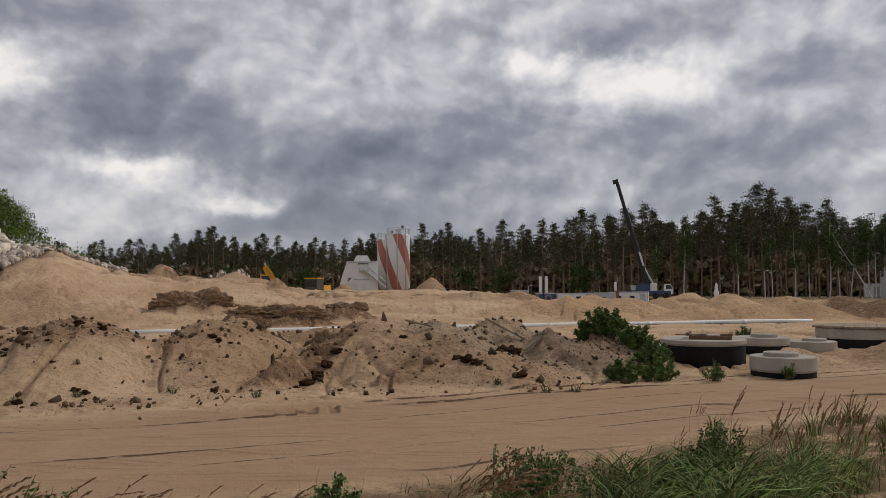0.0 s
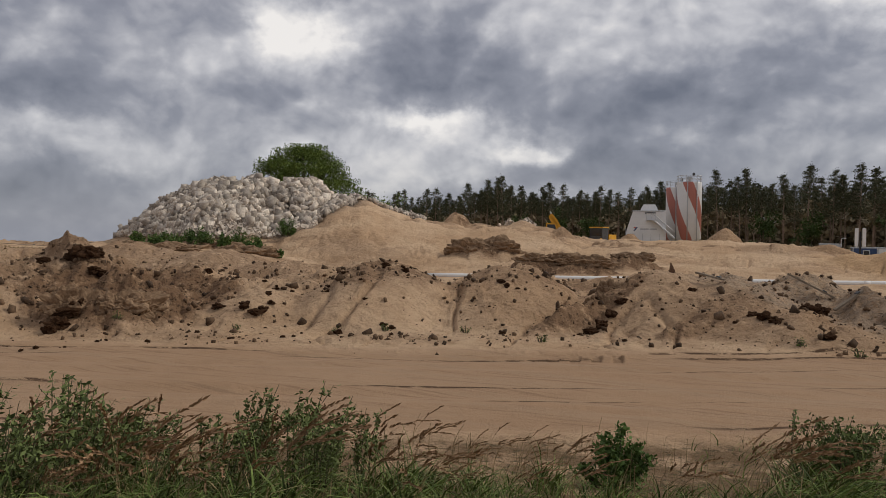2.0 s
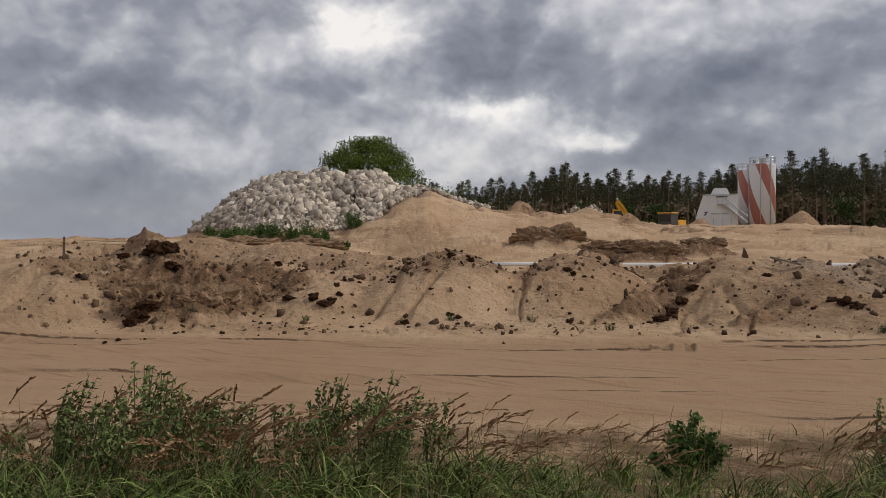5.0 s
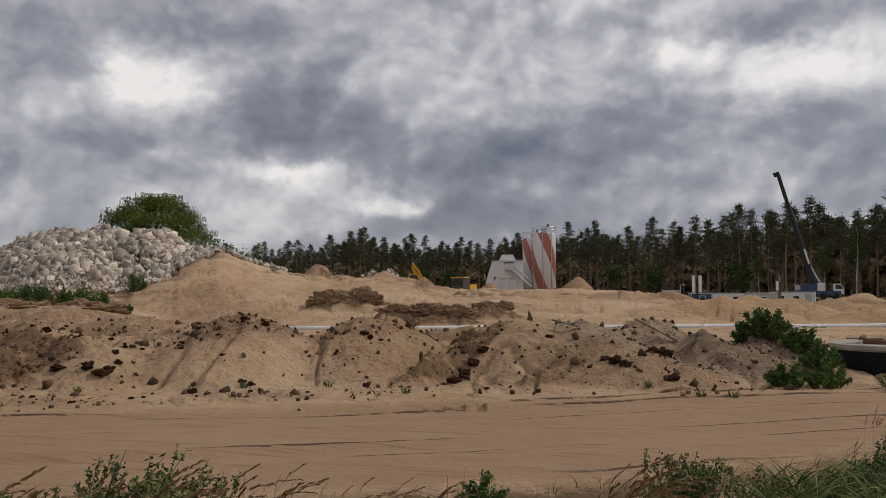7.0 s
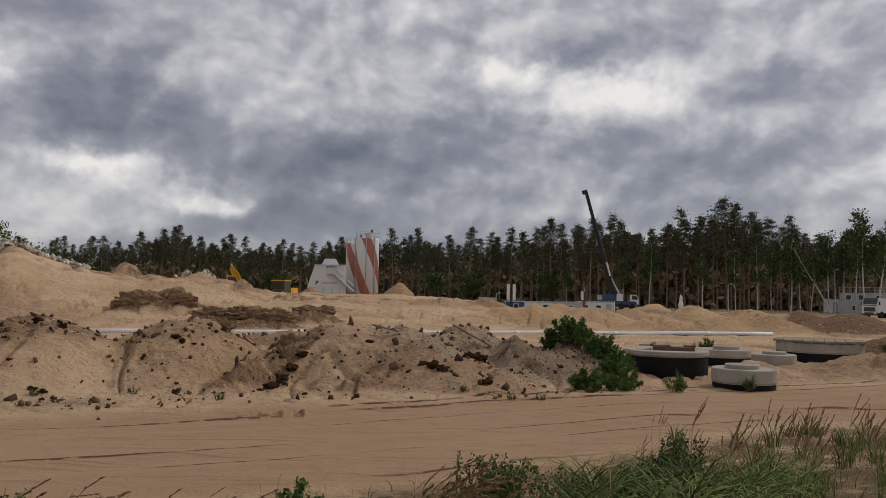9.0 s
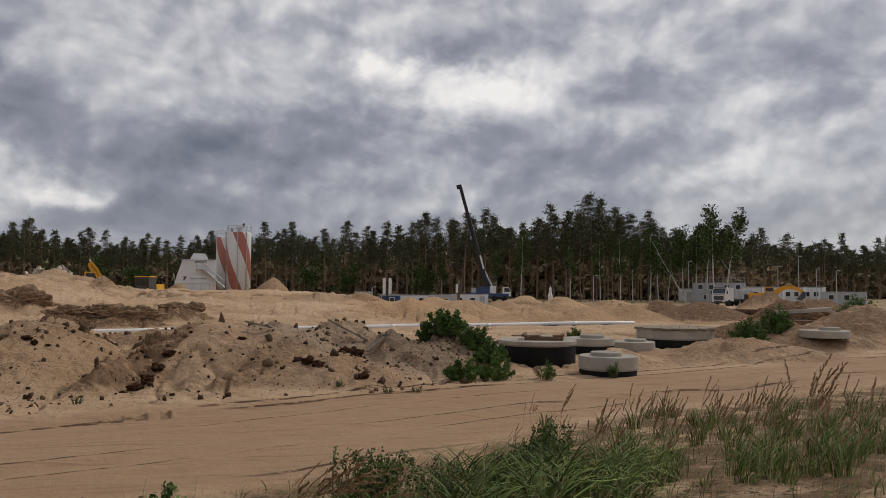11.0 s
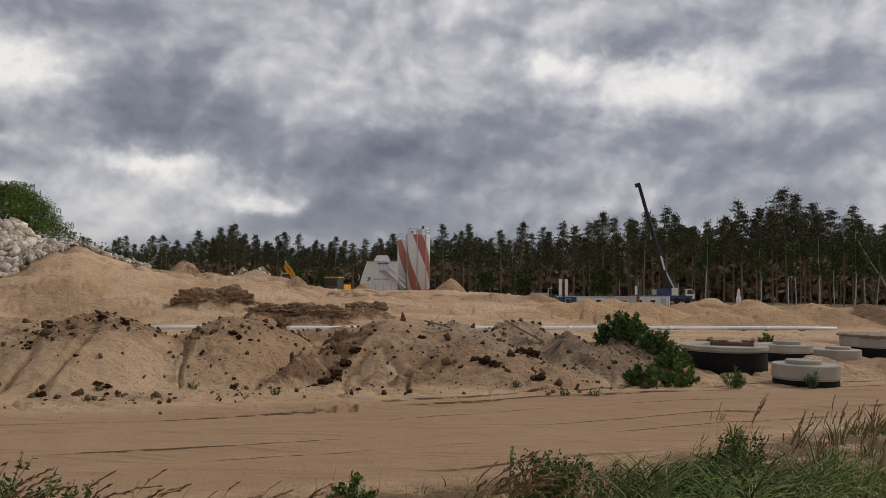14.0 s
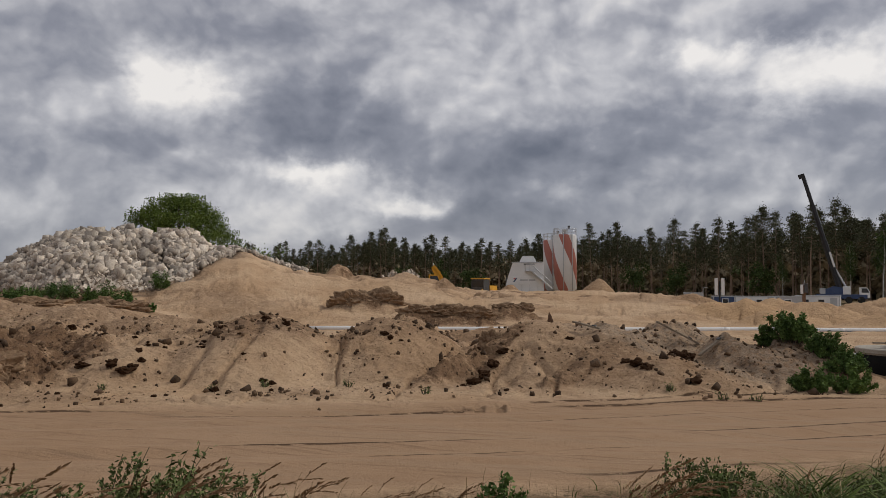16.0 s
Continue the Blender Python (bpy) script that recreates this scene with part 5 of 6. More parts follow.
def pine_geo(rng, h, crown=0.45, spread=1.9, clumps=36, leaves=60, size=0.165):
    """Trunk and crown arrays of one Scots pine."""
    sway = rng.normal(0, 0.02, 2) * h
    path = [(sway[0] * t * t + 0.12 * math.sin(5 * t), sway[1] * t * t, h * t * 0.97) for t in np.linspace(0, 1, 9)]
    wood = [ring_tube(path, list(np.linspace(0.18, 0.03, 9) * h / 18), 6)]
    cents = []
    for k in range(clumps):
        f = crown + (1 - crown) * (k + rng.uniform(0, 0.8)) / clumps
        i = f * 8
        p = Vector(path[int(min(i, 7))]).lerp(Vector(path[int(min(i, 7)) + 1]), min(1, i - int(min(i, 7))))
        g = (f - crown) / (1 - crown)
        reach = spread * (0.55 + 0.6 * math.sin(math.pi * min(1, g * 0.85 + 0.12))) * (1 - 0.85 * g ** 2.6) * rng.uniform(0.25, 1.2)
        a = rng.uniform(0, 2 * math.pi)
        e = p + Vector((math.cos(a) * reach + 0.25 * g, math.sin(a) * reach, rng.uniform(0.0, 0.5) * reach * 0.6))
        wood.append(ring_tube([p, p.lerp(e, 0.6) + Vector((0, 0, -0.05)), e], [0.045, 0.03, 0.012], 4))
        c = np.array(e) + rng.normal(size=(leaves, 3)) * np.array([0.62, 0.62, 0.20]) * (0.45 + 0.75 * (1 - g))
        cents.append(c)
        c2 = np.array(p.lerp(e, 0.5)) + rng.normal(size=(leaves // 2, 3)) * np.array([0.45, 0.45, 0.4])
        cents.append(c2)
    for k in range(7):      # dead snags under the crown
        f = rng.uniform(0.2, crown)
        p = Vector(path[int(f * 8)])
        p.z = h * f
        a = rng.uniform(0, 2 * math.pi)
        wood.append(ring_tube([p, p + Vector((math.cos(a), math.sin(a), 0.1)) * rng.uniform(0.5, 1.3)], [0.025, 0.008], 4))
    return merge(*wood), leaf_cloud(np.concatenate(cents), size, rng, 0.2, 0.42)


def birch_geo(rng, h, lean=0.0, leaves=2200, bare=0.35):
    fork = rng.uniform(0.3, 0.5)
    path = [(lean * h * t + 0.25 * math.sin(4 * t + 1), 0.2 * math.sin(3 * t), h * t) for t in np.linspace(0, 1, 9)]
    wood, cents = [ring_tube(path, list(np.linspace(0.15, 0.02, 9)), 6)], []
    for k in range(11):
        f = fork + (0.95 - fork) * k / 11
        p = Vector(path[int(f * 8)])
        a, ln = rng.uniform(0, 2 * math.pi), h * rng.uniform(0.10, 0.24) * (1.2 - f * 0.6)
        q = p + Vector((math.cos(a) * ln * 0.6, math.sin(a) * ln * 0.6, ln))
        wood.append(ring_tube([p, p.lerp(q, 0.5) + Vector((math.cos(a), math.sin(a), 0)) * 0.15, q], [0.07 * (1.1 - f), 0.045 * (1.1 - f), 0.01], 5))
        n = leaves // 11
        c = np.array(p.lerp(q, 0.85)) + np.clip(rng.normal(size=(n, 3)), -1.7, 1.7) * np.array([0.6, 0.6, 0.7])
        keep = rng.uniform(size=n) > bare
        cents.append(c[keep])
    return merge(*wood), leaf_cloud(np.concatenate(cents), 0.20, rng, 0.1, 0.6)


def tree_thing(name, wood, crown, bark, leaf, label, category, group):
    ob = thing(name, Matrix.Identity(4), label, category, group)
    t = part("trunk", quads_mesh("trunk", *wood, bark), bark, ob)
    c = part("crown", quads_mesh("crown", *crown, leaf), leaf, ob)
    return ob


def wood_edge(az):
    """Distance of the wood's edge and the height of its trees."""
    d = np.interp(az, (-60, -40, -35.5, -34, -31, -24, -18, -12, -6, 0, 8, 16, 24, 30), (270, 240, 225, 165, 158, 150, 152, 165, 185, 200, 215, 225, 240, 250))
    h = np.interp(az, (-60, -36, -34, -31.5, -27, -22.5, -19, -15, -12, -8.5, -4, 0, 5, 10, 14, 17.7, 20, 24, 30), (15.8, 17.3, 16.3, 17.9, 16.8, 21.0, 19.3, 19.5, 18.5, 18.5, 17.5, 18.3, 17.0, 15.9, 16.8, 20.5, 16.1, 15.0, 14.0))
    return float(d), float(h)


def build_woods():
    rng = np.random.default_rng(5)
    pines = []
    for k in range(9):
        w, c = pine_geo(rng, 18, rng.uniform(0.40, 0.66), rng.uniform(1.5, 2.9), 30 + int(rng.integers(16)), 62, 0.15)
        pines.append((w, c))
    label = "tall dark Scots pine at the edge of the wood"
    protos = [tree_thing("pine_tree", w, c, PINE_BARK, NEEDLES, label, "tree", "pines of the wood edge") for w, c in pines]
    used = [False] * len(protos)

    def place(protos_, used_, k, x, y, z, s, spin):
        m = pose(x, y, z, 0, 0, spin)
        if used_[k]:
            ob = copy_thing(protos_[k], m)
        else:
            ob, used_[k] = protos_[k], True
            ob.matrix_world = m
        ob.scale = (s * 0.95, s * 0.95, s)

    az = -47.0
    while az < 31:
        d0, h0 = wood_edge(az)
        d = d0 + rng.uniform(0, 9)
        x, y = at(az, d)
        s = h0 / 18 * rng.uniform(0.80, 1.12)
        place(protos, used, int(rng.integers(len(protos))), x, y, height(x, y) - 0.1, s, rng.uniform(0, 360))
        az += math.degrees(rng.uniform(1.2, 2.9) / d0) * 1.1
    # deeper rows, too many to tell apart
    vw, vc, lowc = [], [], []
    for row in range(5):
        az = -60.0
        while az < 33:
            d0, h0 = wood_edge(az)
            d = d0 + 10 + 11 * row + rng.uniform(0, 11)
            x, y = at(az, d)
            s = h0 / 18 * rng.uniform(0.8, 1.02) * (1 + 0.004 * row)
            w, c = pines[int(rng.integers(len(pines)))]
            a = rng.uniform(0, 2 * math.pi)
            rot = np.array([[math.cos(a), -math.sin(a), 0], [math.sin(a), math.cos(a), 0], [0, 0, 1]])
            off = np.array([x, y, 0.1])
            sel = rng.uniform(size=len(c[0]) // 4) < (0.27 if row < 2 else 0.15)
            quads = c[0].reshape(-1, 4, 3)[sel].reshape(-1, 3)
            grow = 1.0 if row < 2 else 1.15
            cen = quads.reshape(-1, 4, 3).mean(1, keepdims=True)
            quads = ((quads.reshape(-1, 4, 3) - cen) * grow * 1.9 + cen).reshape(-1, 3)
            if row < 3:
                trunk_n = 9 * 6
                tv, tf = w[0][:trunk_n], w[1][:8 * 6]
                vw.append((tv * s @ rot.T + off, tf))
            vc.append((quads * s @ rot.T + off, np.arange(len(quads)).reshape(-1, 4)))
            az += math.degrees(rng.uniform(1.9, 3.8) / d0)
    v, f = merge(*vw)
    wb = new("pine_trunks", quads_mesh("pine_trunks", v, f, PINE_BARK))
    tagged(wb, "many slender brown pine trunks deep in the wood", "trunks", kind="stuff")
    v, f = merge(*vc)
    tagged(new("pine_crowns", quads_mesh("pine_crowns", v, f, NEEDLES)), "dense dark pine crowns deep in the wood", "wood", kind="stuff")
    # young growth that closes the wood between the trunks
    cents = []
    for k in range(1150):
        az = rng.uniform(-62, 34)
        d0, h0 = wood_edge(az)
        d = d0 + rng.uniform(24, 75)
        x, y = at(az, d)
        hh = rng.uniform(0.12, 0.62) * h0
        c = np.array([x, y, hh]) + rng.normal(size=(60, 3)) * np.array([1.9, 1.9, 1.8])
        cents.append(c[(c[:, 2] > 0.1) & (c[:, 2] < 0.74 * h0)])
        c = np.array([x, y, 2.2]) + rng.normal(size=(55, 3)) * np.array([2.2, 2.2, 1.9])
        cents.append(c[c[:, 2] > 0.1])
    v, f = leaf_cloud(np.concatenate(cents), 0.97, rng, 0.0, 0.6)
    tagged(new("undergrowth", quads_mesh("undergrowth", v, f, UNDER)), "dark young growth between the trunks", "undergrowth", kind="stuff")
    # birches along the edge
    bl = "pale-barked birch leaning at the edge of the wood"
    bs = [tree_thing("birch_tree", *birch_geo(rng, 14, l), BIRCH_BARK, BIRCH_LEAF, bl, "tree", "birches of the wood edge") for l in (0.0, 0.06, -0.10, 0.03)]
    ub = [False] * 4
    for k, (a, dd, s) in enumerate(((-17.6, -4, 0.9), (-15.6, -3, 0.72), (-21.2, -5, 0.75), (-24.8, -4, 0.85), (-25.8, -3, 0.8), (-26.9, -5, 0.95), (-28.3, -3, 0.9),
                                    (-29.4, -6, 1.0), (-31.0, -8, 1.05), (-31.5, -22, 1.12), (-32.3, -24, 1.1), (-23.4, -3, 0.8), (-30.2, -5, 0.95), (-11.5, -3, 0.6), (3.0, -2, 0.55), (-27.6, -4, 0.85))):
        d0, _ = wood_edge(a)
        x, y = at(a, d0 + dd)
        place(bs, ub, k % 4, x, y, height(x, y) - 0.05, s, rng.uniform(0, 360))
    lt = tree_thing("birch_tree", *birch_geo(rng, 13, -0.0, 700, 0.5), BIRCH_BARK, BIRCH_LEAF, "white birch tree leaning far over from the wood", "tree", "")
    x, y = at(-29.4, 146)
    lt.matrix_world = pose(x, y, height(x, y) - 0.1, 0, 0, -29) @ pose(0, 0, 0, 0, -25, 0)
    # broad-leaved trees low before the pines
    for k, a in enumerate((15.5, 13.0, 10.5, -4.5, -1.5, -10.0)):
        d0, _ = wood_edge(a)
        cents = []
        for j in range(26):
            p = rng.normal(size=3) * np.array([1.6, 1.6, 1.7]) + np.array([0, 0, 4.2])
            cents.append(p + rng.normal(size=(60, 3)) * 0.55)
        c = np.concatenate(cents)
        c = c[c[:, 2] > 0.6]
        w = ring_tube([(0, 0, 0), (0.1, 0, 2), (0, 0.1, 4.5)], [0.14, 0.1, 0.05], 6)
        ob = tree_thing("young_tree", w, leaf_cloud(c, 0.26, rng, 0, 0.6), BUSH_STEM, BIRCH_LEAF, "young green broad-leaved tree before the pines", "tree", "young trees")
        x, y = at(a, d0 - 4)
        ob.matrix_world = pose(x, y, height(x, y) - 0.05, 0, 0, 40 * k)


build_woods()


def willow():
    rng = np.random.default_rng(8)
    p = put(31.75, 98)
    z0 = p.z
    wood = [ring_tube([(0, 0, 0), (0.1, 0, 1.5), (0, 0.1, 3)], [0.5, 0.42, 0.35], 10)]
    cents = []
    for k in range(330):
        a = rng.uniform(0, 2 * math.pi)
        r = math.sqrt(rng.uniform(0.05, 1))
        zz = rng.uniform(0, 1)
        lim = math.sqrt(max(0.02, 1 - (zz * 0.97) ** 3.2))
        e = np.array([math.cos(a) * r * lim * 7.9, math.sin(a) * r * lim * 5.5, 2.0 + zz * 9.9])
        if e[0] > 1:
            e[2] -= (e[0] - 1) * 0.42
        if k % 5 == 0:
            wood.append(ring_tube([(0, 0, 2.4), tuple(e * 0.55 + np.array([0, 0, 1.2])), tuple(e)], [0.16, 0.08, 0.02], 5))
        cents.append(e + np.clip(rng.normal(size=(210, 3)), -1.5, 1.5) * np.array([0.62, 0.6, 0.42]))
    ob = tree_thing("willow_tree", merge(*wood), leaf_cloud(np.concatenate(cents), 0.135, rng, 0.1, 0.42), BUSH_STEM, WILLOW_LEAF,
                    "broad round green tree behind the rubble pile", "tree", "")
    ob.matrix_world = pose(p.x, p.y, z0 - 0.1, 0, 0, 31)
    sm = []
    for k in range(40):
        sm.append(rng.normal(size=(60, 3)) * np.array([0.5, 0.5, 0.4]) + np.array([rng.normal() * 1.3, rng.normal() * 1.2, rng.uniform(0.8, 5.2)]))
    w = ring_tube([(0, 0, 0), (0.1, 0, 1.5), (0, 0.1, 4)], [0.2, 0.15, 0.06], 8)
    ob = tree_thing("small_tree", w, leaf_cloud(np.concatenate(sm), 0.17, rng, 0.1, 0.45), BUSH_STEM, WILLOW_LEAF, "small green tree beside the round one", "tree", "")
    q = put(26.9, 99)
    ob.matrix_world = pose(q.x, q.y, q.z - 0.1, 0, 0, 0)


willow()


# ---- bushes ----
def bush(az, d, w, h, label, leaf=BUSH_LEAF, n=1500, size=0.05, seed=1, up=0.0, depth=0.8):
    rng = np.random.default_rng(seed)
    wood, cents = [], []
    n, size = int(n * 1.9), size * 0.64
    shoots = max(11, int(w * 20))
    for k in range(shoots):
        a = rng.uniform(0, 2 * math.pi)
        r = math.sqrt(rng.uniform(0, 1)) * w / 2
        b = np.array([math.cos(a) * r * 0.45, math.sin(a) * r * 0.45 * depth, -0.03])
        e = np.array([math.cos(a) * r, math.sin(a) * r * depth, h * rng.uniform(0.5, 1.3) * (1 - 0.5 * (2 * r / w) ** 2)])
        mid = (b + e) / 2 + np.array([0, 0, 0.08 * h])
        wood.append(ring_tube([tuple(b), tuple(mid), tuple(e)], [0.012, 0.008, 0.003], 4))
        m = n // shoots
        t = rng.uniform(0.12, 1.05, m) ** 0.8
        p = b + (e - b) * t[:, None] + np.array([0, 0, 0.08 * h]) * (4 * t * (1 - t))[:, None]
        cents.append(p + rng.normal(size=(m, 3)) * np.array([0.062, 0.062, 0.06]) * max(0.5, min(1.6, h)))
    c = np.concatenate(cents)
    c[:, 2] = np.maximum(c[:, 2], 0.015)
    p = put(az, d, up)
    ob = thing("bush", pose(p.x, p.y, p.z, 0, 0, az), label, "bush")
    part("twig_work", quads_mesh("twig_work", *merge(*wood), BUSH_STEM), None, ob)
    part("foliage", quads_mesh("foliage", *leaf_cloud(c, size, rng, 0.1, 0.55), leaf), None, ob)
    return ob


bush(-12.0, 23.0, 1.5, 0.72, "dense green bush on top of a soil heap", n=5200, size=0.065, seed=3)
bush(-13.9, 22.4, 1.1, 0.68, "dense green bush on the flank of a heap", n=3600, size=0.06, seed=4)
bush(-15.2, 21.4, 1.0, 0.62, "green bush at the foot of a heap", n=3000, size=0.055, seed=5)
bush(-13.2, 19.9, 1.05, 0.6, "dark green bush at the roadside", n=3000, size=0.055, seed=6)
bush(-15.6, 20.2, 1.2, 0.5, "low pale green bush at the roadside", BUSH_PALE, 2800, 0.05, 7)
bush(-10.4, 23.4, 0.7, 0.5, "small green bush on a soil heap", n=1700, size=0.055, seed=8)
bush(-19.3, 20.6, 0.7, 0.42, "thin yellowish weed bush by the shafts", BUSH_PALE, 600, 0.04, 9)
bush(-24.4, 21.3, 0.4, 0.45, "thin sapling before a concrete shaft", n=260, size=0.04, seed=10)
bush(-33.6, 34, 1.6, 0.9, "green bush among rough soil heaps", n=2600, size=0.07, seed=12)
bush(-35.4, 35.5, 1.5, 1.0, "green bush growing between debris and shafts", n=2600, size=0.07, seed=13)
bush(-21.5, 38, 0.8, 0.5, "small green bush near the white pipe", n=800, size=0.06, seed=14)
bush(-24.2, 78, 3.0, 1.0, "green scrub on the far sand", n=2600, size=0.11, seed=15)
bush(-40.5, 62, 3.0, 1.8, "green scrub beside the debris", n=3200, size=0.1, seed=16)
bush(7.3, 30.5, 0.6, 0.4, "little green weed between two heaps", n=420, size=0.05, seed=17)
bush(12.3, 30.0, 0.5, 0.3, "little green weed on disturbed sand", n=260, size=0.05, seed=18)
for i, (a, d, w, h) in enumerate(((43.7, 58, 1.1, 0.9), (41.3, 60, 3.4, 0.8), (42.2, 50, 1.6, 1.0), (39.3, 50, 1.7, 1.1), (40.0, 51, 1.4, 1.0), (37.8, 50, 1.1, 0.9), (36.9, 57, 1.9, 1.3),
                                  (35.6, 56, 1.8, 0.9), (33.3, 62, 1.6, 1.4), (35.6, 48, 1.4, 0.7), (33.9, 48, 0.8, 0.5), (50.6, 33, 0.6, 0.6))):
    bush(a, d, w, h, "dark green bush at the foot of the rubble" if d > 40 else "scrubby weed on sandy bank", n=1100 if w < 2 else 2200, size=0.09, seed=30 + i)
for i, (a, d) in enumerate(((36.9, 19.2), (29.5, 18.8), (25.9, 18.6), (19.8, 18.6), (14.0, 17.2), (45.0, 19.6), (-4.0, 18.0), (-7.5, 17.6), (-9.8, 17.9))):
    bush(a, d, 0.3, 0.16, "tiny green weed in bare sand", n=70, size=0.025, seed=60 + i)


# ---- rubble pile ----
def stone_shape(rng, s):
    """A broken lump: a jittered box with cut corners."""
    v = np.array([(x, y, z) for x in (-1, 1) for y in (-1, 1) for z in (-1, 1)], float)
    v = v * np.array([1.0, rng.uniform(0.5, 0.95), rng.uniform(0.28, 0.7)]) + rng.normal(size=(8, 3)) * 0.13
    q = Euler(rng.uniform(0, 6.28, 3)).to_matrix()
    return (v @ np.array(q).T) * s


BOX_F = [(0, 1, 3, 2), (4, 6, 7, 5), (0, 4, 5, 1), (2, 3, 7, 6), (0, 2, 6, 4), (1, 5, 7, 3)]


def build_rubble():
    rng = np.random.default_rng(21)
    ob = thing("rubble_pile", Matrix.Identity(4), "tall pile of broken pale concrete blocks on sand", "rubble")
    n = 36000
    az, d = rng.uniform(22.5, 46.5, n), rng.uniform(58, 79, n)
    x, y = -d * np.sin(np.radians(az)), d * np.cos(np.radians(az))
    z, maps = ground(x, y)
    cover = (maps["pile"] > rng.uniform(0.25, 0.6, n)) & (rng.uniform(size=n) < 0.34)
    spill = (az < 28.5) & (d > 70) & (d < 76) & (rng.uniform(size=n) < 0.16 * (az > 23.0))
    keep = np.nonzero(cover | spill)[0]
    front = sorted(keep, key=lambda i: d[i])[:300]
    shapes = [mesh_from("block", stone_shape(rng, 1.0), BOX_F) for _ in range(14)]
    for me in shapes:
        me.materials.append(RUBBLE_ONE)
    mine = set(int(i) for i in front)
    for i in front:
        b = new("block", shapes[int(rng.integers(14))])
        b.parent = ob
        s = rng.uniform(0.13, 0.34)
        b.location, b.rotation_euler, b.scale = (x[i], y[i], z[i] + s * 0.35 + rng.uniform(0, 0.1)), rng.uniform(0, 6.28, 3), (s, s, s)
    vs, fs = [], []
    for i in keep:
        if int(i) in mine:
            continue
        s = min(0.52, rng.lognormal(-1.62, 0.42)) * (0.6 if az[i] < 28 else 1)
        fs += [tuple(k + 8 * len(vs) for k in f) for f in BOX_F]
        vs.append(stone_shape(rng, s) + np.array([x[i], y[i], z[i] + s * 0.3 + rng.uniform(0, 0.22)]))
    rest = part("rubble", quads_mesh("rubble", np.concatenate(vs), np.array(fs), RUBBLE), None, ob)
    tagged(rest, kind="stuff")


build_rubble()


def stone_heap(az, d, w, n, s0, label):
    """A small heap of broken white stone seen over the dune's crest."""
    rng = np.random.default_rng(int(az * 10) + 500)
    ob = thing("stone_heap", facing(az, d), label, "rubble")
    for k in range(n):
        s = s0 * rng.uniform(0.6, 1.3)
        r = abs(rng.normal()) * w * 0.4
        a = rng.uniform(0, 6.28)
        me = mesh_from("stone", stone_shape(rng, s), BOX_F)
        me.materials.append(RUBBLE_ONE)
        o = new("stone", me)
        o.parent = ob
        o.location = (r * math.cos(a), r * math.sin(a) * 0.5, max(0.1, 0.75 - r * 0.5) * rng.uniform(0.3, 1))


stone_heap(15.3, 73.5, 1.7, 34, 0.24, "small heap of broken white stones on dune crest")
stone_heap(16.6, 73.2, 0.7, 10, 0.18, "few broken stones lying on dune crest")


# ---- clods, crusts and loose soil ----
def clod_mesh(rng, s, flat=0.7):
    bmx = bmesh.new()
    bmesh.ops.create_icosphere(bmx, subdivisions=3, radius=1)
    o = Vector(rng.uniform(-50, 50, 3))
    for v in bmx.verts:
        k = 1 + 0.7 * noise.noise(v.co * 1.4 + o) + 0.45 * noise.noise(v.co * 3.3 + o) + 0.3 * noise.noise(v.co * 7.5 + o)
        v.co = Vector((v.co.x * k, v.co.y * k * 0.85, v.co.z * k * flat)) * s
    me = bpy.data.meshes.new("clod")
    bmx.to_mesh(me)
    bmx.free()
    return me


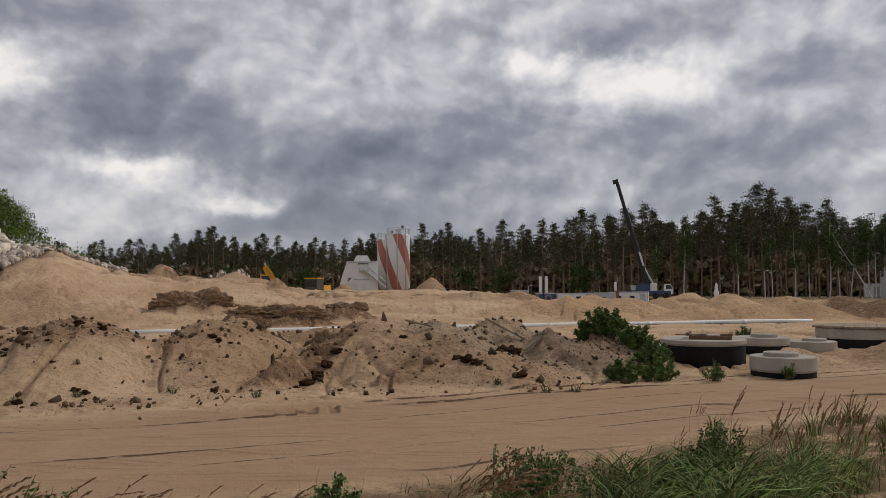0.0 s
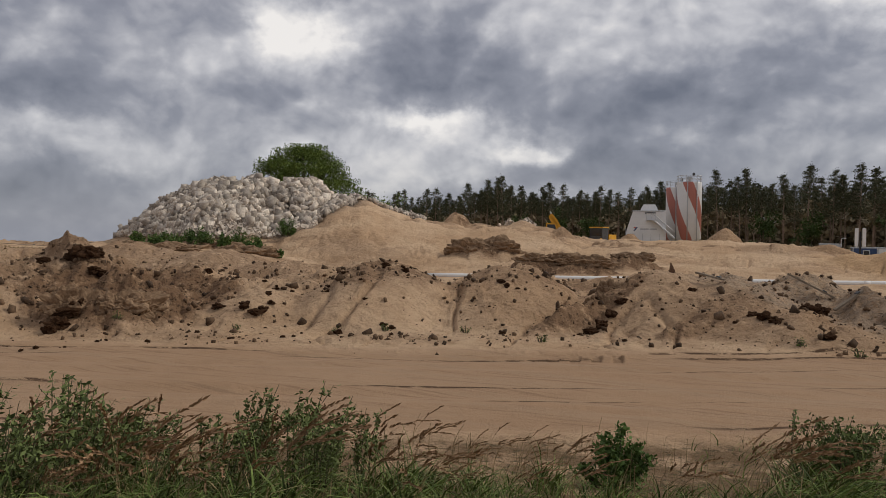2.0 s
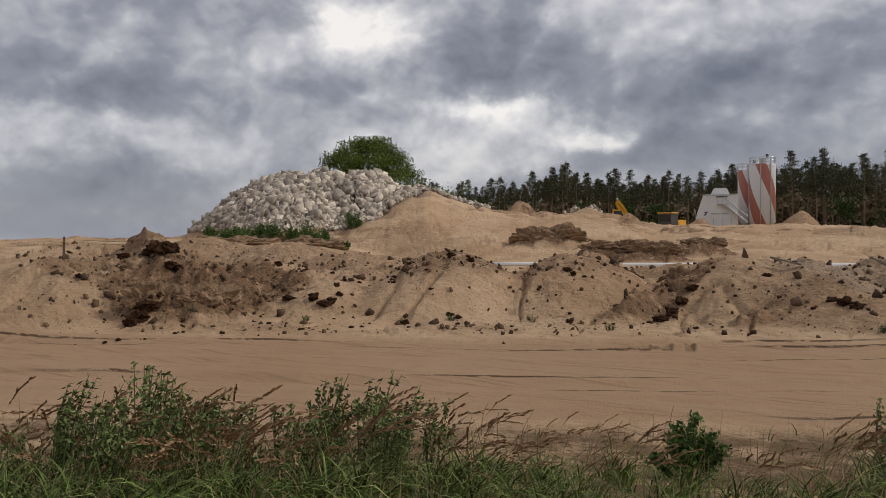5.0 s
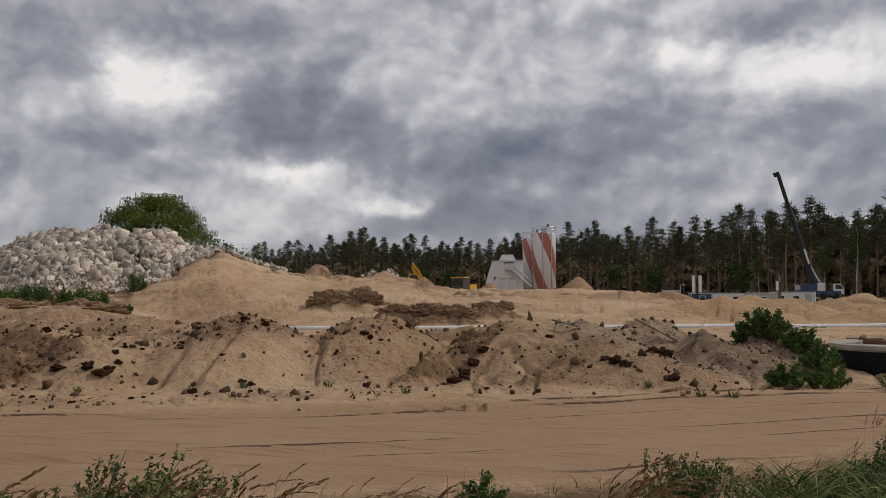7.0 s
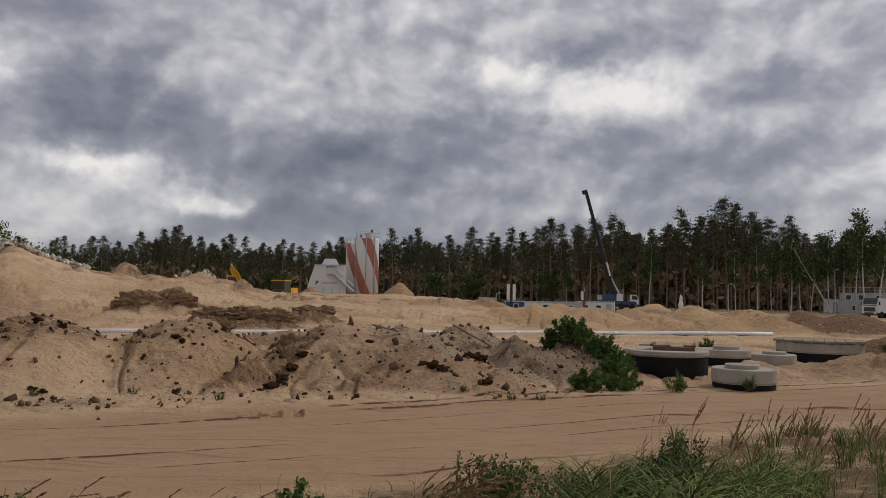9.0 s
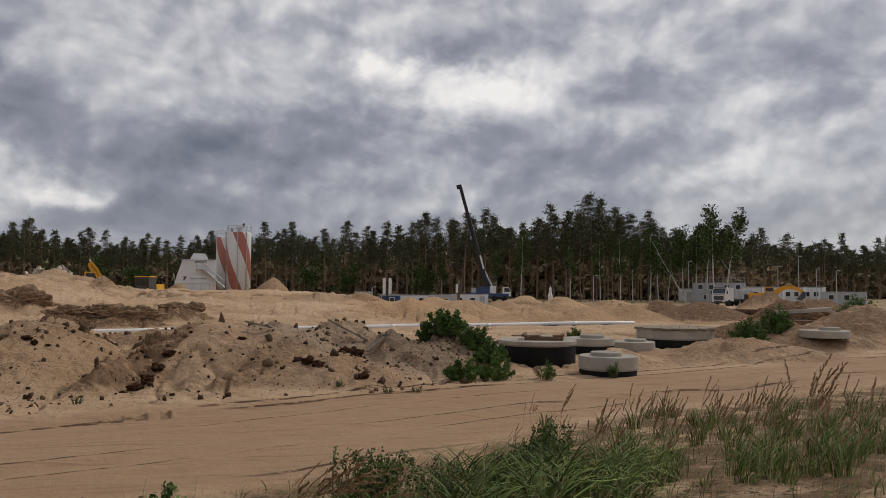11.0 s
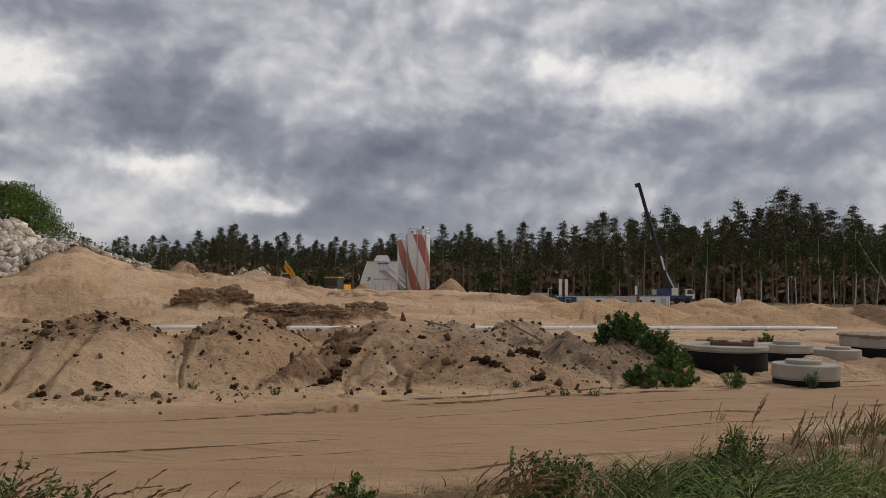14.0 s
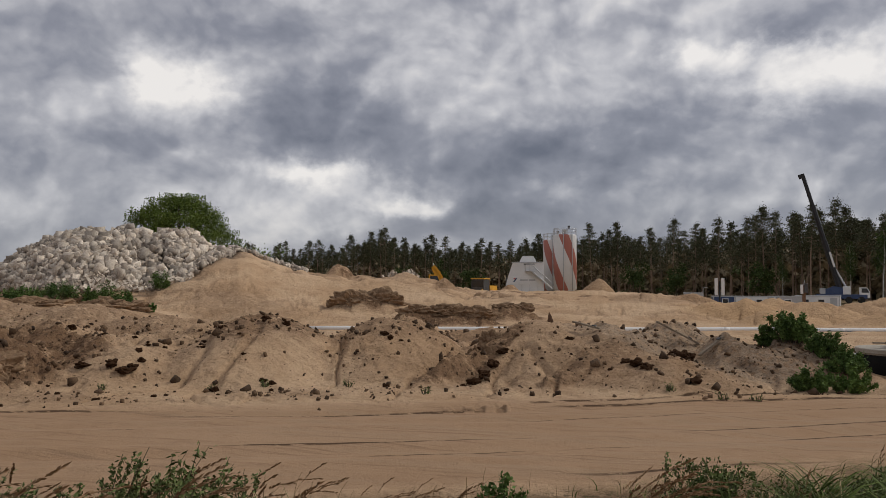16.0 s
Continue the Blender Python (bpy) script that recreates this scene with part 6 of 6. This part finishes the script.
def build_clods():
    rng = np.random.default_rng(77)
    shapes = []
    for k in range(10):
        me = clod_mesh(rng, 1.0)
        me.materials.append(CLOD)
        shapes.append(me)

    def clod(az, d, s, label, lift=0.35):
        p, s = put(az, d), s * 0.78
        o = new("soil_clod", shapes[int(rng.integers(10))])
        o.location, o.rotation_euler = (p.x, p.y, p.z + s * lift), (0, 0, rng.uniform(0, 6.28))
        o.scale = (s * rng.uniform(0.85, 1.3), s, s * rng.uniform(0.7, 1.0))
        tagged(o, label, "clod", "dark soil clods")

    big = "large dark peaty clod on the sand heap"
    for az, d, s in ((38.15, 20.6, 0.17), (36.3, 20.2, 0.20), (35.5, 20.0, 0.22), (35.0, 20.2, 0.17), (34.6, 21.0, 0.13), (34.4, 20.6, 0.12), (39.0, 24.0, 0.18), (48.6, 19.9, 0.32), (48.0, 20.1, 0.26),
                     (47.4, 20.3, 0.25), (49.2, 19.8, 0.2), (47.2, 24.4, 0.34), (46.7, 24.2, 0.36), (46.2, 24.5, 0.28), (47.8, 24.6, 0.26), (46.4, 23.4, 0.24), (45.9, 23.6, 0.25), (52.3, 22.5, 0.14), (49.5, 25.0, 0.18),
                     (25.9, 21.9, 0.16), (24.4, 21.6, 0.13), (17.1, 21.4, 0.15), (16.7, 21.2, 0.12), (28.9, 21.8, 0.12), (30.1, 21.6, 0.10), (-5.7, 18.6, 0.17), (-4.8, 20.6, 0.26), (-5.3, 20.5, 0.2), (-4.3, 20.8, 0.18),
                     (29.5, 18.4, 0.13), (26.0, 18.9, 0.11), (25.4, 18.8, 0.11), (3.2, 20.9, 0.12), (9.6, 19.4, 0.22), (10.4, 19.0, 0.2), (8.9, 19.9, 0.2), (8.2, 20.4, 0.18), (-1.6, 19.2, 0.22), (-2.4, 19.0, 0.2), (-0.8, 19.4, 0.16)):
        clod(az, d, s, big)
    small = "small dark clod of soil on sand"
    n = 0
    while n < 250:
        az, d = rng.uniform(-9, 55), rng.uniform(17.3, 24.5)
        if rng.uniform() < 0.35 and not (22 < az < 41):
            continue
        clod(az, d, 0.018 + 0.062 * rng.uniform() ** 3, small)
        n += 1
    # crumbs, too many to count, gathered in trails and patches
    vs, fs = [], []
    k = 0
    for reach, m, big in ((27, 30000, 1.0), (46, 16000, 1.7)):
        az, d = rng.uniform(-16, 56, m), rng.uniform(14.6, reach, m)
        x, y = -d * np.sin(np.radians(az)), d * np.cos(np.radians(az))
        z, maps = ground(x, y)
        shoulder = np.exp(-((maps["lane"] - 15.7) / 0.45) ** 2) * sstep(-0.2, 0.3, fbm(x, y, 0.3, 3, 171))
        patch = sstep(0.08, 0.42, fbm(x, y, 0.55, 4, 173, 0.6)) * maps["rough"]
        keep = rng.uniform(size=m) < (0.02 * maps["rough"] + 0.16 * np.minimum(1, np.maximum(maps["soil"], maps["grit"])) + 0.08 * shoulder + 0.22 * patch)
        for i in np.nonzero(keep)[0]:
            s = big * (0.010 + 0.060 * rng.uniform() ** 3.2)
            vs.append(stone_shape(rng, s) + np.array([x[i], y[i], z[i] + 0.3 * s]))
            fs += [tuple(q + 8 * k for q in f) for f in BOX_F]
            k += 1
    me = quads_mesh("soil_crumbs", np.concatenate(vs), np.array(fs), material("crumbled_soil", (0.032, 0.018, 0.010), (0.17, 0.105, 0.060), 3, 1.0, 0.3, 30, per_island=0.55))
    tagged(new("soil_crumbs", me), "loose brown crumbs of soil over the heaps", "soil", kind="stuff")


build_clods()


def crust(az, d, w, hgt, ledges, label, seed):
    """A broken outcrop of damp sand: lumpy, undercut, in uneven ledges."""
    ob = thing("soil_crust", facing(az, d, -0.25 * hgt), label, "soil crust")
    rng = np.random.default_rng(seed)
    lumps = 3 if w > 2 else 2
    for k in range(lumps):
        bmx = bmesh.new()
        bmesh.ops.create_icosphere(bmx, subdivisions=5, radius=1)
        o = Vector(rng.uniform(-40, 40, 3))
        wide = w * rng.uniform(0.24, 0.36)
        for v in bmx.verts:
            p = v.co.copy()
            n1, n2, n3 = noise.noise(p * 1.3 + o), noise.noise(p * 3.1 + o), noise.noise(p * 8.0 + o)
            step = math.sin((p.z + 0.35 * n1 + 0.25 * p.x) * ledges * 2.4)
            r = 1 + 0.45 * n1 + 0.28 * n2 + 0.16 * n3 + 0.07 * step
            v.co = Vector((p.x * r * wide, p.y * r * wide * 0.5, p.z * r * hgt * 0.8 + 0.12 * hgt * n2))
        bmesh.ops.translate(bmx, verts=bmx.verts, vec=((k - (lumps - 1) / 2) * w * 0.27, rng.uniform(-0.06, 0.06) * w, rng.uniform(0.0, 0.25) * hgt))
        me = bpy.data.meshes.new("crust_lump")
        bmx.to_mesh(me)
        bmx.free()
        me.materials.append(BROWN)
        part("crust_lump", me, BROWN, ob)
    return ob


crust(18.5, 56.6, 4.6, 0.95, 5, "layered dark brown crust broken out of the dune", 3)
crust(13.4, 50.6, 4.4, 0.60, 4, "crumbling brown crust at the foot of the dune", 4)
crust(10.9, 49.6, 3.0, 0.50, 3, "low brown crust beside the white pipe", 5)
crust(7.4, 54.2, 2.6, 0.45, 3, "small broken crust on the dune's flank", 8)
crust(42.4, 49.0, 4.6, 0.55, 4, "low dark ledge of soil below the rubble", 11)
crust(39.0, 50.5, 4.0, 0.65, 4, "brown ledge of soil among low bushes", 12)
crust(36.2, 47.6, 3.4, 0.50, 3, "crumbling brown ledge above the heaps", 13)
crust(48.5, 46.0, 5.0, 0.40, 4, "long flat ledge of dry turf and soil", 14)
crust(-36.0, 54.0, 3.2, 0.80, 4, "dark heap of broken soil among the debris", 15)
crust(47.6, 20.4, 1.5, 0.55, 4, "dark damp crust broken out of a soil heap", 9)
crust(44.4, 20.1, 1.7, 0.45, 4, "brown crust undercut at the foot of a heap", 10)
crust(9.8, 20.6, 0.9, 0.3, 3, "crumbling brown ledge between two heaps", 6)
crust(9.0, 21.6, 0.9, 0.3, 3, "crumbling brown ledge on a heap flank", 7)


def timber(az, d, L, tilt, spin, label, up=0.1):
    o = thing("timber_plank", facing(az, d, up, spin), label, "plank")
    part("plank", Geo().box((0, 0, 0), (L, 0.13, 0.05), turn_y(tilt), 0.008), WOOD, o)
    part("nail_strip", Geo().box((L * 0.3 * math.cos(radians(tilt)), 0, -L * 0.3 * math.sin(radians(tilt)) + 0.04), (0.1, 0.14, 0.03), turn_y(tilt), 0.004), STEEL, o)


timber(-4.5, 22.6, 1.3, 28, 10, "weathered plank poking from a grey soil heap", 0.25)
timber(-6.8, 21.9, 0.9, -35, 30, "weathered plank on a grey soil heap", 0.2)
timber(2.0, 21.5, 0.8, 12, -20, "short weathered board on top of a heap", 0.2)
timber(51.0, 58, 3.2, 4, 6, "long grey board lying on sandy bank", 0.2)
timber(47.6, 62, 2.6, -3, -4, "grey board lying on sandy bank", 0.2)


# ---- verge plants ----
WIND = -0.35      # radians from the x axis: stalks bend that way


def tuft_geo(rng, n, h, r, droop=1.0, w=0.006, lean=0.5):
    a, q = rng.uniform(0, 2 * np.pi, n), r * np.sqrt(rng.uniform(0, 1, n))
    base = np.stack([np.cos(a) * q, np.sin(a) * q, np.full(n, -0.02)], 1)
    yaw = np.where(rng.uniform(size=n) < lean, WIND + rng.normal(0, 0.5, n), a + rng.normal(0, 0.6, n))
    hh = h * rng.uniform(0.45, 1.1, n)
    return blades(base, hh, w * rng.uniform(0.6, 1.3, n), droop * rng.uniform(0.4, 1.5, n), yaw, rng, 5)


def stalk_geo(rng, n, h, r, bend=0.6):
    """Upright dry stalks, and their feathery heads."""
    a, q = rng.uniform(0, 2 * np.pi, n), r * np.sqrt(rng.uniform(0, 1, n))
    base = np.stack([np.cos(a) * q, np.sin(a) * q, np.full(n, -0.02)], 1)
    yaw = WIND + rng.normal(0, 0.35, n)
    hh, be = h * rng.uniform(0.7, 1.1, n), bend * rng.uniform(0.5, 1.4, n)
    stalks = blades(base, hh, np.full(n, 0.0036), be, yaw, rng, 6, 0.7)
    v = stalks[0].reshape(n, 7, 2, 3).mean(2)
    cents, dirs = [], []
    for k in range(40):
        t = 4.3 + 1.7 * k / 40
        i = min(5, int(t))
        p = v[:, i] * (1 - (t - i)) + v[:, i + 1] * (t - i)
        cents.append(p), dirs.append(v[:, i + 1] - v[:, i])
    c, dd = np.concatenate(cents), np.concatenate(dirs)
    dd /= np.linalg.norm(dd, axis=1, keepdims=True)
    dd = dd + rng.normal(size=dd.shape) * 0.17
    s = np.cross(dd, rng.normal(size=dd.shape))
    s /= np.linalg.norm(s, axis=1, keepdims=True)
    ln = rng.uniform(0.03, 0.065, len(c))[:, None]
    hv = np.stack([c, c + dd * ln * 0.5 + s * 0.008, c + dd * ln, c + dd * ln * 0.5 - s * 0.008], 1).reshape(-1, 3)
    return stalks, (hv, np.arange(len(hv)).reshape(-1, 4))


def weed_geo(rng, n, h, r, leaf=0.022, dense=60):
    wood, cents = [], []
    for k in range(n):
        a, q = rng.uniform(0, 2 * math.pi), r * math.sqrt(rng.uniform(0, 1))
        b = np.array([math.cos(a) * q * 0.5, math.sin(a) * q * 0.5, -0.02])
        hh = h * rng.uniform(0.6, 1.05)
        e = np.array([math.cos(a) * q + 0.24 * hh * rng.uniform(0.2, 1.2), math.sin(a) * q, hh])
        mid = (b + e) / 2 + np.array([-0.05 * hh, 0, 0.08 * hh])
        wood.append(ring_tube([tuple(b), tuple(mid), tuple(e)], [0.006, 0.0045, 0.002], 4))
        t = rng.uniform(0.1, 1.0, dense)
        p = (1 - t[:, None]) ** 2 * b + 2 * (t * (1 - t))[:, None] * mid + t[:, None] ** 2 * e
        cents.append(p + rng.normal(size=(dense, 3)) * np.array([0.05, 0.05, 0.03]) * (1.25 - t[:, None]) * h)
        for j in range(3):
            f = rng.uniform(0.45, 0.85)
            s = b + (e - b) * f
            tip = s + np.array([rng.normal() * 0.08 + 0.06, rng.normal() * 0.08, rng.uniform(0.06, 0.2)]) * h
            wood.append(ring_tube([tuple(s), tuple(tip)], [0.003, 0.0015], 3))
            cents.append(s + (tip - s) * rng.uniform(0.2, 1, (dense // 4, 1)) + rng.normal(size=(dense // 4, 3)) * 0.016)
    return merge(*wood), leaf_cloud(np.concatenate(cents), leaf, rng, 0.1, 0.45)


def build_verge():
    rng = np.random.default_rng(42)
    tufts, stalks, weeds = [], [], []
    far = pose(0, -3, 0)
    for k in range(5):
        ob = thing("grass_tuft", far, "arching green grass tuft on the sandy verge", "grass", "grass tufts of the verge")
        part("foliage", quads_mesh("foliage", *tuft_geo(rng, 40, 0.60, 0.22, 1.6, 0.0125), GRASS), None, ob)
        part("dry_foliage", quads_mesh("dry_foliage", *tuft_geo(rng, 11, 0.48, 0.2, 1.1, 0.0065), STRAW), None, ob, "dry straw-coloured blades")
        tufts.append(ob)
    upright, thin = [], []
    for k in range(4):
        ob = thing("grass_tuft", far, "upright green grass tuft rooted in bare sand", "grass", "upright tufts of the verge")
        part("foliage", quads_mesh("foliage", *tuft_geo(rng, 24, 0.56, 0.13, 0.75, 0.0115, 0.25), GRASS), None, ob)
        part("dry_foliage", quads_mesh("dry_foliage", *tuft_geo(rng, 9, 0.42, 0.15, 0.6, 0.0065, 0.3), STRAW), None, ob, "dry straw-coloured blades")
        upright.append(ob)
    for k in range(3):
        s, hd = stalk_geo(rng, 4 + k, 0.92, 0.2, 0.22)
        ob = thing("seeding_grass", far, "thin upright grass stalks with narrow brown heads", "grass", "upright stalks of the verge")
        part("stalk_sheaf", quads_mesh("stalk_sheaf", *s, STRAW), None, ob)
        part("seed_plume", quads_mesh("seed_plume", *hd, SEED), None, ob, "narrow reddish brown seed heads")
        thin.append(ob)
    for k in range(4):
        s, hd = stalk_geo(rng, 7 + k, 0.86, 0.16, 0.75)
        ob = thing("seeding_grass", far, "tall dry grass stalks with brown feathery heads", "grass", "seeding grasses of the verge")
        part("stalk_sheaf", quads_mesh("stalk_sheaf", *s, STRAW), None, ob)
        part("seed_plume", quads_mesh("seed_plume", *hd, SEED), None, ob, "reddish brown feathery seed heads")
        stalks.append(ob)
    for k in range(4):
        w, l = weed_geo(rng, 6 + k, 0.84, 0.24, 0.024, 46)
        ob = thing("tall_weed", far, "tall leafy green weed bending in the wind", "weed", "weeds of the verge")
        part("twig_work", quads_mesh("twig_work", *w, STEM), None, ob)
        part("foliage", quads_mesh("foliage", *l, WEED_LEAF), None, ob)
        weeds.append(ob)
    used = {}

    def place(ob, az, d, s):
        if d * math.cos(radians(az - 19)) > 10.6:
            return
        if 11 < az < 23:
            s *= 0.72
        p = put(az, d)
        m = pose(p.x, p.y, p.z - 0.01, 0, 0, rng.uniform(-35, 35))
        if used.get(ob.name):
            o = copy_thing(ob, m)
        else:
            o, used[ob.name] = ob, True
            o.matrix_world = m
        o.scale = (s, s, s)

    # dense grass to the left, thin in the middle, a thick stand and loose tufts to the right
    for k in range(92):
        az = rng.uniform(13, 60)
        place(tufts[k % 5], az, rng.uniform(4.6, 6.6), rng.uniform(0.55, 1.0))
    for k in range(16):
        place(tufts[k % 5], rng.uniform(-4, 13), rng.uniform(4.8, 6.6), rng.uniform(0.4, 0.8))
    for k in range(46):
        az = rng.uniform(-26, -13)
        place(tufts[k % 5], az, rng.uniform(6.4, 9.4), rng.uniform(0.8, 1.3))
    for k in range(120):
        az = rng.uniform(-47, -19)
        place(upright[k % 4], az, rng.uniform(7.5, 17.0), rng.uniform(0.5, 1.0))
    for k in range(26):
        place(tufts[k % 5], rng.uniform(-14, -3), rng.uniform(5.2, 8.4), rng.uniform(0.5, 0.95))
    for k in range(10):
        place(tufts[k % 5], rng.uniform(-47, -30), rng.uniform(7.5, 11), rng.uniform(0.5, 0.9))
    for k in range(46):
        place(stalks[k % 4], rng.uniform(11, 58), rng.uniform(5.0, 7.6), rng.uniform(0.7, 1.12))
    for k in range(44):
        place(thin[k % 3], rng.uniform(-46, -15), rng.uniform(6.5, 14), rng.uniform(0.5, 0.95))
    for a, d, s in ((-1.5, 6.6, 0.95), (-2.6, 6.3, 1.0), (-3.4, 7.0, 0.8), (4.0, 5.8, 0.7), (-0.3, 6.6, 0.8), (-5.5, 6.2, 0.7), (-36.5, 9.5, 1.1), (-37.2, 9.0, 1.2), (-31, 11, 0.8), (-27, 11.5, 0.8), (-20, 9, 0.8), (-24, 10.5, 0.8), (-12, 7.5, 0.6), (-34, 12, 0.9), (-29, 9, 0.6)):
        place(stalks[int(rng.integers(4))] if a > -6 else thin[int(rng.integers(3))], a, d, s)
    for k in range(28):
        place(weeds[k % 4], rng.uniform(24, 58), rng.uniform(5.4, 7.2), rng.uniform(0.55, 1.2))
    for a, d, s in ((-6.3, 7.2, 1.0), (-7.2, 7.0, 0.9), (-4.6, 7.0, 0.85), (-8.2, 7.1, 0.7), (-10.6, 7.2, 0.8), (-11.4, 7.0, 0.6), (-18.6, 8.6, 1.0), (-19.4, 8.8, 0.95), (-17.6, 8.3, 0.8), (-16.2, 8.0, 0.7), (-20.5, 8.8, 0.8), (-9.3, 6.6, 0.5)):
        place(weeds[int(rng.integers(4))], a, d, s)
    bush(8.5, 6.9, 0.62, 0.52, "round leafy green shrub on sandy verge", n=1500, size=0.042, seed=91)
    bush(-6.6, 7.3, 0.55, 0.50, "leafy green shrub among verge weeds", n=1300, size=0.042, seed=92)
    bush(-19.0, 8.9, 0.7, 0.6, "dark leafy shrub among thick grass", n=1300, size=0.055, seed=93)
    # dry grass on the sandy bank at the left
    n = 5200
    az, d = rng.uniform(42, 56, n), rng.uniform(36, 64, n)
    x, y = -d * np.sin(np.radians(az)), d * np.cos(np.radians(az))
    z, maps = ground(x, y)
    keep = sstep(0.0, 0.3, fbm(x, y, 0.25, 4, 141)) > rng.uniform(size=n)
    m = int(keep.sum())
    v, f = blades(np.stack([x[keep], y[keep], z[keep] - 0.02], 1), rng.uniform(0.06, 0.2, m), rng.uniform(0.008, 0.02, m), rng.uniform(0.3, 1.3, m), WIND + rng.normal(0, 1.2, m), rng, 3)
    tagged(new("bank_grass", quads_mesh("bank_grass", v, f, STRAW)), "dry brownish grass on the sandy bank", "grass", kind="stuff")
    # sparse low grass and dead stems over the whole verge
    n = 4200
    az, d = rng.uniform(-46, 62, n), rng.uniform(4.0, 13.0, n) ** 1.0
    x, y = -d * np.sin(np.radians(az)), d * np.cos(np.radians(az))
    z, maps = ground(x, y)
    patch = sstep(-0.1, 0.35, fbm(x, y, 0.8, 3, 201)) + 0.12
    keep = (maps["verge"] > 0.5) & (rng.uniform(size=n) < patch * np.where((az > 0) & (az < 12), 0.35, 1))
    m = int(keep.sum())
    base = np.stack([x[keep], y[keep], z[keep] - 0.01], 1)
    v, f = blades(base, rng.uniform(0.08, 0.30, m), rng.uniform(0.004, 0.008, m), rng.uniform(0.3, 1.3, m), WIND + rng.normal(0, 1.2, m), rng, 4)
    tagged(new("verge_grass", quads_mesh("verge_grass", v, f, GRASS)), "thin short grass over the sandy verge", "grass", kind="stuff")
    n = 1300
    az, d = rng.uniform(-46, 62, n), rng.uniform(4.0, 12.0, n)
    x, y = -d * np.sin(np.radians(az)), d * np.cos(np.radians(az))
    z, maps = ground(x, y)
    keep = maps["verge"] > 0.6
    m = int(keep.sum())
    base = np.stack([x[keep], y[keep], z[keep] - 0.01], 1)
    v, f = blades(base, rng.uniform(0.1, 0.45, m), rng.uniform(0.003, 0.005, m), rng.uniform(0.0, 0.8, m), WIND + rng.normal(0, 0.8, m), rng, 4, 0.5)
    tagged(new("dry_stems", quads_mesh("dry_stems", v, f, STRAW)), "dead dry stems standing among the grass", "grass", kind="stuff")


build_verge()
